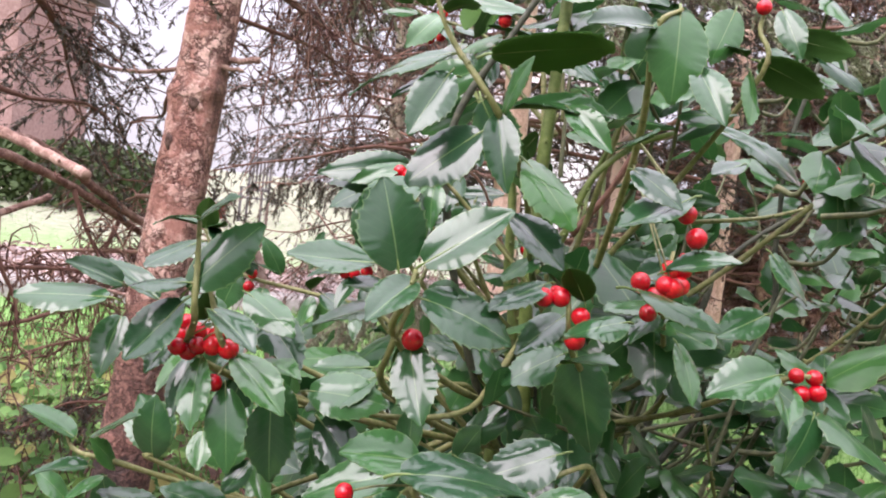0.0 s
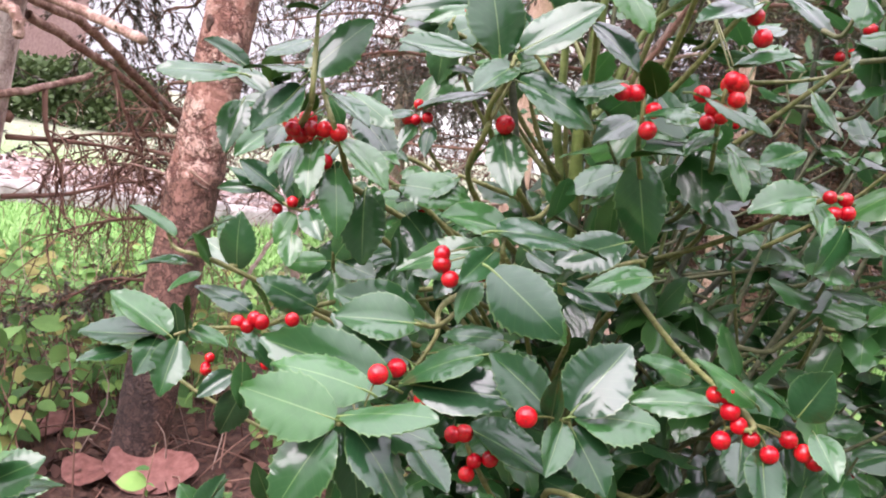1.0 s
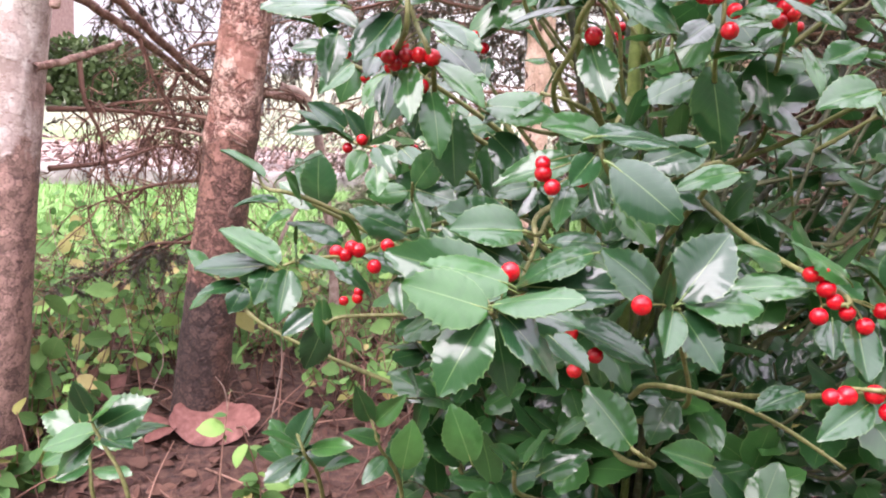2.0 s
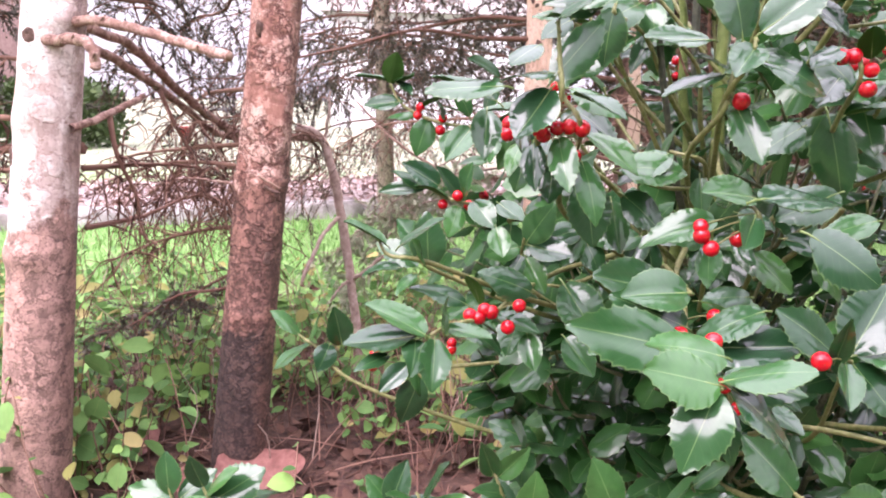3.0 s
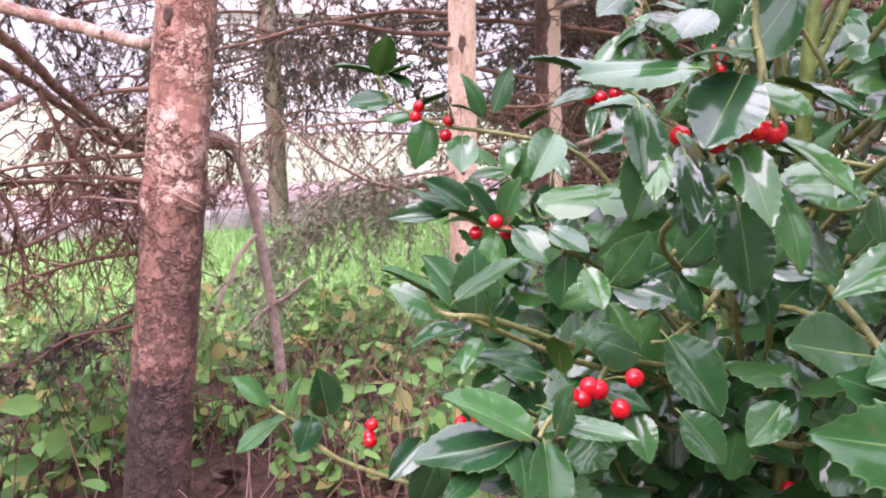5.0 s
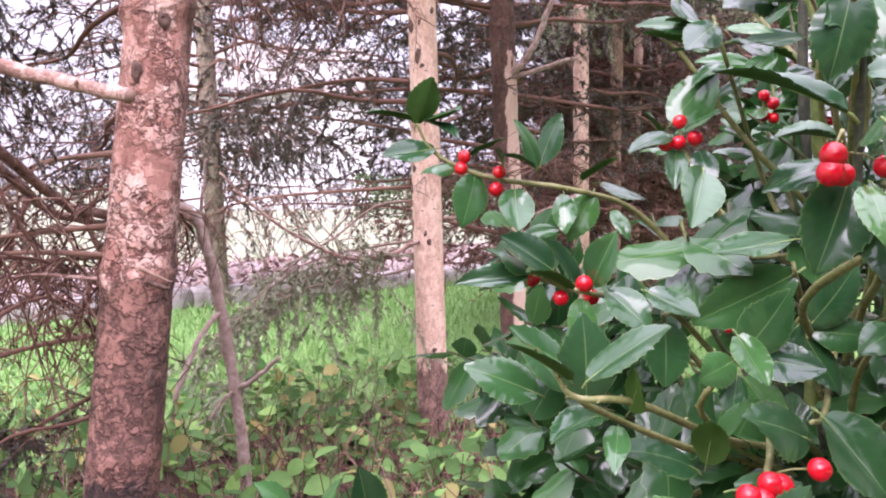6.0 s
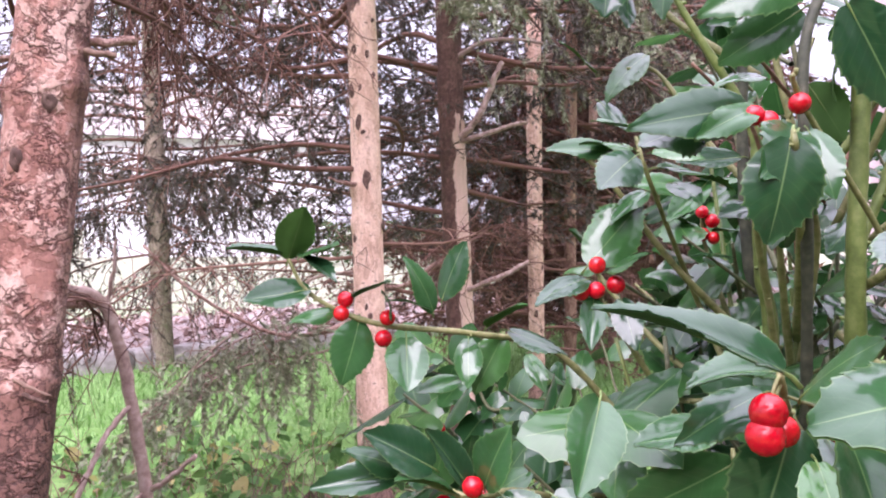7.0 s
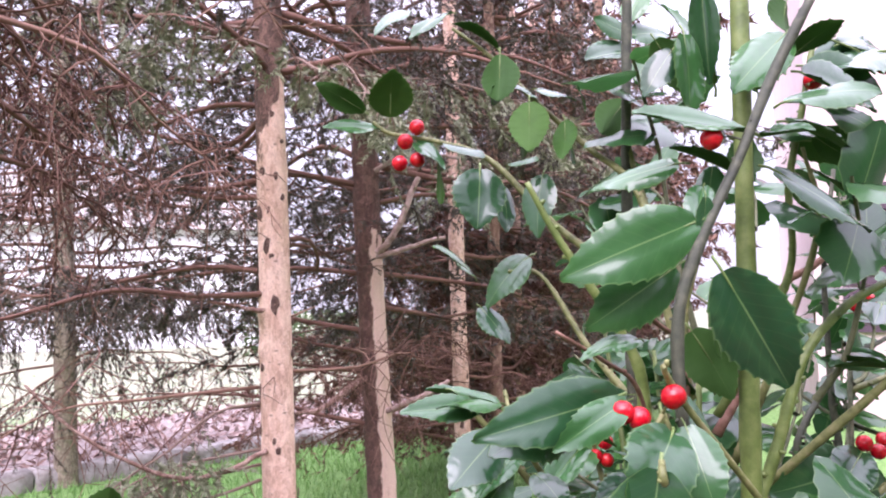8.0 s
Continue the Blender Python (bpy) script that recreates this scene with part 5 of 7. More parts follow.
def stem(knots, r0, r1, mat, label=""):
    g = Geo()
    n = 6 * len(knots)
    pts = curve_points(knots, n)
    r = random.Random(n + int(abs(knots[0][0]) * 1000))
    radii = [(r0 + (r1 - r0) * i / (n - 1)) * (1 + 0.08 * r.uniform(-1, 1)) for i in range(n)]
    g.tube(pts, radii, 12)
    for i in range(2, n - 1, 3):
        d = unit(r)
        d.z = abs(d.z) * 0.3
        d = d.normalized()
        g.tube([pts[i] + d * radii[i] * 0.7, pts[i] + d * (radii[i] + 0.003)], [0.0022, 0.0012], 6)
    return part("stem", g, mat, bush, label)


stem([(0.10, 0.82, -0.12), (0.11, 0.80, 0.3), (0.085, 0.775, 0.62), (0.075, 0.766, 0.74), (0.078, 0.765, 0.92), (0.09, 0.77, 1.3)], 0.0085, 0.0052, GREEN_STEM, "thick smooth green upright stem")
stem([(0.0755, 0.768, 0.715), (0.078, 0.769, 0.728), (0.094, 0.780, 0.740), (0.105, 0.776, 0.768), (0.115, 0.772, 0.802), (0.129, 0.770, 0.831), (0.160, 0.766, 0.859), (0.192, 0.762, 0.874)], 0.0052, 0.0024, GREEN_STEM, "smooth green forking stem")
stem([(0.06, 0.82, -0.12), (0.05, 0.83, 0.3), (0.071, 0.843, 0.631), (0.060, 0.843, 0.712), (0.055, 0.842, 0.785), (0.049, 0.842, 0.823), (0.025, 0.849, 0.865), (-0.003, 0.857, 0.910), (-0.022, 0.862, 0.946)], 0.0072, 0.0020, GREEN_STEM, "arching green stem")
stem([(0.15, 0.88, -0.12), (0.13, 0.90, 0.4), (0.09, 0.90, 0.75), (0.086, 0.9, 0.923), (0.092, 0.9, 1.106), (0.10, 0.9, 1.2)], 0.006, 0.0033, DARK_STEM, "dark grey-green stem")

twig = shoot([(-0.009, 0.558, 0.483), (-0.052, 0.409, 0.512), (-0.065, 0.312, 0.544)], [(-0.071, 0.369, 0.542), (-0.054, 0.362, 0.556)])
leaf(twig, (-0.067, 0.312, 0.546), (-0.111, 0.298, 0.561), 1.08)
leaf(twig, (-0.056, 0.335, 0.555), (-0.102, 0.322, 0.572), 0.98)
leaf(twig, (-0.068, 0.312, 0.541), (-0.091, 0.289, 0.507), 1.07)
leaf(twig, (-0.059, 0.313, 0.544), (-0.021, 0.297, 0.518), 0.92)
leaf(twig, (-0.064, 0.313, 0.548), (-0.020, 0.302, 0.566), 0.87)
leaf(twig, (-0.056, 0.333, 0.543), (-0.013, 0.317, 0.541), 0.93)
leaf(twig, (-0.062, 0.341, 0.532), (-0.049, 0.315, 0.500), 0.79)
leaf(twig, (-0.029, 0.360, 0.521), (-0.006, 0.333, 0.507), 0.81)
twig = shoot([(0.038, 0.555, 0.403), (0.010, 0.484, 0.467), (0.002, 0.487, 0.483)], [(0.012, 0.480, 0.466), (0.023, 0.481, 0.469), (0.008, 0.478, 0.456), (0.002, 0.483, 0.484), (-0.006, 0.482, 0.482)])
leaf(twig, (0.005, 0.488, 0.486), (0.070, 0.487, 0.466), 1.00)
twig = shoot([(0.083, 0.500, 0.374), (0.061, 0.454, 0.403), (0.053, 0.455, 0.408)])
leaf(twig, (0.053, 0.455, 0.409), (0.019, 0.459, 0.451), 0.99)
twig = shoot([(0.133, 0.597, 0.392), (0.079, 0.461, 0.493), (0.063, 0.416, 0.528)], [(0.035, 0.402, 0.532)])
leaf(twig, (0.064, 0.418, 0.534), (0.093, 0.428, 0.582), 1.15)
leaf(twig, (0.066, 0.417, 0.532), (0.120, 0.421, 0.541), 1.10)
leaf(twig, (0.065, 0.416, 0.525), (0.091, 0.395, 0.495), 1.00)
leaf(twig, (0.059, 0.416, 0.527), (0.051, 0.385, 0.505), 0.78)
leaf(twig, (0.051, 0.417, 0.532), (0.014, 0.407, 0.567), 0.92)
leaf(twig, (0.052, 0.416, 0.528), (0.048, 0.394, 0.562), 0.55)
twig = shoot([(0.086, 0.663, 0.531), (0.014, 0.471, 0.611), (0.006, 0.474, 0.630)], [(-0.033, 0.465, 0.613), (-0.032, 0.464, 0.606), (-0.025, 0.462, 0.597), (-0.005, 0.465, 0.604)])
leaf(twig, (0.007, 0.475, 0.634), (-0.036, 0.455, 0.642), 0.99)
leaf(twig, (0.000, 0.444, 0.636), (0.072, 0.449, 0.646), 0.80)
leaf(twig, (-0.001, 0.361, 0.624), (0.041, 0.347, 0.600), 1.12)
leaf(twig, (0.001, 0.452, 0.622), (-0.019, 0.420, 0.602), 0.75)
leaf(twig, (-0.007, 0.517, 0.592), (-0.018, 0.485, 0.567), 0.76)
leaf(twig, (0.013, 0.520, 0.601), (0.020, 0.488, 0.576), 0.55)
leaf(twig, (-0.003, 0.494, 0.628), (-0.018, 0.461, 0.625), 0.60)
twig = shoot([(-0.093, 0.705, 0.528), (-0.148, 0.620, 0.522), (-0.177, 0.586, 0.509), (-0.216, 0.544, 0.510), (-0.230, 0.522, 0.508)], [(-0.196, 0.572, 0.512), (-0.183, 0.573, 0.517), (-0.188, 0.571, 0.510), (-0.177, 0.573, 0.515), (-0.152, 0.575, 0.521), (-0.162, 0.571, 0.502)])
leaf(twig, (-0.235, 0.522, 0.508), (-0.284, 0.525, 0.536), 0.95)
leaf(twig, (-0.242, 0.522, 0.507), (-0.302, 0.517, 0.497), 0.95)
leaf(twig, (-0.243, 0.521, 0.504), (-0.241, 0.489, 0.489), 0.98)
leaf(twig, (-0.227, 0.522, 0.504), (-0.226, 0.494, 0.471), 0.99)
leaf(twig, (-0.265, 0.518, 0.491), (-0.289, 0.491, 0.489), 0.55)
leaf(twig, (-0.220, 0.523, 0.510), (-0.220, 0.503, 0.545), 0.76)
leaf(twig, (-0.217, 0.524, 0.514), (-0.180, 0.499, 0.511), 0.60)
leaf(twig, (-0.199, 0.616, 0.511), (-0.244, 0.613, 0.538), 0.92)
leaf(twig, (-0.185, 0.626, 0.509), (-0.190, 0.609, 0.547), 0.77)
leaf(twig, (-0.170, 0.638, 0.514), (-0.162, 0.618, 0.548), 0.55)
leaf(twig, (-0.180, 0.605, 0.501), (-0.129, 0.594, 0.499), 0.81)
leaf(twig, (-0.203, 0.602, 0.493), (-0.164, 0.579, 0.482), 0.67)
twig = shoot([(-0.234, 0.617, 0.550), (-0.271, 0.616, 0.556), (-0.282, 0.618, 0.570)])
leaf(twig, (-0.275, 0.618, 0.566), (-0.311, 0.606, 0.592), 0.89)
leaf(twig, (-0.262, 0.618, 0.565), (-0.224, 0.609, 0.598), 0.82)
leaf(twig, (-0.239, 0.616, 0.547), (-0.240, 0.593, 0.577), 0.75)
leaf(twig, (-0.260, 0.615, 0.545), (-0.293, 0.592, 0.549), 0.76)
leaf(twig, (-0.247, 0.614, 0.539), (-0.263, 0.584, 0.535), 0.62)
twig = shoot([(-0.111, 0.637, 0.604), (-0.119, 0.498, 0.677), (-0.133, 0.502, 0.704), (-0.141, 0.506, 0.727)], [(-0.151, 0.493, 0.679), (-0.138, 0.494, 0.681), (-0.129, 0.494, 0.682), (-0.119, 0.495, 0.681), (-0.144, 0.505, 0.687), (-0.147, 0.502, 0.675), (-0.125, 0.490, 0.660)])
leaf(twig, (-0.136, 0.496, 0.673), (-0.134, 0.464, 0.642), 0.79)
leaf(twig, (-0.152, 0.525, 0.667), (-0.154, 0.494, 0.636), 0.69)
leaf(twig, (-0.116, 0.498, 0.676), (-0.076, 0.477, 0.656), 0.80)
leaf(twig, (-0.118, 0.494, 0.656), (-0.104, 0.467, 0.618), 0.78)
leaf(twig, (-0.103, 0.552, 0.635), (-0.097, 0.535, 0.584), 0.98)
leaf(twig, (-0.158, 0.545, 0.667), (-0.173, 0.513, 0.652), 0.75)
leaf(twig, (-0.122, 0.535, 0.711), (-0.084, 0.511, 0.697), 0.82)
leaf(twig, (-0.116, 0.552, 0.695), (-0.080, 0.528, 0.674), 1.01)
leaf(twig, (-0.199, 0.616, 0.675), (-0.221, 0.588, 0.649), 0.79)
twig = shoot([(-0.024, 0.539, 0.659), (-0.018, 0.485, 0.695), (-0.011, 0.490, 0.719), (-0.002, 0.496, 0.748)], [(-0.005, 0.483, 0.704)])
leaf(twig, (-0.017, 0.490, 0.723), (-0.066, 0.475, 0.712), 0.82)
leaf(twig, (-0.006, 0.486, 0.698), (0.006, 0.458, 0.662), 0.88)
leaf(twig, (-0.016, 0.492, 0.729), (-0.045, 0.466, 0.738), 0.80)
leaf(twig, (-0.000, 0.493, 0.734), (0.020, 0.466, 0.739), 0.60)
twig = shoot([(0.033, 0.660, 0.637), (-0.007, 0.560, 0.656), (-0.033, 0.560, 0.662)])
leaf(twig, (-0.033, 0.560, 0.660), (-0.079, 0.543, 0.640), 1.07)
leaf(twig, (-0.027, 0.600, 0.658), (-0.024, 0.580, 0.689), 0.70)
twig = shoot([(-0.004, 0.651, 0.545), (-0.027, 0.499, 0.556), (-0.042, 0.450, 0.566)])
leaf(twig, (-0.044, 0.450, 0.566), (-0.094, 0.436, 0.568), 1.13)
leaf(twig, (0.004, 0.430, 0.558), (-0.050, 0.425, 0.544), 0.90)
leaf(twig, (0.019, 0.491, 0.554), (-0.021, 0.468, 0.561), 0.76)
twig = shoot([(0.143, 0.683, 0.629), (0.098, 0.541, 0.696), (0.087, 0.495, 0.722), (0.085, 0.500, 0.749)], [(0.093, 0.492, 0.729), (0.091, 0.490, 0.715), (0.080, 0.494, 0.739), (0.078, 0.504, 0.739), (0.070, 0.493, 0.738)])
leaf(twig, (0.104, 0.572, 0.694), (0.122, 0.559, 0.625), 0.80)
leaf(twig, (0.088, 0.510, 0.696), (0.117, 0.491, 0.709), 0.94)
leaf(twig, (0.086, 0.526, 0.723), (0.058, 0.493, 0.705), 0.68)
leaf(twig, (0.100, 0.610, 0.684), (0.056, 0.587, 0.665), 0.90)
leaf(twig, (0.095, 0.498, 0.738), (0.081, 0.475, 0.762), 0.83)
leaf(twig, (0.072, 0.499, 0.746), (0.037, 0.468, 0.733), 0.60)
twig = shoot([(0.210, 0.738, 0.632), (0.176, 0.627, 0.701), (0.154, 0.553, 0.745), (0.158, 0.558, 0.772)], [(0.147, 0.548, 0.741), (0.153, 0.547, 0.736), (0.144, 0.546, 0.730), (0.137, 0.549, 0.750), (0.156, 0.552, 0.760), (0.163, 0.550, 0.750), (0.164, 0.552, 0.761)])
leaf(twig, (0.125, 0.521, 0.747), (0.188, 0.522, 0.737), 0.60)
leaf(twig, (0.165, 0.582, 0.734), (0.117, 0.560, 0.731), 0.74)
leaf(twig, (0.166, 0.547, 0.712), (0.179, 0.517, 0.686), 0.65)
leaf(twig, (0.168, 0.601, 0.728), (0.138, 0.568, 0.710), 0.68)
twig = shoot([(0.262, 0.718, 0.676), (0.256, 0.617, 0.683), (0.270, 0.618, 0.686), (0.297, 0.619, 0.686)], [(0.274, 0.615, 0.689), (0.279, 0.613, 0.676), (0.287, 0.615, 0.689), (0.290, 0.613, 0.678)])
leaf(twig, (0.261, 0.618, 0.687), (0.208, 0.601, 0.675), 0.97)
leaf(twig, (0.266, 0.617, 0.680), (0.263, 0.583, 0.656), 0.75)
leaf(twig, (0.277, 0.584, 0.666), (0.256, 0.551, 0.636), 0.75)
leaf(twig, (0.263, 0.666, 0.726), (0.218, 0.640, 0.705), 0.76)
leaf(twig, (0.261, 0.665, 0.776), (0.288, 0.644, 0.742), 0.79)
twig = shoot([(0.255, 0.468, 0.542), (0.214, 0.446, 0.542), (0.183, 0.444, 0.540), (0.167, 0.442, 0.533)], [(0.167, 0.440, 0.545), (0.183, 0.438, 0.530), (0.164, 0.437, 0.526), (0.174, 0.439, 0.537), (0.196, 0.437, 0.522), (0.207, 0.440, 0.533), (0.218, 0.439, 0.526), (0.226, 0.439, 0.522), (0.156, 0.442, 0.554), (0.162, 0.442, 0.556)])
leaf(twig, (0.184, 0.446, 0.551), (0.141, 0.434, 0.582), 0.64)
leaf(twig, (0.209, 0.447, 0.547), (0.176, 0.422, 0.573), 0.68)
leaf(twig, (0.213, 0.447, 0.547), (0.222, 0.431, 0.584), 1.15)
leaf(twig, (0.193, 0.441, 0.522), (0.192, 0.414, 0.489), 1.07)
leaf(twig, (0.194, 0.480, 0.512), (0.185, 0.448, 0.491), 0.93)
leaf(twig, (0.165, 0.464, 0.539), (0.111, 0.456, 0.545), 0.72)
leaf(twig, (0.152, 0.486, 0.552), (0.114, 0.461, 0.569), 0.75)
leaf(twig, (0.226, 0.446, 0.537), (0.232, 0.416, 0.521), 0.93)
twig = shoot([(0.269, 0.453, 0.457), (0.227, 0.414, 0.479), (0.200, 0.414, 0.483), (0.182, 0.413, 0.485)], [(0.207, 0.408, 0.472), (0.197, 0.410, 0.483), (0.178, 0.408, 0.481), (0.168, 0.408, 0.479), (0.174, 0.408, 0.478)])
leaf(twig, (0.196, 0.412, 0.476), (0.158, 0.384, 0.462), 0.76)
leaf(twig, (0.208, 0.414, 0.479), (0.214, 0.394, 0.513), 0.91)
leaf(twig, (0.175, 0.469, 0.459), (0.135, 0.442, 0.456), 0.75)
twig = shoot([(0.081, 0.531, 0.431), (0.124, 0.484, 0.441), (0.169, 0.483, 0.426), (0.224, 0.480, 0.396)])
leaf(twig, (0.104, 0.427, 0.413), (0.064, 0.404, 0.433), 0.75)
twig = shoot([(-0.064, 0.813, 0.172), (-0.067, 0.769, 0.211), (-0.069, 0.771, 0.222)])
leaf(twig, (-0.069, 0.771, 0.222), (-0.118, 0.779, 0.279), 1.00)
leaf(twig, (-0.137, 0.763, 0.197), (-0.147, 0.774, 0.255), 1.00)
leaf(twig, (-0.065, 0.769, 0.211), (-0.021, 0.765, 0.241), 0.77)
twig = shoot([(-0.255, 0.782, 0.162), (-0.268, 0.786, 0.188), (-0.277, 0.789, 0.206)])
leaf(twig, (-0.278, 0.790, 0.207), (-0.259, 0.801, 0.262), 0.90)
leaf(twig, (-0.277, 0.789, 0.204), (-0.315, 0.770, 0.215), 0.80)
leaf(twig, (-0.267, 0.790, 0.205), (-0.208, 0.793, 0.209), 0.70)
leaf(twig, (-0.273, 0.787, 0.194), (-0.305, 0.765, 0.178), 0.96)
leaf(twig, (-0.270, 0.788, 0.198), (-0.306, 0.796, 0.245), 0.90)
twig = shoot([(-0.421, 0.652, 0.210), (-0.450, 0.660, 0.260), (-0.461, 0.662, 0.277), (-0.469, 0.665, 0.292)])
leaf(twig, (-0.461, 0.662, 0.274), (-0.519, 0.656, 0.256), 0.95)
leaf(twig, (-0.469, 0.665, 0.293), (-0.477, 0.647, 0.331), 0.81)
leaf(twig, (-0.458, 0.663, 0.277), (-0.406, 0.671, 0.312), 1.10)
leaf(twig, (-0.451, 0.661, 0.269), (-0.409, 0.638, 0.269), 0.75)
leaf(twig, (-0.463, 0.660, 0.262), (-0.501, 0.648, 0.230), 0.94)
leaf(twig, (-0.464, 0.664, 0.285), (-0.440, 0.648, 0.328), 0.68)
leaf(twig, (-0.473, 0.689, 0.257), (-0.395, 0.696, 0.277), 0.60)
twig = shoot([(-0.219, 0.795, 0.385), (-0.245, 0.792, 0.376), (-0.261, 0.796, 0.401)], [(-0.224, 0.794, 0.404), (-0.208, 0.796, 0.408), (-0.207, 0.797, 0.416), (-0.305, 0.836, 0.371)])
leaf(twig, (-0.245, 0.792, 0.373), (-0.265, 0.780, 0.316), 0.90)
leaf(twig, (-0.251, 0.797, 0.402), (-0.241, 0.783, 0.352), 0.71)
leaf(twig, (-0.260, 0.794, 0.388), (-0.292, 0.773, 0.362), 0.83)
twig = shoot([(-0.016, 0.489, 0.702), (-0.009, 0.462, 0.731), (-0.006, 0.463, 0.748)])
leaf(twig, (-0.016, 0.462, 0.747), (-0.026, 0.454, 0.797), 1.20)
leaf(twig, (-0.002, 0.463, 0.752), (0.046, 0.468, 0.786), 0.80)
leaf(twig, (-0.001, 0.462, 0.732), (0.056, 0.464, 0.722), 0.95)
leaf(twig, (-0.006, 0.462, 0.741), (-0.028, 0.435, 0.722), 0.95)
leaf(twig, (-0.032, 0.482, 0.747), (-0.083, 0.472, 0.745), 0.81)
twig = shoot([(-0.146, 0.530, 0.662), (-0.138, 0.483, 0.701), (-0.140, 0.485, 0.732), (-0.142, 0.487, 0.759)])
leaf(twig, (-0.144, 0.484, 0.717), (-0.107, 0.489, 0.763), 0.75)
leaf(twig, (-0.145, 0.484, 0.721), (-0.182, 0.465, 0.722), 0.81)
leaf(twig, (-0.182, 0.461, 0.710), (-0.238, 0.458, 0.709), 0.70)
leaf(twig, (-0.184, 0.482, 0.716), (-0.206, 0.458, 0.730), 0.82)
leaf(twig, (-0.146, 0.483, 0.709), (-0.171, 0.468, 0.672), 1.17)
leaf(twig, (-0.191, 0.500, 0.692), (-0.193, 0.475, 0.661), 0.89)
leaf(twig, (-0.163, 0.510, 0.679), (-0.164, 0.481, 0.666), 0.68)
leaf(twig, (-0.143, 0.487, 0.761), (-0.159, 0.459, 0.765), 0.60)
leaf(twig, (-0.141, 0.487, 0.760), (-0.115, 0.461, 0.780), 0.60)
leaf(twig, (-0.152, 0.515, 0.743), (-0.176, 0.490, 0.729), 0.91)
leaf(twig, (-0.128, 0.484, 0.706), (-0.092, 0.459, 0.697), 0.75)
leaf(twig, (-0.109, 0.532, 0.667), (-0.076, 0.506, 0.673), 0.68)
twig = shoot([(0.056, 0.600, 0.801), (0.031, 0.501, 0.842), (-0.004, 0.502, 0.886), (-0.017, 0.503, 0.912)])
leaf(twig, (-0.003, 0.502, 0.877), (-0.067, 0.498, 0.863), 0.55)
leaf(twig, (0.021, 0.503, 0.880), (0.093, 0.508, 0.897), -0.80)
leaf(twig, (0.033, 0.501, 0.845), (0.037, 0.479, 0.875), 0.55)
leaf(twig, (0.038, 0.502, 0.849), (0.099, 0.506, 0.861), 0.55)
leaf(twig, (0.029, 0.501, 0.843), (0.039, 0.479, 0.801), 0.66)
leaf(twig, (0.020, 0.500, 0.832), (-0.023, 0.495, 0.798), 1.10)
leaf(twig, (-0.003, 0.501, 0.865), (-0.021, 0.477, 0.827), 0.87)
leaf(twig, (-0.001, 0.521, 0.867), (-0.035, 0.496, 0.858), 0.55)
leaf(twig, (0.049, 0.500, 0.818), (0.086, 0.488, 0.786), 1.09)
leaf(twig, (0.045, 0.518, 0.783), (0.082, 0.500, 0.761), 0.97)
leaf(twig, (-0.017, 0.553, 0.910), (-0.032, 0.522, 0.890), 0.68)
leaf(twig, (-0.009, 0.503, 0.902), (0.011, 0.476, 0.910), 0.68)
twig = shoot([(0.181, 0.583, 0.760), (0.121, 0.536, 0.841), (0.114, 0.489, 0.899), (0.128, 0.491, 0.915)], [(0.144, 0.480, 0.797), (0.151, 0.479, 0.784), (0.137, 0.477, 0.755), (0.141, 0.477, 0.754)])
leaf(twig, (0.112, 0.489, 0.903), (0.073, 0.463, 0.898), 0.77)
leaf(twig, (0.127, 0.491, 0.913), (0.127, 0.470, 0.865), 0.99)
leaf(twig, (0.141, 0.489, 0.881), (0.153, 0.461, 0.853), 0.75)
leaf(twig, (0.071, 0.504, 0.853), (0.095, 0.478, 0.832), 0.66)
leaf(twig, (0.111, 0.484, 0.819), (0.134, 0.458, 0.807), 0.77)
leaf(twig, (0.147, 0.485, 0.807), (0.104, 0.465, 0.783), 0.71)
leaf(twig, (0.137, 0.481, 0.763), (0.173, 0.465, 0.776), 0.85)
leaf(twig, (0.193, 0.682, 0.724), (0.250, 0.684, 0.704), 0.90)
leaf(twig, (0.118, 0.478, 0.731), (0.081, 0.451, 0.728), 0.75)
leaf(twig, (0.106, 0.484, 0.832), (0.114, 0.456, 0.845), 0.68)
twig = shoot([(0.403, 0.856, 0.763), (0.342, 0.758, 0.842), (0.350, 0.760, 0.864), (0.393, 0.764, 0.895)], [(0.336, 0.754, 0.854), (0.363, 0.756, 0.864)])
leaf(twig, (0.232, 0.755, 0.880), (0.324, 0.758, 0.860), 0.65)
leaf(twig, (0.342, 0.758, 0.846), (0.344, 0.739, 0.801), 1.22)
leaf(twig, (0.328, 0.758, 0.856), (0.284, 0.737, 0.875), 0.57)
leaf(twig, (0.354, 0.761, 0.875), (0.360, 0.755, 0.787), 0.70)
leaf(twig, (0.367, 0.763, 0.897), (0.315, 0.743, 0.884), 0.74)
leaf(twig, (0.366, 0.760, 0.861), (0.390, 0.737, 0.857), 0.87)
twig = shoot([(0.272, 0.774, 0.834), (0.237, 0.677, 0.920), (0.231, 0.680, 0.956), (0.239, 0.682, 0.985)], [(0.231, 0.677, 0.972)])
leaf(twig, (0.234, 0.678, 0.929), (0.289, 0.679, 0.910), -0.90)
leaf(twig, (0.257, 0.680, 0.950), (0.306, 0.675, 0.943), -0.74)
leaf(twig, (0.228, 0.677, 0.919), (0.232, 0.651, 0.879), -0.64)
leaf(twig, (0.222, 0.677, 0.932), (0.198, 0.647, 0.941), 0.60)
leaf(twig, (0.247, 0.681, 0.972), (0.257, 0.654, 0.938), 0.76)
leaf(twig, (0.209, 0.679, 0.967), (0.191, 0.657, 0.921), 0.83)
leaf(twig, (0.277, 0.681, 0.939), (0.320, 0.671, 0.919), 0.55)
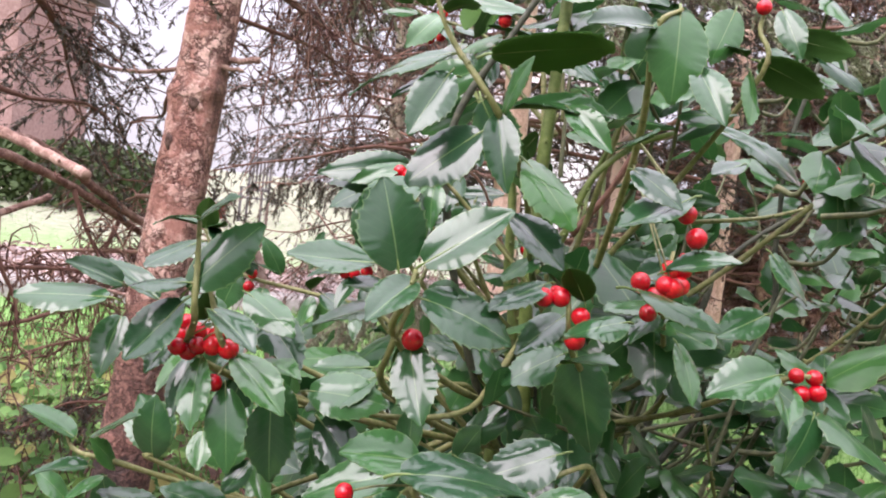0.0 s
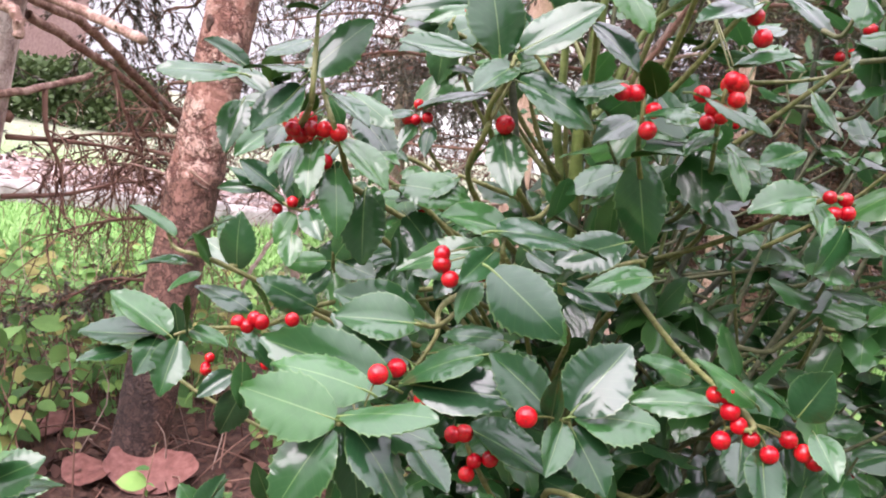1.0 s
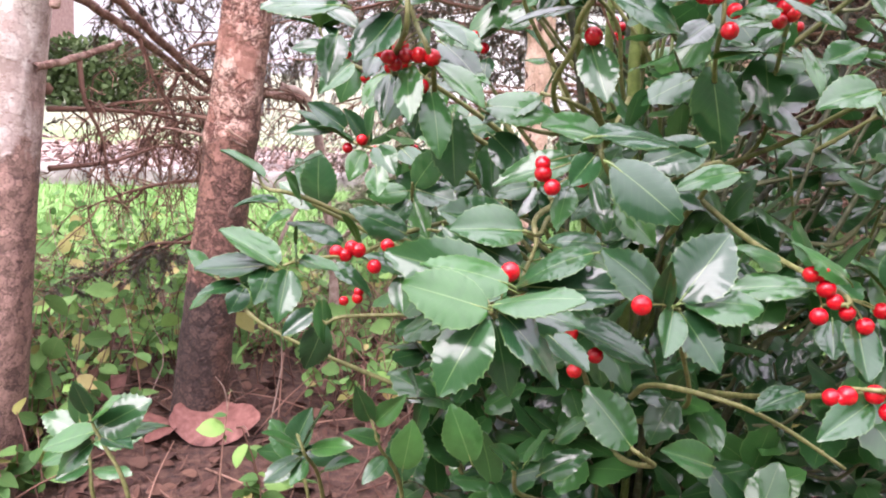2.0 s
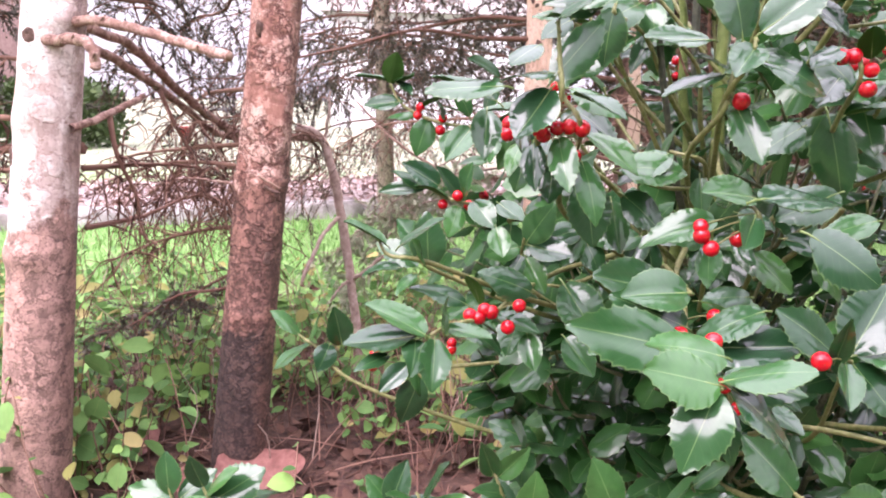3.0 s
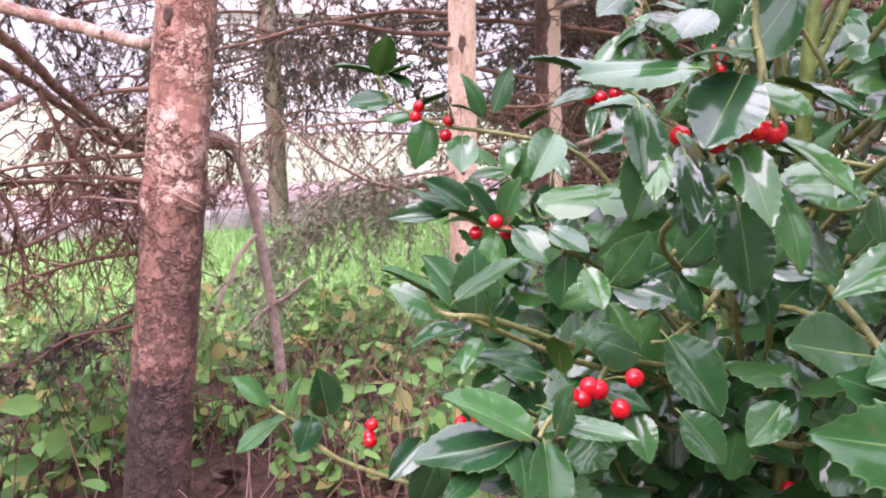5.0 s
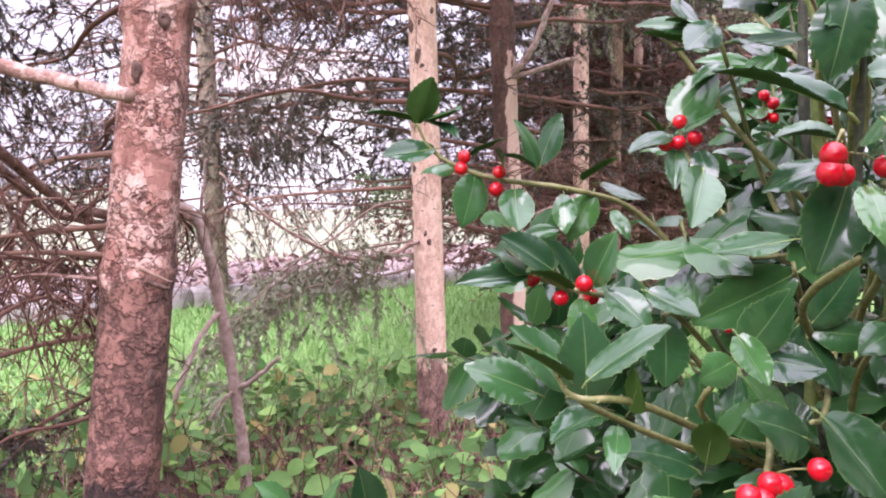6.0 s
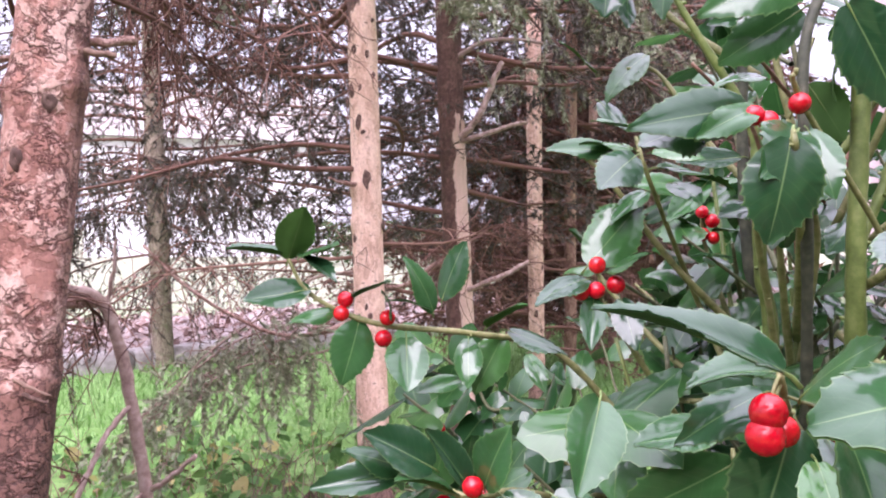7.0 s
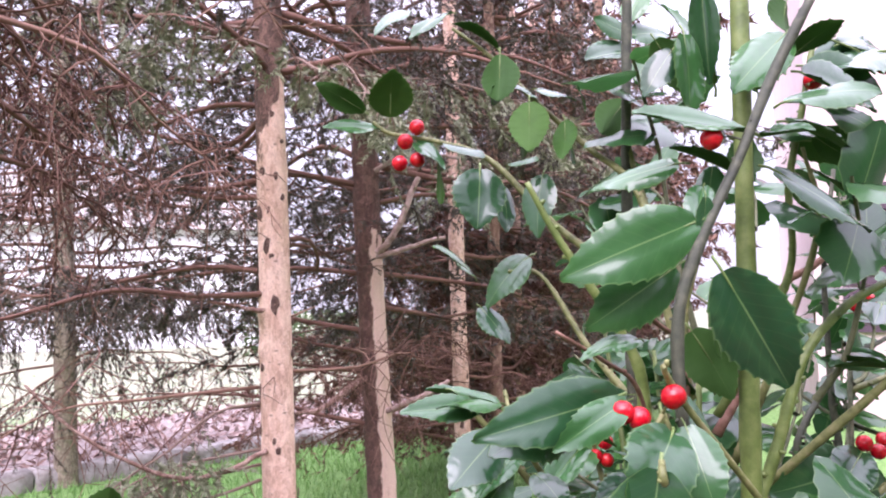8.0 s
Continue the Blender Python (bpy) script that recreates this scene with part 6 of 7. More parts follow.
twig = shoot([(0.045, 0.980, 0.600), (-0.074, 0.922, 0.642), (-0.156, 0.894, 0.664), (-0.225, 0.893, 0.673), (-0.260, 0.903, 0.685), (-0.281, 0.909, 0.700), (-0.292, 0.913, 0.721)], [(-0.253, 0.897, 0.692), (-0.256, 0.897, 0.682), (-0.224, 0.888, 0.679), (-0.227, 0.888, 0.664)])
leaf(twig, (-0.292, 0.913, 0.721), (-0.283, 0.889, 0.757), 0.95)
leaf(twig, (-0.283, 0.911, 0.723), (-0.264, 0.879, 0.739), 0.85)
leaf(twig, (-0.284, 0.911, 0.723), (-0.262, 0.877, 0.714), 0.55)
leaf(twig, (-0.296, 0.915, 0.724), (-0.335, 0.902, 0.732), 0.60)
leaf(twig, (-0.277, 0.908, 0.699), (-0.324, 0.905, 0.691), 0.79)
leaf(twig, (-0.260, 0.903, 0.683), (-0.292, 0.883, 0.682), 0.55)
leaf(twig, (-0.247, 0.899, 0.693), (-0.228, 0.868, 0.711), 0.72)
leaf(twig, (-0.243, 0.898, 0.676), (-0.255, 0.878, 0.637), 1.07)
leaf(twig, (-0.210, 0.888, 0.664), (-0.215, 0.864, 0.628), 1.08)
leaf(twig, (-0.220, 0.891, 0.681), (-0.227, 0.863, 0.700), 0.90)
leaf(twig, (-0.191, 0.884, 0.683), (-0.206, 0.867, 0.722), 0.77)
leaf(twig, (-0.170, 0.930, 0.687), (-0.162, 0.914, 0.733), 0.79)
leaf(twig, (-0.194, 0.884, 0.684), (-0.225, 0.866, 0.704), 0.55)
leaf(twig, (-0.153, 0.872, 0.672), (-0.136, 0.843, 0.693), 0.80)
leaf(twig, (-0.138, 0.868, 0.669), (-0.101, 0.842, 0.656), 0.92)
leaf(twig, (-0.157, 0.904, 0.659), (-0.166, 0.878, 0.630), 0.81)
leaf(twig, (-0.163, 0.904, 0.628), (-0.201, 0.888, 0.626), 0.55)
leaf(twig, (-0.128, 0.906, 0.660), (-0.154, 0.892, 0.622), 0.93)
leaf(twig, (-0.105, 0.910, 0.644), (-0.103, 0.879, 0.627), 0.68)
twig = shoot([(-0.058, 0.865, 0.525), (-0.158, 0.792, 0.577), (-0.201, 0.752, 0.591), (-0.222, 0.758, 0.596), (-0.243, 0.765, 0.608)], [(-0.222, 0.754, 0.588), (-0.206, 0.750, 0.598), (-0.193, 0.766, 0.586)])
leaf(twig, (-0.243, 0.765, 0.604), (-0.295, 0.770, 0.600), 0.55)
leaf(twig, (-0.243, 0.765, 0.607), (-0.275, 0.747, 0.628), 0.68)
leaf(twig, (-0.227, 0.760, 0.608), (-0.266, 0.750, 0.634), 0.86)
leaf(twig, (-0.215, 0.756, 0.593), (-0.249, 0.740, 0.617), 0.90)
leaf(twig, (-0.202, 0.773, 0.592), (-0.228, 0.760, 0.630), 0.66)
leaf(twig, (-0.198, 0.752, 0.597), (-0.199, 0.728, 0.634), 0.87)
leaf(twig, (-0.205, 0.753, 0.586), (-0.213, 0.728, 0.561), 0.99)
leaf(twig, (-0.189, 0.749, 0.592), (-0.167, 0.721, 0.572), 1.04)
leaf(twig, (-0.161, 0.741, 0.592), (-0.137, 0.713, 0.576), 0.95)
twig = shoot([(0.006, 0.888, 0.614), (-0.079, 0.810, 0.674), (-0.093, 0.815, 0.698)], [(-0.096, 0.813, 0.719), (-0.107, 0.815, 0.701), (-0.097, 0.812, 0.702), (-0.084, 0.809, 0.706)])
leaf(twig, (-0.100, 0.818, 0.719), (-0.064, 0.810, 0.764), 0.90)
leaf(twig, (-0.087, 0.814, 0.716), (-0.074, 0.785, 0.730), 1.02)
leaf(twig, (-0.101, 0.818, 0.709), (-0.143, 0.802, 0.706), 0.75)
leaf(twig, (-0.097, 0.816, 0.696), (-0.111, 0.790, 0.670), 0.68)
leaf(twig, (-0.079, 0.811, 0.696), (-0.084, 0.783, 0.672), 0.83)
twig = shoot([(0.045, 0.901, 0.682), (-0.048, 0.827, 0.778), (-0.057, 0.831, 0.809)])
leaf(twig, (-0.060, 0.831, 0.801), (-0.104, 0.819, 0.809), 0.55)
leaf(twig, (-0.071, 0.834, 0.798), (-0.123, 0.832, 0.802), 0.55)
leaf(twig, (-0.046, 0.827, 0.798), (-0.027, 0.797, 0.799), 0.55)
leaf(twig, (-0.042, 0.826, 0.787), (0.012, 0.811, 0.786), 0.55)
leaf(twig, (-0.060, 0.831, 0.782), (-0.104, 0.815, 0.783), 0.55)
leaf(twig, (-0.008, 0.816, 0.777), (-0.049, 0.804, 0.747), 0.55)
leaf(twig, (-0.050, 0.827, 0.770), (-0.088, 0.807, 0.759), 0.55)
twig = shoot([(-0.006, 0.751, 0.687), (-0.048, 0.714, 0.750), (-0.042, 0.713, 0.786), (-0.029, 0.711, 0.806)], [(-0.051, 0.713, 0.808), (-0.043, 0.711, 0.805), (-0.026, 0.706, 0.815)])
leaf(twig, (-0.046, 0.716, 0.813), (-0.091, 0.699, 0.801), 0.55)
leaf(twig, (-0.009, 0.735, 0.770), (-0.035, 0.713, 0.738), 0.75)
leaf(twig, (0.001, 0.734, 0.812), (-0.005, 0.705, 0.786), 0.75)
twig = shoot([(-0.232, 0.680, 0.526), (-0.233, 0.681, 0.531), (-0.235, 0.681, 0.536)])
leaf(twig, (-0.235, 0.681, 0.534), (-0.240, 0.667, 0.585), 1.13)
leaf(twig, (-0.236, 0.713, 0.534), (-0.269, 0.721, 0.577), 0.99)
leaf(twig, (-0.246, 0.736, 0.525), (-0.294, 0.744, 0.547), 0.88)
twig = shoot([(-0.082, 0.827, 0.555), (-0.147, 0.742, 0.574), (-0.147, 0.742, 0.570)])
leaf(twig, (-0.147, 0.741, 0.569), (-0.151, 0.725, 0.527), 1.27)
leaf(twig, (-0.060, 0.720, 0.629), (-0.114, 0.734, 0.617), 0.80)
twig = shoot([(0.076, 1.016, 0.977), (0.006, 0.978, 0.984), (-0.034, 0.992, 1.000), (-0.074, 1.007, 1.008), (-0.087, 1.012, 1.018)], [(-0.063, 0.999, 1.000), (-0.067, 1.002, 0.982), (-0.053, 0.997, 0.985), (-0.054, 0.995, 1.012)])
leaf(twig, (-0.094, 1.014, 1.027), (-0.135, 1.011, 1.049), -0.62)
leaf(twig, (-0.074, 1.006, 1.022), (-0.080, 0.984, 1.058), -1.29)
leaf(twig, (-0.082, 1.010, 1.012), (-0.130, 1.013, 1.008), 0.55)
leaf(twig, (-0.054, 1.000, 1.001), (-0.039, 0.967, 0.982), 0.68)
leaf(twig, (-0.032, 0.991, 0.999), (-0.009, 0.957, 0.990), 0.75)
leaf(twig, (-0.036, 0.994, 0.982), (-0.038, 0.972, 0.945), -0.88)
leaf(twig, (-0.023, 0.937, 0.968), (-0.031, 0.923, 0.922), 1.27)
leaf(twig, (0.008, 0.893, 0.958), (-0.010, 0.880, 0.917), 0.85)
leaf(twig, (0.020, 0.973, 0.981), (0.027, 0.938, 0.985), 0.55)
leaf(twig, (0.016, 0.976, 0.963), (0.012, 0.954, 0.926), 0.73)
twig = shoot([(0.060, 0.791, 0.900), (0.068, 0.860, 0.943), (0.049, 0.896, 0.982), (0.012, 0.908, 1.017), (-0.021, 0.918, 1.052), (-0.049, 0.927, 1.074)])
leaf(twig, (-0.006, 0.913, 1.044), (-0.037, 0.901, 1.012), -0.75)
leaf(twig, (0.008, 0.910, 1.013), (-0.010, 0.900, 0.968), -0.78)
leaf(twig, (0.011, 0.908, 1.021), (-0.019, 0.888, 1.024), 0.60)
leaf(twig, (0.012, 0.907, 1.027), (0.027, 0.874, 1.014), 0.55)
leaf(twig, (0.042, 0.895, 1.027), (0.033, 0.867, 1.004), -0.68)
leaf(twig, (0.033, 0.901, 0.995), (0.023, 0.878, 0.964), -0.60)
leaf(twig, (-0.050, 0.927, 1.086), (-0.089, 0.917, 1.069), 0.64)
leaf(twig, (-0.081, 0.939, 1.088), (-0.113, 0.923, 1.072), 0.75)
leaf(twig, (-0.017, 0.916, 1.059), (-0.054, 0.905, 1.077), 0.55)
twig = shoot([(0.03, 0.76, 0.64), (-0.003, 0.725, 0.76), (-0.010, 0.722, 0.842), (0.002, 0.721, 0.885), (0.034, 0.720, 0.940), (0.060, 0.719, 0.989), (0.085, 0.712, 1.036)], [(0.025, 0.731, 0.952)], 0.0034, 0.0028, DARK_STEM)
leaf(twig, (0.115, 0.750, 1.004), (0.169, 0.740, 0.985), 1.10)
leaf(twig, (0.111, 0.760, 0.975), (0.167, 0.750, 0.963), 0.90)
leaf(twig, (0.102, 0.750, 1.028), (0.051, 0.740, 0.988), 0.70)
leaf(twig, (0.065, 0.800, 1.040), (0.066, 0.790, 0.984), 0.80)
leaf(twig, (0.055, 0.800, 1.028), (0.032, 0.800, 0.999), 0.90)
leaf(twig, (0.223, 0.780, 1.040), (0.136, 0.760, 1.020), 0.80)
leaf(twig, (0.010, 0.720, 0.917), (0.009, 0.720, 0.890), 0.60)
leaf(twig, (0.005, 0.722, 0.904), (-0.064, 0.735, 0.878), 0.72, (-0.6, -0.75, -0.1))
leaf(twig, (0.046, 0.727, 0.957), (-0.015, 0.750, 0.965), 0.60)
leaf(twig, (0.024, 0.759, 0.943), (-0.027, 0.779, 0.933), 0.55)
leaf(twig, (0.057, 0.756, 0.941), (0.011, 0.747, 0.953), 0.55)
leaf(twig, (0.014, 0.714, 0.877), (0.051, 0.705, 0.814), 0.85, (-0.6, -0.65, 0.5))
leaf(twig, (0.069, 0.780, 0.860), (0.044, 0.765, 0.830), -0.79)
leaf(twig, (0.008, 0.745, 0.881), (-0.043, 0.755, 0.848), 0.82, (-0.6, -0.75, -0.05))
leaf(twig, (0.024, 0.738, 0.926), (-0.000, 0.719, 0.900), 0.60)
leaf(twig, (0.098, 0.810, 1.012), (0.078, 0.812, 1.074), 0.55)
leaf(twig, (0.066, 0.717, 0.973), (0.116, 0.696, 0.988), 0.70)
leaf(twig, (0.061, 0.723, 0.935), (0.116, 0.704, 0.903), 0.55)
leaf(twig, (0.055, 0.724, 0.954), (0.059, 0.692, 0.953), 0.83)
leaf(twig, (0.110, 0.784, 1.002), (0.082, 0.777, 1.042), 0.59)
leaf(twig, (0.107, 0.751, 1.014), (0.115, 0.723, 1.034), 0.91)
twig = shoot([(0.12, 0.80, 0.60), (0.09, 0.74, 0.70), (-0.020, 0.710, 0.815), (-0.034, 0.700, 0.833)])
leaf(twig, (0.209, 0.780, 0.816), (0.148, 0.770, 0.824), 0.60)
leaf(twig, (-0.066, 0.740, 0.805), (-0.114, 0.720, 0.796), 0.90, (-0.5, -0.8, 0.15))
leaf(twig, (-0.042, 0.730, 0.814), (-0.118, 0.700, 0.805), 0.55, (-0.5, -0.8, 0.15))
leaf(twig, (-0.032, 0.700, 0.799), (-0.075, 0.660, 0.780), 0.85, (-0.5, -0.8, 0.15))
leaf(twig, (-0.087, 0.780, 0.790), (-0.120, 0.760, 0.773), 1.00)
leaf(twig, (-0.074, 0.760, 0.772), (-0.074, 0.730, 0.767), 0.90)
leaf(twig, (-0.040, 0.750, 0.815), (-0.076, 0.720, 0.806), 0.70)
leaf(twig, (-0.105, 0.800, 0.814), (-0.086, 0.780, 0.806), 0.60)
leaf(twig, (-0.007, 0.760, 0.841), (-0.047, 0.750, 0.842), 0.60)
twig = shoot([(-0.329, 0.841, 0.348), (-0.375, 0.852, 0.387), (-0.394, 0.856, 0.398), (-0.404, 0.858, 0.405)], [(-0.306, 0.838, 0.375), (-0.303, 0.840, 0.386)])
leaf(twig, (-0.401, 0.857, 0.403), (-0.426, 0.847, 0.441), 0.82)
leaf(twig, (-0.387, 0.855, 0.398), (-0.372, 0.835, 0.440), 0.68)
leaf(twig, (-0.345, 0.850, 0.394), (-0.353, 0.839, 0.444), 1.05)
leaf(twig, (-0.384, 0.854, 0.392), (-0.441, 0.857, 0.368), 0.70)
leaf(twig, (-0.361, 0.851, 0.393), (-0.370, 0.825, 0.369), 1.18)
twig = shoot([(0.055, 0.780, 0.742), (0.006, 0.743, 0.780), (-0.004, 0.745, 0.803)])
leaf(twig, (-0.004, 0.745, 0.798), (0.002, 0.746, 0.731), 1.00, (-0.5, -0.8, 0.15))
leaf(twig, (0.052, 0.787, 0.844), (0.069, 0.769, 0.804), -1.03)
twig = shoot([(-0.056, 0.649, 0.620), (-0.137, 0.581, 0.671), (-0.162, 0.558, 0.694)], [(-0.170, 0.555, 0.674), (-0.169, 0.555, 0.682), (-0.157, 0.562, 0.673), (-0.145, 0.548, 0.677)])
leaf(twig, (-0.182, 0.533, 0.700), (-0.232, 0.548, 0.728), 0.45, (-0.1, -0.5, 0.9))
leaf(twig, (-0.155, 0.555, 0.687), (-0.156, 0.529, 0.712), 0.77)
leaf(twig, (-0.149, 0.575, 0.691), (-0.193, 0.559, 0.699), 0.55)
leaf(twig, (-0.140, 0.593, 0.679), (-0.184, 0.577, 0.674), 0.55)
leaf(twig, (-0.144, 0.573, 0.671), (-0.164, 0.565, 0.626), 1.1, (-0.5, -0.8, -0.25))
leaf(twig, (-0.133, 0.569, 0.669), (-0.142, 0.542, 0.654), 0.59)
twig = shoot([(0.034, 0.815, 0.548), (-0.043, 0.735, 0.600), (-0.045, 0.736, 0.611)])
leaf(twig, (-0.045, 0.735, 0.602), (-0.114, 0.753, 0.564), 0.80, (-0.3, -0.9, 0.1))
leaf(twig, (-0.062, 0.739, 0.581), (-0.067, 0.711, 0.566), 0.59)
twig = shoot([(-0.023, 0.707, 0.768), (-0.062, 0.667, 0.784), (-0.063, 0.668, 0.794)])
leaf(twig, (-0.064, 0.668, 0.790), (-0.076, 0.667, 0.737), 1.09, (-0.5, -0.8, 0.15))
leaf(twig, (-0.018, 0.708, 0.800), (-0.022, 0.681, 0.768), 0.89, (-0.5, -0.8, 0.15))
twig = shoot([(-0.539, 0.810, 0.106), (-0.548, 0.819, 0.155), (-0.560, 0.825, 0.190), (-0.568, 0.830, 0.218)])
leaf(twig, (-0.559, 0.825, 0.187), (-0.617, 0.826, 0.209), 0.90)
leaf(twig, (-0.556, 0.823, 0.176), (-0.613, 0.815, 0.145), 0.90)
leaf(twig, (-0.550, 0.826, 0.191), (-0.506, 0.835, 0.228), 0.90)
leaf(twig, (-0.563, 0.826, 0.197), (-0.570, 0.826, 0.250), 0.95)
leaf(twig, (-0.544, 0.824, 0.177), (-0.481, 0.831, 0.202), 0.80)
leaf(twig, (-0.548, 0.818, 0.148), (-0.586, 0.801, 0.132), 1.01)
leaf(twig, (-0.540, 0.817, 0.142), (-0.488, 0.802, 0.157), 0.70)
twig = shoot([(-0.221, 0.692, 0.217), (-0.232, 0.652, 0.275), (-0.243, 0.655, 0.297)])
leaf(twig, (-0.241, 0.653, 0.283), (-0.270, 0.633, 0.310), 0.80)
leaf(twig, (-0.234, 0.654, 0.289), (-0.215, 0.646, 0.338), 0.85)
leaf(twig, (-0.226, 0.653, 0.282), (-0.184, 0.636, 0.301), 0.72)
leaf(twig, (-0.238, 0.651, 0.273), (-0.271, 0.628, 0.262), 0.96)
leaf(twig, (-0.212, 0.650, 0.260), (-0.175, 0.632, 0.287), 0.68)
leaf(twig, (-0.231, 0.651, 0.270), (-0.239, 0.621, 0.260), 0.80)
twig = shoot([(-0.131, 0.669, 0.236), (-0.153, 0.630, 0.303), (-0.165, 0.635, 0.335)])
leaf(twig, (-0.165, 0.634, 0.329), (-0.178, 0.616, 0.369), 0.69)
leaf(twig, (-0.159, 0.634, 0.327), (-0.134, 0.616, 0.362), 0.68)
leaf(twig, (-0.128, 0.627, 0.284), (-0.122, 0.614, 0.332), 1.02)
leaf(twig, (-0.154, 0.631, 0.309), (-0.181, 0.607, 0.328), 0.64)
leaf(twig, (-0.146, 0.628, 0.293), (-0.162, 0.598, 0.285), 0.78)
twig = shoot([(-0.016, 0.583, 0.294), (-0.025, 0.540, 0.339), (-0.032, 0.542, 0.352)])
leaf(twig, (-0.063, 0.539, 0.343), (-0.083, 0.533, 0.392), 1.00)
leaf(twig, (-0.023, 0.541, 0.341), (-0.047, 0.517, 0.370), 0.68)
leaf(twig, (-0.016, 0.541, 0.344), (0.003, 0.525, 0.384), 0.70)
leaf(twig, (-0.001, 0.541, 0.336), (0.032, 0.527, 0.368), 0.80)
leaf(twig, (0.008, 0.547, 0.366), (0.024, 0.526, 0.399), 0.68)
twig = shoot([(0.096, 1.005, 0.873), (0.048, 0.970, 0.886), (0.021, 0.980, 0.891)])
leaf(twig, (0.037, 0.973, 0.903), (-0.005, 0.985, 0.872), 1.29)
leaf(twig, (-0.006, 0.991, 0.888), (-0.042, 0.980, 0.915), 1.08)
leaf(twig, (-0.000, 0.991, 0.861), (0.014, 0.963, 0.833), 0.92)
twig = shoot([(-0.008, 0.927, 0.756), (-0.049, 0.887, 0.784), (-0.067, 0.893, 0.800)])
leaf(twig, (-0.036, 0.881, 0.791), (-0.085, 0.894, 0.809), 0.59)
leaf(twig, (0.006, 0.866, 0.776), (-0.042, 0.864, 0.787), 0.70)
leaf(twig, (0.045, 0.849, 0.799), (-0.007, 0.859, 0.793), 0.58)
leaf(twig, (-0.028, 0.881, 0.757), (-0.068, 0.877, 0.739), 1.14)
leaf(twig, (-0.019, 0.878, 0.749), (-0.003, 0.844, 0.769), 0.55)
twig = shoot([(0.021, 0.777, 0.741), (0.019, 0.775, 0.774), (0.017, 0.774, 0.791)])
leaf(twig, (0.017, 0.774, 0.790), (0.008, 0.761, 0.751), 1.25)
leaf(twig, (0.005, 0.782, 0.758), (-0.032, 0.766, 0.755), 0.68)
twig = shoot([(0.194, 0.796, 0.851), (0.150, 0.776, 0.912), (0.139, 0.776, 0.964)])
leaf(twig, (0.185, 0.805, 1.036), (0.234, 0.785, 1.052), 0.80)
leaf(twig, (0.178, 0.823, 0.981), (0.241, 0.798, 0.984), -0.80)
leaf(twig, (0.183, 0.813, 0.958), (0.198, 0.784, 0.942), 0.75)
leaf(twig, (0.223, 0.871, 0.726), (0.257, 0.843, 0.724), 1.23)
leaf(twig, (0.169, 0.776, 0.822), (0.167, 0.746, 0.825), 0.55)
twig = shoot([(0.110, 0.973, 0.688), (0.084, 0.947, 0.728), (0.079, 0.947, 0.756)], [(0.077, 0.943, 0.759), (0.086, 0.940, 0.751), (0.079, 0.944, 0.739), (0.088, 0.941, 0.736)])
leaf(twig, (0.076, 0.952, 0.715), (0.030, 0.944, 0.729), 0.63)
leaf(twig, (0.084, 0.948, 0.719), (0.094, 0.916, 0.711), 0.81)
leaf(twig, (0.077, 0.949, 0.742), (0.038, 0.934, 0.761), 0.55)
leaf(twig, (0.090, 0.944, 0.742), (0.099, 0.909, 0.751), 0.55)
leaf(twig, (0.072, 0.954, 0.701), (0.026, 0.947, 0.707), 0.71)
twig = shoot([(0.099, 0.834, 0.720), (0.087, 0.833, 0.790), (0.082, 0.829, 0.853), (0.089, 0.824, 0.888)])
leaf(twig, (0.087, 0.831, 0.818), (0.087, 0.799, 0.834), 0.55)
leaf(twig, (0.086, 0.833, 0.798), (0.051, 0.815, 0.824), 0.55)
twig = shoot([(0.012, 1.001, 0.692), (0.002, 1.003, 0.711), (-0.002, 1.003, 0.725)])
leaf(twig, (0.000, 1.003, 0.716), (-0.030, 0.985, 0.745), 0.75)
leaf(twig, (0.007, 1.001, 0.716), (0.022, 0.966, 0.741), 0.79)
leaf(twig, (0.002, 1.003, 0.706), (-0.034, 0.988, 0.708), 0.68)

twig = shoot([(-0.028, 0.530, 0.565), (-0.029, 0.500, 0.548), (-0.042, 0.450, 0.529)], [(-0.015, 0.470, 0.543), (-0.050, 0.440, 0.537), (-0.029, 0.430, 0.523)])
leaf(twig, (-0.040, 0.505, 0.554), (-0.107, 0.490, 0.567), 0.95, (-0.2, -0.75, 0.65))
leaf(twig, (-0.043, 0.450, 0.540), (-0.095, 0.440, 0.567), 0.95, (-0.2, -0.75, 0.65))
leaf(twig, (-0.052, 0.420, 0.531), (-0.129, 0.400, 0.558), 0.80, (-0.2, -0.75, 0.65))
leaf(twig, (-0.037, 0.430, 0.531), (0.035, 0.430, 0.532), 0.75, (-0.2, -0.75, 0.65))
leaf(twig, (-0.015, 0.500, 0.547), (0.038, 0.490, 0.537), 0.80, (-0.2, -0.75, 0.65))
leaf(twig, (0.005, 0.520, 0.511), (0.046, 0.520, 0.539), 0.90, (-0.2, -0.75, 0.65))
twig = shoot([(0.029, 0.600, 0.632), (-0.029, 0.570, 0.630), (-0.082, 0.550, 0.645)])
leaf(twig, (-0.076, 0.545, 0.648), (-0.024, 0.535, 0.655), 1.00, (-0.2, -0.75, 0.65))
leaf(twig, (-0.069, 0.560, 0.624), (-0.035, 0.540, 0.599), 1.00, (-0.2, -0.75, 0.65))
leaf(twig, (-0.007, 0.510, 0.611), (-0.067, 0.500, 0.598), 0.70, (-0.2, -0.75, 0.65))
leaf(twig, (-0.128, 0.570, 0.657), (-0.134, 0.550, 0.618), 1.00, (-0.2, -0.75, 0.65))
leaf(twig, (-0.070, 0.600, 0.613), (-0.064, 0.580, 0.570), 0.80, (-0.2, -0.75, 0.65))
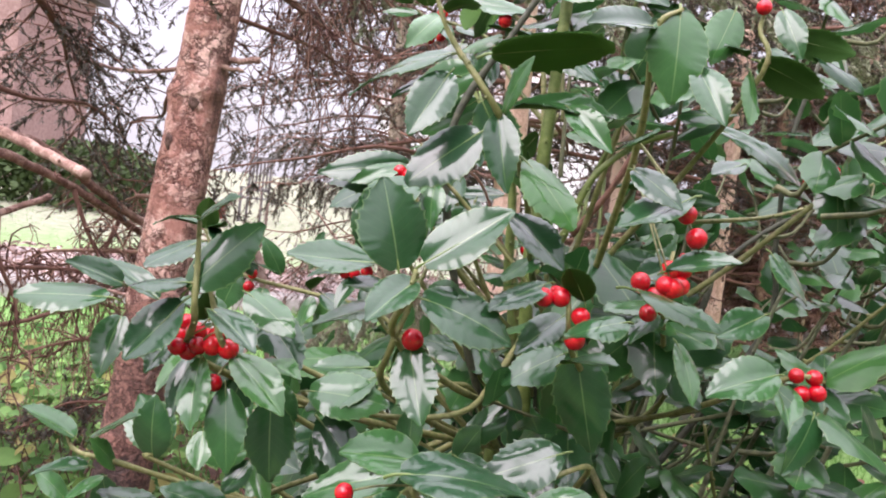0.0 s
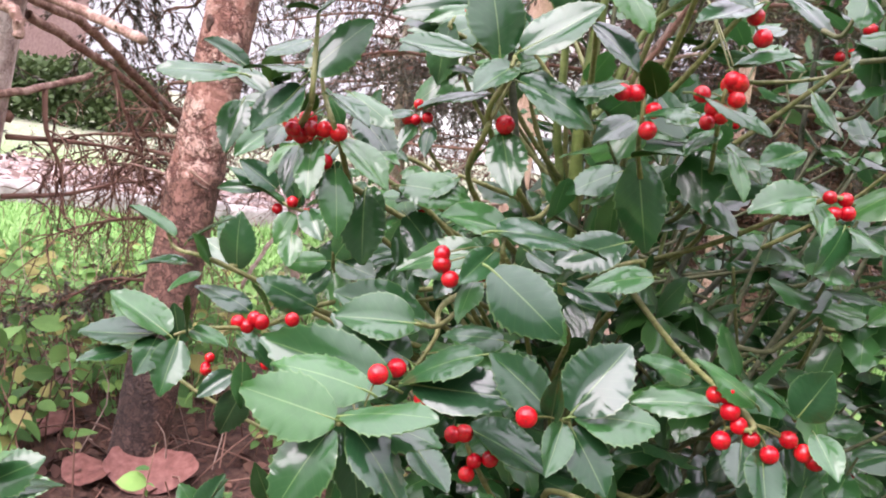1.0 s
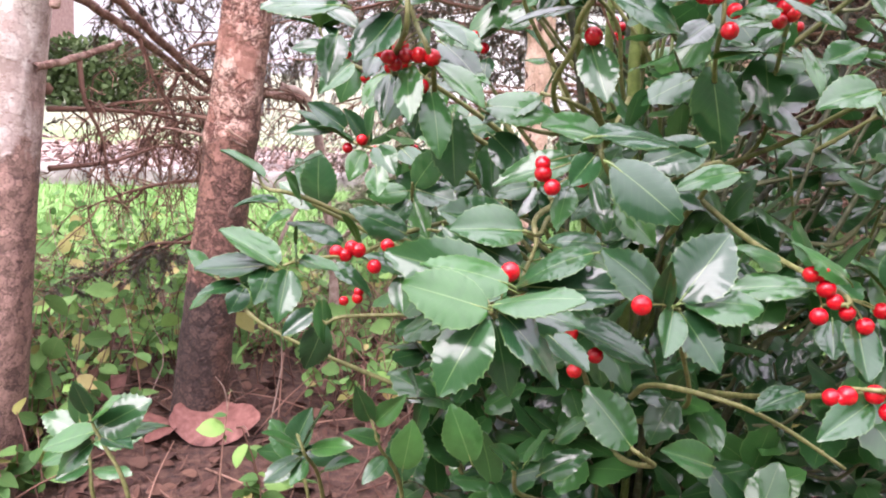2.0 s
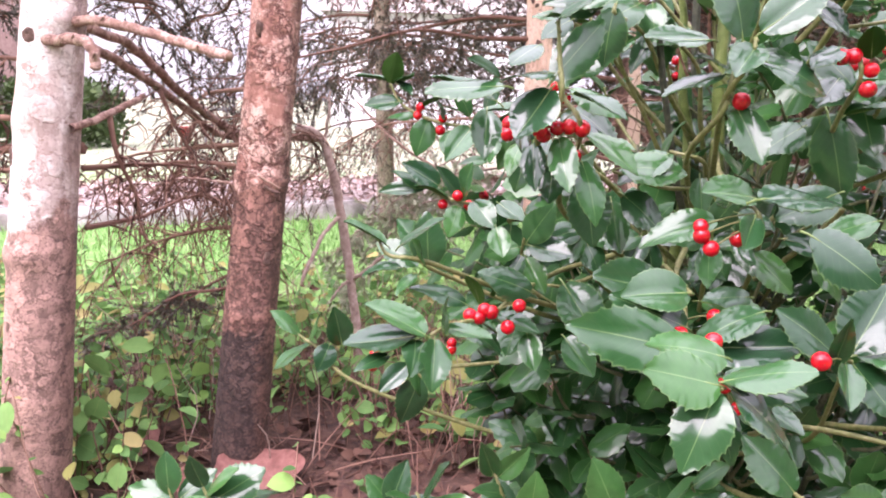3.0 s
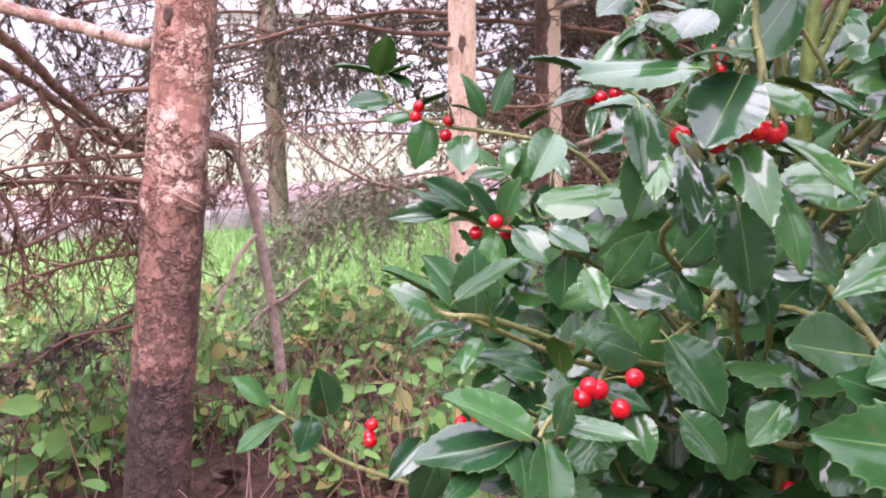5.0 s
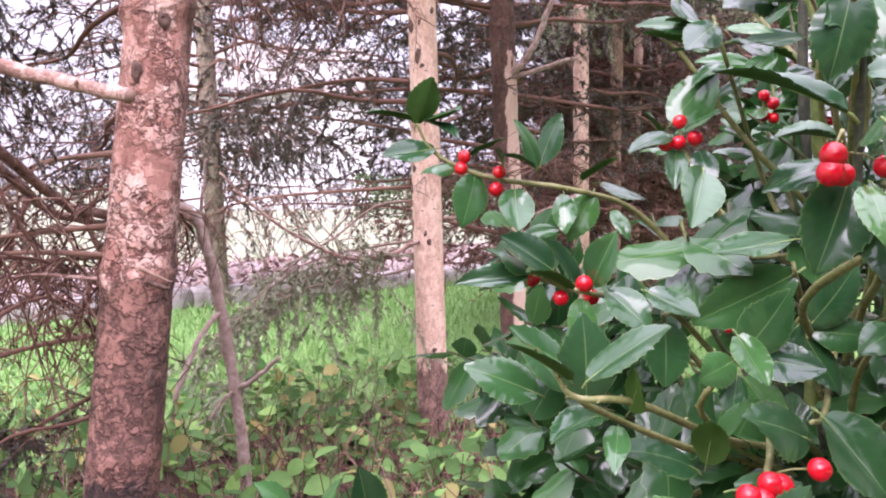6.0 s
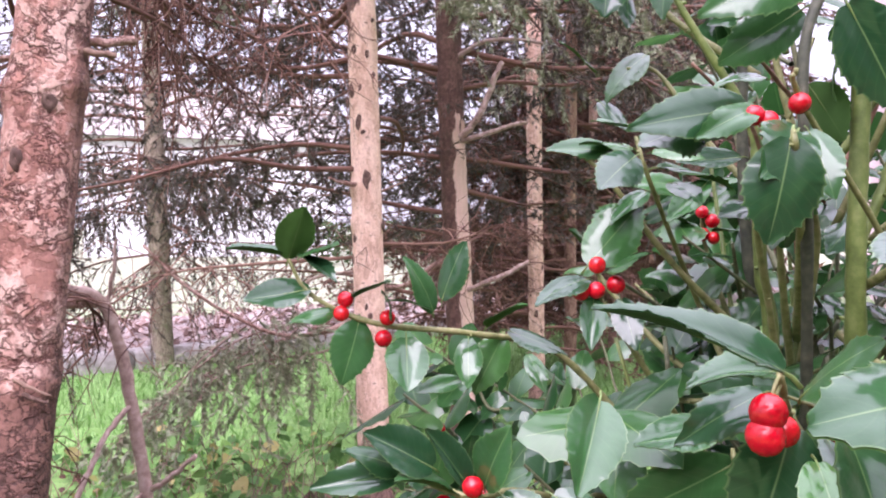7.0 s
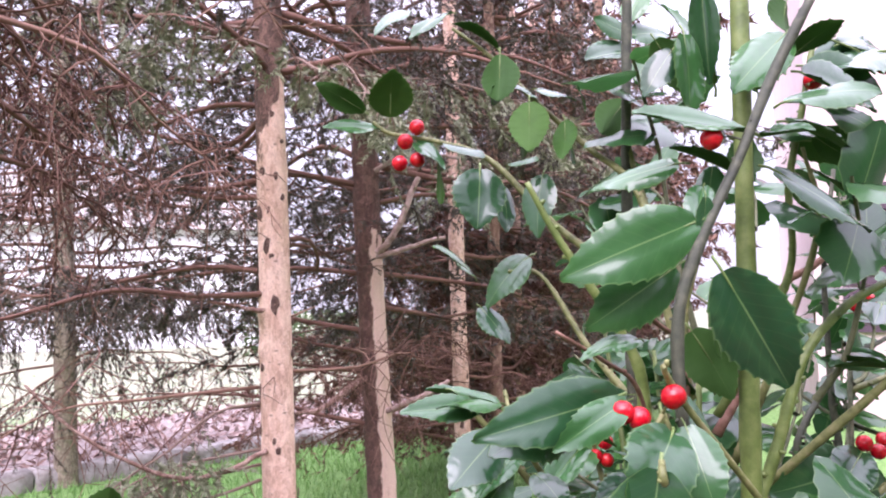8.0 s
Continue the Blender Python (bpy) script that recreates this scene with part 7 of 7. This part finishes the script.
leaf(twig, (-0.103, 0.580, 0.640), (-0.095, 0.560, 0.611), 0.90, (-0.2, -0.75, 0.65))
leaf(twig, (-0.005, 0.560, 0.640), (-0.004, 0.550, 0.610), 0.90, (-0.2, -0.75, 0.65))
twig = shoot([(0.186, 0.600, 0.595), (0.120, 0.560, 0.617), (0.058, 0.530, 0.594)])
leaf(twig, (0.098, 0.530, 0.633), (0.047, 0.520, 0.614), 1.00, (-0.2, -0.75, 0.65))
leaf(twig, (0.033, 0.530, 0.581), (0.068, 0.520, 0.552), 0.90, (-0.2, -0.75, 0.65))
leaf(twig, (0.059, 0.530, 0.594), (0.100, 0.520, 0.586), 0.75, (-0.2, -0.75, 0.65))
leaf(twig, (0.116, 0.500, 0.615), (0.070, 0.490, 0.609), 0.75, (-0.2, -0.75, 0.65))
leaf(twig, (0.030, 0.560, 0.611), (0.058, 0.550, 0.598), 0.90, (-0.2, -0.75, 0.65))
twig = shoot([(-0.095, 0.640, 0.527), (-0.121, 0.620, 0.530)])
leaf(twig, (-0.104, 0.630, 0.529), (-0.072, 0.600, 0.482), 1.05, (-0.2, -0.75, 0.65))
leaf(twig, (-0.172, 0.620, 0.584), (-0.166, 0.600, 0.559), 1.00, (-0.2, -0.75, 0.65))
leaf(twig, (-0.139, 0.600, 0.528), (-0.184, 0.580, 0.552), 0.90, (-0.2, -0.75, 0.65))
leaf(twig, (-0.105, 0.600, 0.484), (-0.080, 0.580, 0.455), 1.00, (-0.2, -0.75, 0.65))
leaf(twig, (-0.141, 0.600, 0.487), (-0.135, 0.580, 0.459), 1.00, (-0.2, -0.75, 0.65))
leaf(twig, (-0.063, 0.550, 0.508), (-0.097, 0.530, 0.490), 0.90, (-0.2, -0.75, 0.65))
shoot([(0.020, 0.800, 0.808), (-0.017, 0.780, 0.828), (-0.060, 0.760, 0.846)], (), 0.0016, 0.001, BROWN_TWIG)
shoot([(0.072, 0.820, 0.830), (0.037, 0.800, 0.848), (0.013, 0.790, 0.861)], (), 0.0018, 0.0012, BROWN_TWIG)
shoot([(0.180, 0.840, 0.872), (0.202, 0.830, 0.889), (0.233, 0.820, 0.914)], (), 0.0034, 0.0022, BROWN_TWIG)
stem([(0.16, 0.92, -0.12), (0.2, 0.95, 0.35), (0.372, 0.980, 0.660), (0.377, 0.980, 0.775), (0.376, 0.980, 0.894), (0.396, 0.980, 0.999)], 0.005, 0.0022, DARK_STEM)
stem([(0.16, 0.92, -0.12), (0.2, 0.95, 0.35), (0.288, 0.950, 0.675), (0.306, 0.950, 0.745), (0.367, 0.950, 0.805), (0.420, 0.950, 0.826)], 0.005, 0.0022, DARK_STEM)
twig = shoot([(0.257, 0.860, 0.699), (0.242, 0.840, 0.726), (0.215, 0.820, 0.752)], [(0.232, 0.820, 0.757), (0.246, 0.820, 0.750), (0.264, 0.830, 0.756)])
leaf(twig, (0.219, 0.820, 0.740), (0.143, 0.800, 0.735), 1.00, (-0.65, -0.7, 0.3))
leaf(twig, (0.229, 0.820, 0.751), (0.180, 0.800, 0.728), 0.90, (-0.65, -0.7, 0.3))
leaf(twig, (0.251, 0.820, 0.725), (0.201, 0.800, 0.725), 1.00, (-0.65, -0.7, 0.3))
leaf(twig, (0.259, 0.820, 0.817), (0.207, 0.820, 0.821), 0.50, (-0.65, -0.7, 0.3))
leaf(twig, (0.282, 0.840, 0.859), (0.247, 0.820, 0.842), 0.90, (-0.65, -0.7, 0.3))
leaf(twig, (0.028, 0.740, 0.781), (-0.020, 0.720, 0.764), 0.80, (-0.65, -0.7, 0.3))
leaf(twig, (0.125, 0.820, 0.747), (0.087, 0.800, 0.735), 0.90, (-0.65, -0.7, 0.3))
twig = shoot([(0.149, 0.800, 0.887), (0.140, 0.790, 0.940), (0.145, 0.780, 0.992), (0.159, 0.780, 1.045)], [(0.145, 0.770, 1.008), (0.225, 0.780, 1.030)], 0.003, 0.0018, GREEN_STEM)
leaf(twig, (0.081, 0.800, 1.074), (0.085, 0.800, 1.009), 0.45, (-0.6, -0.65, 0.45))
leaf(twig, (0.057, 0.820, 1.042), (0.083, 0.820, 1.010), 0.90, (0.5, 0.6, 0.6))
leaf(twig, (0.050, 0.760, 0.943), (0.035, 0.750, 0.910), 0.70, (-0.6, -0.65, 0.45))
leaf(twig, (0.117, 0.780, 0.972), (0.149, 0.770, 0.978), 0.90, (-0.6, -0.65, 0.45))
leaf(twig, (0.141, 0.770, 1.017), (0.201, 0.760, 1.005), 0.85, (-0.6, -0.65, 0.45))
leaf(twig, (0.196, 0.790, 1.046), (0.243, 0.790, 1.060), 0.90, (-0.6, -0.65, 0.45))
leaf(twig, (0.135, 0.780, 1.064), (0.114, 0.770, 1.033), 1.10, (0.5, 0.6, 0.6))
leaf(twig, (0.154, 0.770, 0.991), (0.200, 0.760, 0.979), 0.70, (-0.6, -0.65, 0.45))
leaf(twig, (0.165, 0.790, 0.976), (0.195, 0.780, 0.958), 0.80, (0.5, 0.6, 0.6))
leaf(twig, (0.156, 0.800, 0.954), (0.161, 0.790, 0.923), 0.80, (0.5, 0.6, 0.6))
leaf(twig, (0.126, 0.820, 1.042), (0.135, 0.810, 1.011), 0.80, (-0.6, -0.65, 0.45))
leaf(twig, (0.119, 0.800, 0.972), (0.089, 0.790, 0.937), 0.80, (0.5, 0.6, 0.6))
leaf(twig, (0.206, 0.800, 0.945), (0.238, 0.800, 0.925), 0.80, (-0.6, -0.65, 0.45))
twig = shoot([(0.089, 0.900, 0.990), (0.105, 0.920, 1.043), (0.127, 0.950, 1.094)], (), 0.0022, 0.0014)
leaf(twig, (0.128, 0.950, 1.098), (0.095, 0.950, 1.111), 0.90, (-0.6, -0.65, 0.45))
leaf(twig, (0.127, 0.950, 1.083), (0.078, 0.940, 1.071), 0.90, (-0.6, -0.65, 0.45))
leaf(twig, (0.129, 0.950, 1.098), (0.168, 0.940, 1.107), 0.90, (-0.6, -0.65, 0.45))
leaf(twig, (0.128, 0.950, 1.110), (0.147, 0.950, 1.148), 0.90, (-0.6, -0.65, 0.45))
leaf(twig, (0.120, 0.940, 1.065), (0.146, 0.930, 1.050), 0.90, (-0.6, -0.65, 0.45))
leaf(twig, (-0.022, 0.900, 1.048), (-0.028, 0.890, 1.008), 1.00, (0.5, 0.6, 0.6))
leaf(twig, (-0.009, 0.880, 1.008), (-0.015, 0.870, 0.968), 1.00, (0.5, 0.6, 0.6))
leaf(twig, (0.014, 0.870, 0.994), (0.011, 0.860, 0.960), 0.80, (0.5, 0.6, 0.6))
leaf(twig, (0.108, 0.930, 1.032), (0.075, 0.920, 0.998), 0.90, (0.5, 0.6, 0.6))
twig = shoot([(-0.135, 0.710, 0.511), (-0.141, 0.680, 0.544), (-0.141, 0.660, 0.568)])
leaf(twig, (-0.146, 0.660, 0.559), (-0.180, 0.640, 0.555), 0.84, (-0.1, -0.85, 0.5))
leaf(twig, (-0.135, 0.660, 0.561), (-0.095, 0.640, 0.554), 1.00, (-0.1, -0.85, 0.5))
leaf(twig, (-0.143, 0.660, 0.550), (-0.159, 0.640, 0.527), 0.87, (-0.1, -0.85, 0.5))
leaf(twig, (-0.138, 0.660, 0.565), (-0.120, 0.640, 0.601), 1.03, (-0.1, -0.85, 0.5))
leaf(twig, (-0.138, 0.660, 0.548), (-0.121, 0.640, 0.518), 0.85, (-0.1, -0.85, 0.5))
twig = shoot([(-0.067, 0.730, 0.530), (-0.077, 0.700, 0.562), (-0.079, 0.680, 0.585)])
leaf(twig, (-0.084, 0.680, 0.575), (-0.116, 0.660, 0.569), 1.01, (-0.1, -0.85, 0.5))
leaf(twig, (-0.073, 0.680, 0.570), (-0.038, 0.660, 0.572), 0.97, (-0.1, -0.85, 0.5))
leaf(twig, (-0.081, 0.680, 0.569), (-0.100, 0.660, 0.543), 0.82, (-0.1, -0.85, 0.5))
leaf(twig, (-0.075, 0.680, 0.575), (-0.052, 0.660, 0.615), 0.88, (-0.1, -0.85, 0.5))
leaf(twig, (-0.076, 0.680, 0.564), (-0.063, 0.660, 0.533), 1.01, (-0.1, -0.85, 0.5))
twig = shoot([(-0.007, 0.710, 0.529), (-0.019, 0.680, 0.561), (-0.023, 0.660, 0.585)])
leaf(twig, (-0.027, 0.660, 0.573), (-0.061, 0.640, 0.570), 0.91, (-0.1, -0.85, 0.5))
leaf(twig, (-0.017, 0.660, 0.576), (0.018, 0.640, 0.571), 0.81, (-0.1, -0.85, 0.5))
leaf(twig, (-0.025, 0.660, 0.573), (-0.040, 0.640, 0.546), 0.93, (-0.1, -0.85, 0.5))
leaf(twig, (-0.019, 0.660, 0.579), (-0.003, 0.640, 0.609), 0.85, (-0.1, -0.85, 0.5))
leaf(twig, (-0.020, 0.660, 0.569), (-0.012, 0.640, 0.536), 0.87, (-0.1, -0.85, 0.5))
twig = shoot([(0.044, 0.670, 0.537), (0.031, 0.640, 0.568), (0.026, 0.620, 0.590)])
leaf(twig, (0.022, 0.620, 0.580), (-0.009, 0.600, 0.580), 0.94, (-0.1, -0.85, 0.5))
leaf(twig, (0.032, 0.620, 0.576), (0.060, 0.600, 0.584), 0.86, (-0.1, -0.85, 0.5))
leaf(twig, (0.025, 0.620, 0.573), (0.009, 0.600, 0.555), 0.88, (-0.1, -0.85, 0.5))
leaf(twig, (0.029, 0.620, 0.587), (0.043, 0.600, 0.622), 0.97, (-0.1, -0.85, 0.5))
leaf(twig, (0.029, 0.620, 0.571), (0.041, 0.600, 0.545), 1.04, (-0.1, -0.85, 0.5))


def inner_stems():
    """Green and grey shoots that rise through the middle of the bush."""
    r = random.Random(77)
    for i in range(16):
        a = r.uniform(0, 6.28)
        foot = Vector((0.12 + 0.07 * math.cos(a), 0.87 + 0.06 * math.sin(a), -0.12))
        top = Vector((r.uniform(-0.02, 0.46), r.uniform(0.80, 1.15), r.uniform(0.62, 0.86)))
        knots = [foot, foot.lerp(top, 0.35) + Vector((0, 0, 0.08)), foot.lerp(top, 0.7) + unit(r) * 0.025, top]
        stem(knots, r.uniform(0.004, 0.007), 0.002, r.choice((GREEN_STEM, GREEN_STEM, GREY_STEM)))
        for k in range(4):
            p = Vector(knots[1]).lerp(Vector(knots[2]), r.random()) if k < 2 else Vector(knots[2]).lerp(top, r.random())
            d = Vector((r.gauss(0, 1), r.gauss(-0.3, 0.8), 0.6)).normalized() * r.uniform(0.08, 0.2)
            stem([p, p + d * 0.5 + Vector((0, 0, -0.012)), p + d], 0.0026, 0.0014, r.choice((TWIG, DARK_TWIG)))


inner_stems()


def fill_bush():
    """The many inner and outer shoots behind the nearest ones: twigs, and leaves and berries too many to count."""
    r = random.Random(21)
    twigs, leaves = Geo(), Geo()
    far_berries = []
    made = 0
    while made < 570:
        x, y, z = r.uniform(-0.2, 0.85), r.uniform(0.62, 1.38), r.uniform(-0.08, 1.35)
        p = Vector((x, y, z))
        e = Vector(((x - 0.32) / 0.48, (y - 0.95) / 0.42, (z - 0.45) / 0.72))
        if not 0.12 < e.length < 1 or e.length < 0.5 and r.random() < 0.35 or y < 0.9 and z > 0.6 and r.random() < 0.45 or z > 0.64 and x < 0.02 + 0.59 * (y - 0.8) or z > 0.42 and r.random() < 0.3 or z > 0.80 and r.random() < 0.6 or (x + 0.3) ** 2 + (y - 0.38) ** 2 < 0.26 and z > 0.5 or z > 1.0 and r.random() < 0.85 or x < 0.0 and z > 0.58:
            continue
        made += 1
        out = Vector((e.x, e.y, 0.55)).normalized()
        foot = p.lerp(Vector((0.12, 0.82, max(-0.05, z - 0.2))), min(1, r.uniform(0.04, 0.10) / max(0.05, (p - Vector((0.12, 0.82, z - 0.2))).length))) if made % 14 else Vector((0.10 + 0.15 * (x - 0.1), 0.82 + 0.3 * (y - 0.82), max(-0.05, z - r.uniform(0.12, 0.3))))
        twigs.tube(curve_points([foot, foot.lerp(p, 0.6) - Vector((0, 0, 0.02)), p], 7), [0.0028, 0.0026, 0.0024, 0.0022, 0.002, 0.0018, 0.0014], 5, cap=False)
        way = (out + unit(r) * 0.5).normalized()
        tip = p + way * r.uniform(0.05, 0.10)
        twigs.tube([p, p.lerp(tip, 0.5), tip], [0.0018, 0.0016, 0.0012], 5, cap=False)
        count = r.randint(5, 8)
        for k in range(count):
            b = p.lerp(tip, (k + 0.5) / count)
            o = way.orthogonal()
            o.rotate(Matrix.Rotation(2.4 * k + r.uniform(-0.4, 0.4), 3, way))
            d = (o + way * r.uniform(0.3, 0.8) + Vector((0, 0, -0.15))).normalized()
            m = aim(b, b + d * r.uniform(0.04, 0.066), Vector((0, -0.3, 1)) + unit(r) * 0.4, r.uniform(0.9, 1.1))
            leaves.add(ROUGH_LEAVES[r.randrange(3)], m)
        if r.random() < 0.07:
            for k in range(r.randint(1, 4)):
                far_berries.append(p.lerp(tip, 0.3 + 0.1 * k) + unit(r) * 0.009)
    part("brushwood", twigs, DARK_TWIG, bush, kind="stuff")
    part("foliage", leaves, HOLLY_FAR, bush, "dense glossy leaves inside the bush", kind="stuff")
    for b in far_berries:
        place_berry(bush, b)


fill_bush()


# ---- undergrowth and litter ----
def oval_leaf(fold, droop, width):
    g = Geo()
    n = 6
    for i in range(n):
        u = i / (n - 1)
        w = width * math.sin(math.pi * min(1, 0.06 + 0.94 * u)) ** 0.75 if i < n - 1 else 0.005
        for v in (-1, 0, 1):
            g.v.append(Vector((u, v * w, fold * abs(v) * w - droop * u * u)))
    for i in range(n - 1):
        for k in range(2):
            a = i * 3 + k
            g.face((a, a + 3, a + 4, a + 1), 0, [(i / (n - 1), k / 2), ((i + 1) / (n - 1), k / 2), ((i + 1) / (n - 1), k / 2 + 0.5), (i / (n - 1), k / 2 + 0.5)])
    return g


OVALS = [oval_leaf(0.3, 0.15, 0.36), oval_leaf(0.15, 0.35, 0.42), oval_leaf(0.4, 0.05, 0.30)]


def build_undergrowth():
    r = random.Random(61)
    stalks, leaves = Geo(), Geo()
    for i in range(3000):
        x, y = r.uniform(-2.3, 1.3), r.uniform(1.0, 3.4)
        if noise.noise((x * 1.7, y * 1.7, 2)) < -0.22 - 0.25 * (y > 1.7) or y > 2.1 and r.random() < 0.3 or y > 2.8 and r.random() < 0.6:
            continue
        if (Vector((x, y)) - Vector((-0.66, 1.53))).length < 0.1 or (-0.62 < x < -0.36 and 1.45 < y < 2.0 and r.random() < 0.6) or (x > -0.35 and y < 1.5) or (-0.8 < x < -0.42 and y < 1.56 and r.random() < 0.96):
            continue
        z = level(x, y)
        h = r.uniform(0.06, 0.34) * (1.0 if x < -0.2 else 0.75) * (1.0 if y < 2.0 else 0.5)
        top = Vector((x + r.gauss(0, 0.06), y + r.gauss(0, 0.06), z + h))
        line = curve_points([(x, y, z - 0.01), Vector((x, y, z)).lerp(top, 0.5) + unit(r) * 0.02, top], 5)
        stalks.tube(line, [0.002, 0.0018, 0.0016, 0.0013, 0.001], 4, cap=False)
        for k in range(r.randint(4, 9)):
            u = r.uniform(0.25, 1)
            j = min(3, int(u * 4))
            p = line[j].lerp(line[j + 1], u * 4 - j)
            d = Vector((r.gauss(0, 1), r.gauss(0, 1), r.uniform(-0.9, 0.3))).normalized()
            m = aim(p, p + d * (0.014 + 0.052 * r.random() ** 1.6), Vector((0, -0.35, 1)) + unit(r) * 0.85)
            n = len(leaves.f)
            leaves.add(OVALS[r.randrange(3)], m)
            if r.random() < 0.12:
                leaves.m[n:] = [1] * (len(leaves.f) - n)
    under = thing("undergrowth", (-0.9, 1.8, -0.12), "low undergrowth of oval light green leaves under the trees", "undergrowth", kind="stuff")
    part("stalks", stalks, DEAD_TWIG, under, kind="stuff")
    part("leaves", leaves, [WEED, YELLOW], under, kind="stuff")


build_undergrowth()


def build_litter():
    """Brown needles, dead leaves and broken twigs on the soil."""
    r, g = random.Random(67), Geo()
    for i in range(10000):
        x, y = r.uniform(-2.2, 1.6), r.uniform(0.5, 3.2)
        p = Vector((x, y, level(x, y) + r.uniform(0, 0.012)))
        a = r.uniform(0, 6.28)
        d = Vector((math.cos(a), math.sin(a), r.uniform(-0.1, 0.5)))
        if i % 5:
            d *= r.uniform(0.015, 0.05)
            s = Vector((-d.y, d.x, 0)).normalized() * r.uniform(0.0008, 0.002)
            g.tri(p - s, p + s, p + d)
        else:
            g.add(OVALS[r.randrange(3)], aim(p, p + d * r.uniform(0.02, 0.05), Vector((0, 0, 1)) + unit(r) * 0.6))
    for i in range(4200):
        x, y = r.uniform(-1.1, 0.4), r.uniform(0.9, 1.75)
        p = Vector((x, y, level(x, y) + r.uniform(0, 0.01)))
        a = r.uniform(0, 6.28)
        d = Vector((math.cos(a), math.sin(a), r.uniform(-0.1, 0.6)))
        if i % 6:
            d *= r.uniform(0.02, 0.07)
            s = Vector((-d.y, d.x, 0)).normalized() * r.uniform(0.0008, 0.0018)
            g.tri(p - s, p + s, p + d)
        else:
            g.add(OVALS[r.randrange(3)], aim(p, p + d * r.uniform(0.012, 0.036), Vector((0, 0, 1)) + unit(r) * 0.9))
    single("leaf_litter", g, LITTER, "red-brown needles and dead leaves on the soil", "litter", kind="stuff")
    t = Geo()
    for i in range(420):
        x, y = r.uniform(-2.0, 1.0), r.uniform(0.9, 2.8)
        p = Vector((x, y, level(x, y) + 0.004))
        d = Vector((r.gauss(0, 1), r.gauss(0, 1), r.uniform(0, 0.7))).normalized() * r.uniform(0.08, 0.3)
        t.tube(curve_points([p, p + d * 0.5 + unit(r) * 0.015, p + d], 5), [0.0022, 0.002, 0.0018, 0.0014, 0.0008], 4, cap=False)
    for i in range(150):
        x, y = r.uniform(-0.5, 0.25), r.uniform(1.55, 2.3)
        p = Vector((x, y, level(x, y)))
        a = r.uniform(0, 6.28)
        d = Vector((math.cos(a), math.sin(a), 0)) * r.uniform(0.1, 0.28)
        t.tube(curve_points([p, p + d * 0.45 + Vector((0, 0, r.uniform(0.05, 0.22))), p + d + Vector((0, 0, r.uniform(-0.02, 0.12)))], 6), [0.0022, 0.002, 0.0018, 0.0016, 0.0013, 0.0008], 4, cap=False)
    for i in range(260):
        x, y = r.uniform(-1.6, 0.45), r.uniform(1.5, 3.0)
        p = Vector((x, y, level(x, y)))
        d = Vector((r.gauss(0, 0.35), r.gauss(0, 0.35), 1)).normalized() * r.uniform(0.12, 0.34)
        t.tube(curve_points([p, p + d * 0.5 + unit(r) * 0.02, p + d + Vector((r.gauss(0, 0.05), r.gauss(0, 0.05), -0.03))], 6), [0.0018, 0.0017, 0.0015, 0.0013, 0.001, 0.0007], 4, cap=False, mat=1)
    single("fallen_twigs", t, [DEAD_TWIG, LIGHT_TWIG], "thin brown twigs lying on the soil", "twigs", kind="stuff")


build_litter()


def fallen_leaf(at, size, turn, tilt):
    """A large curled brown leaf with shallow lobes."""
    g = Geo()
    n, m = 40, 6
    for k in range(n):
        a = 2 * math.pi * k / n
        lobe = 1 + 0.03 * math.cos(3 * a) + 0.03 * math.cos(7 * a + 1)
        for j in range(m):
            q = (j + 0.001) / (m - 1) * lobe
            x, y = q * math.cos(a) * 1.25, q * math.sin(a) * 0.8
            g.v.append(Vector((x, y, 0.22 * x * x - 0.10 * y * y + 0.05 * noise.noise((x * 3, y * 3, size * 40)))) * size)
    for k in range(n):
        for j in range(m - 1):
            a, b = k * m + j, (k + 1) % n * m + j
            g.face((a, a + 1, b + 1, b))
    nv = len(g.v)
    g.v += [p - Vector((0, 0, 0.0012)) for p in g.v]
    for f in list(g.f):
        g.face(tuple(i + nv for i in reversed(f)))
    mat = Matrix.Translation(at) @ Euler((radians(tilt), 0, radians(turn))).to_matrix().to_4x4()
    g.v = [mat @ p for p in g.v]
    single("fallen_leaf", g, FALLEN, "large curled reddish-brown leaf on the soil", "leaf", "fallen leaves")


fallen_leaf((-0.60, 1.46, -0.085), 0.075, 10, 28)
fallen_leaf((-0.72, 1.43, -0.100), 0.05, -30, 15)
fallen_leaf((-0.92, 1.60, -0.095), 0.05, 60, 15)
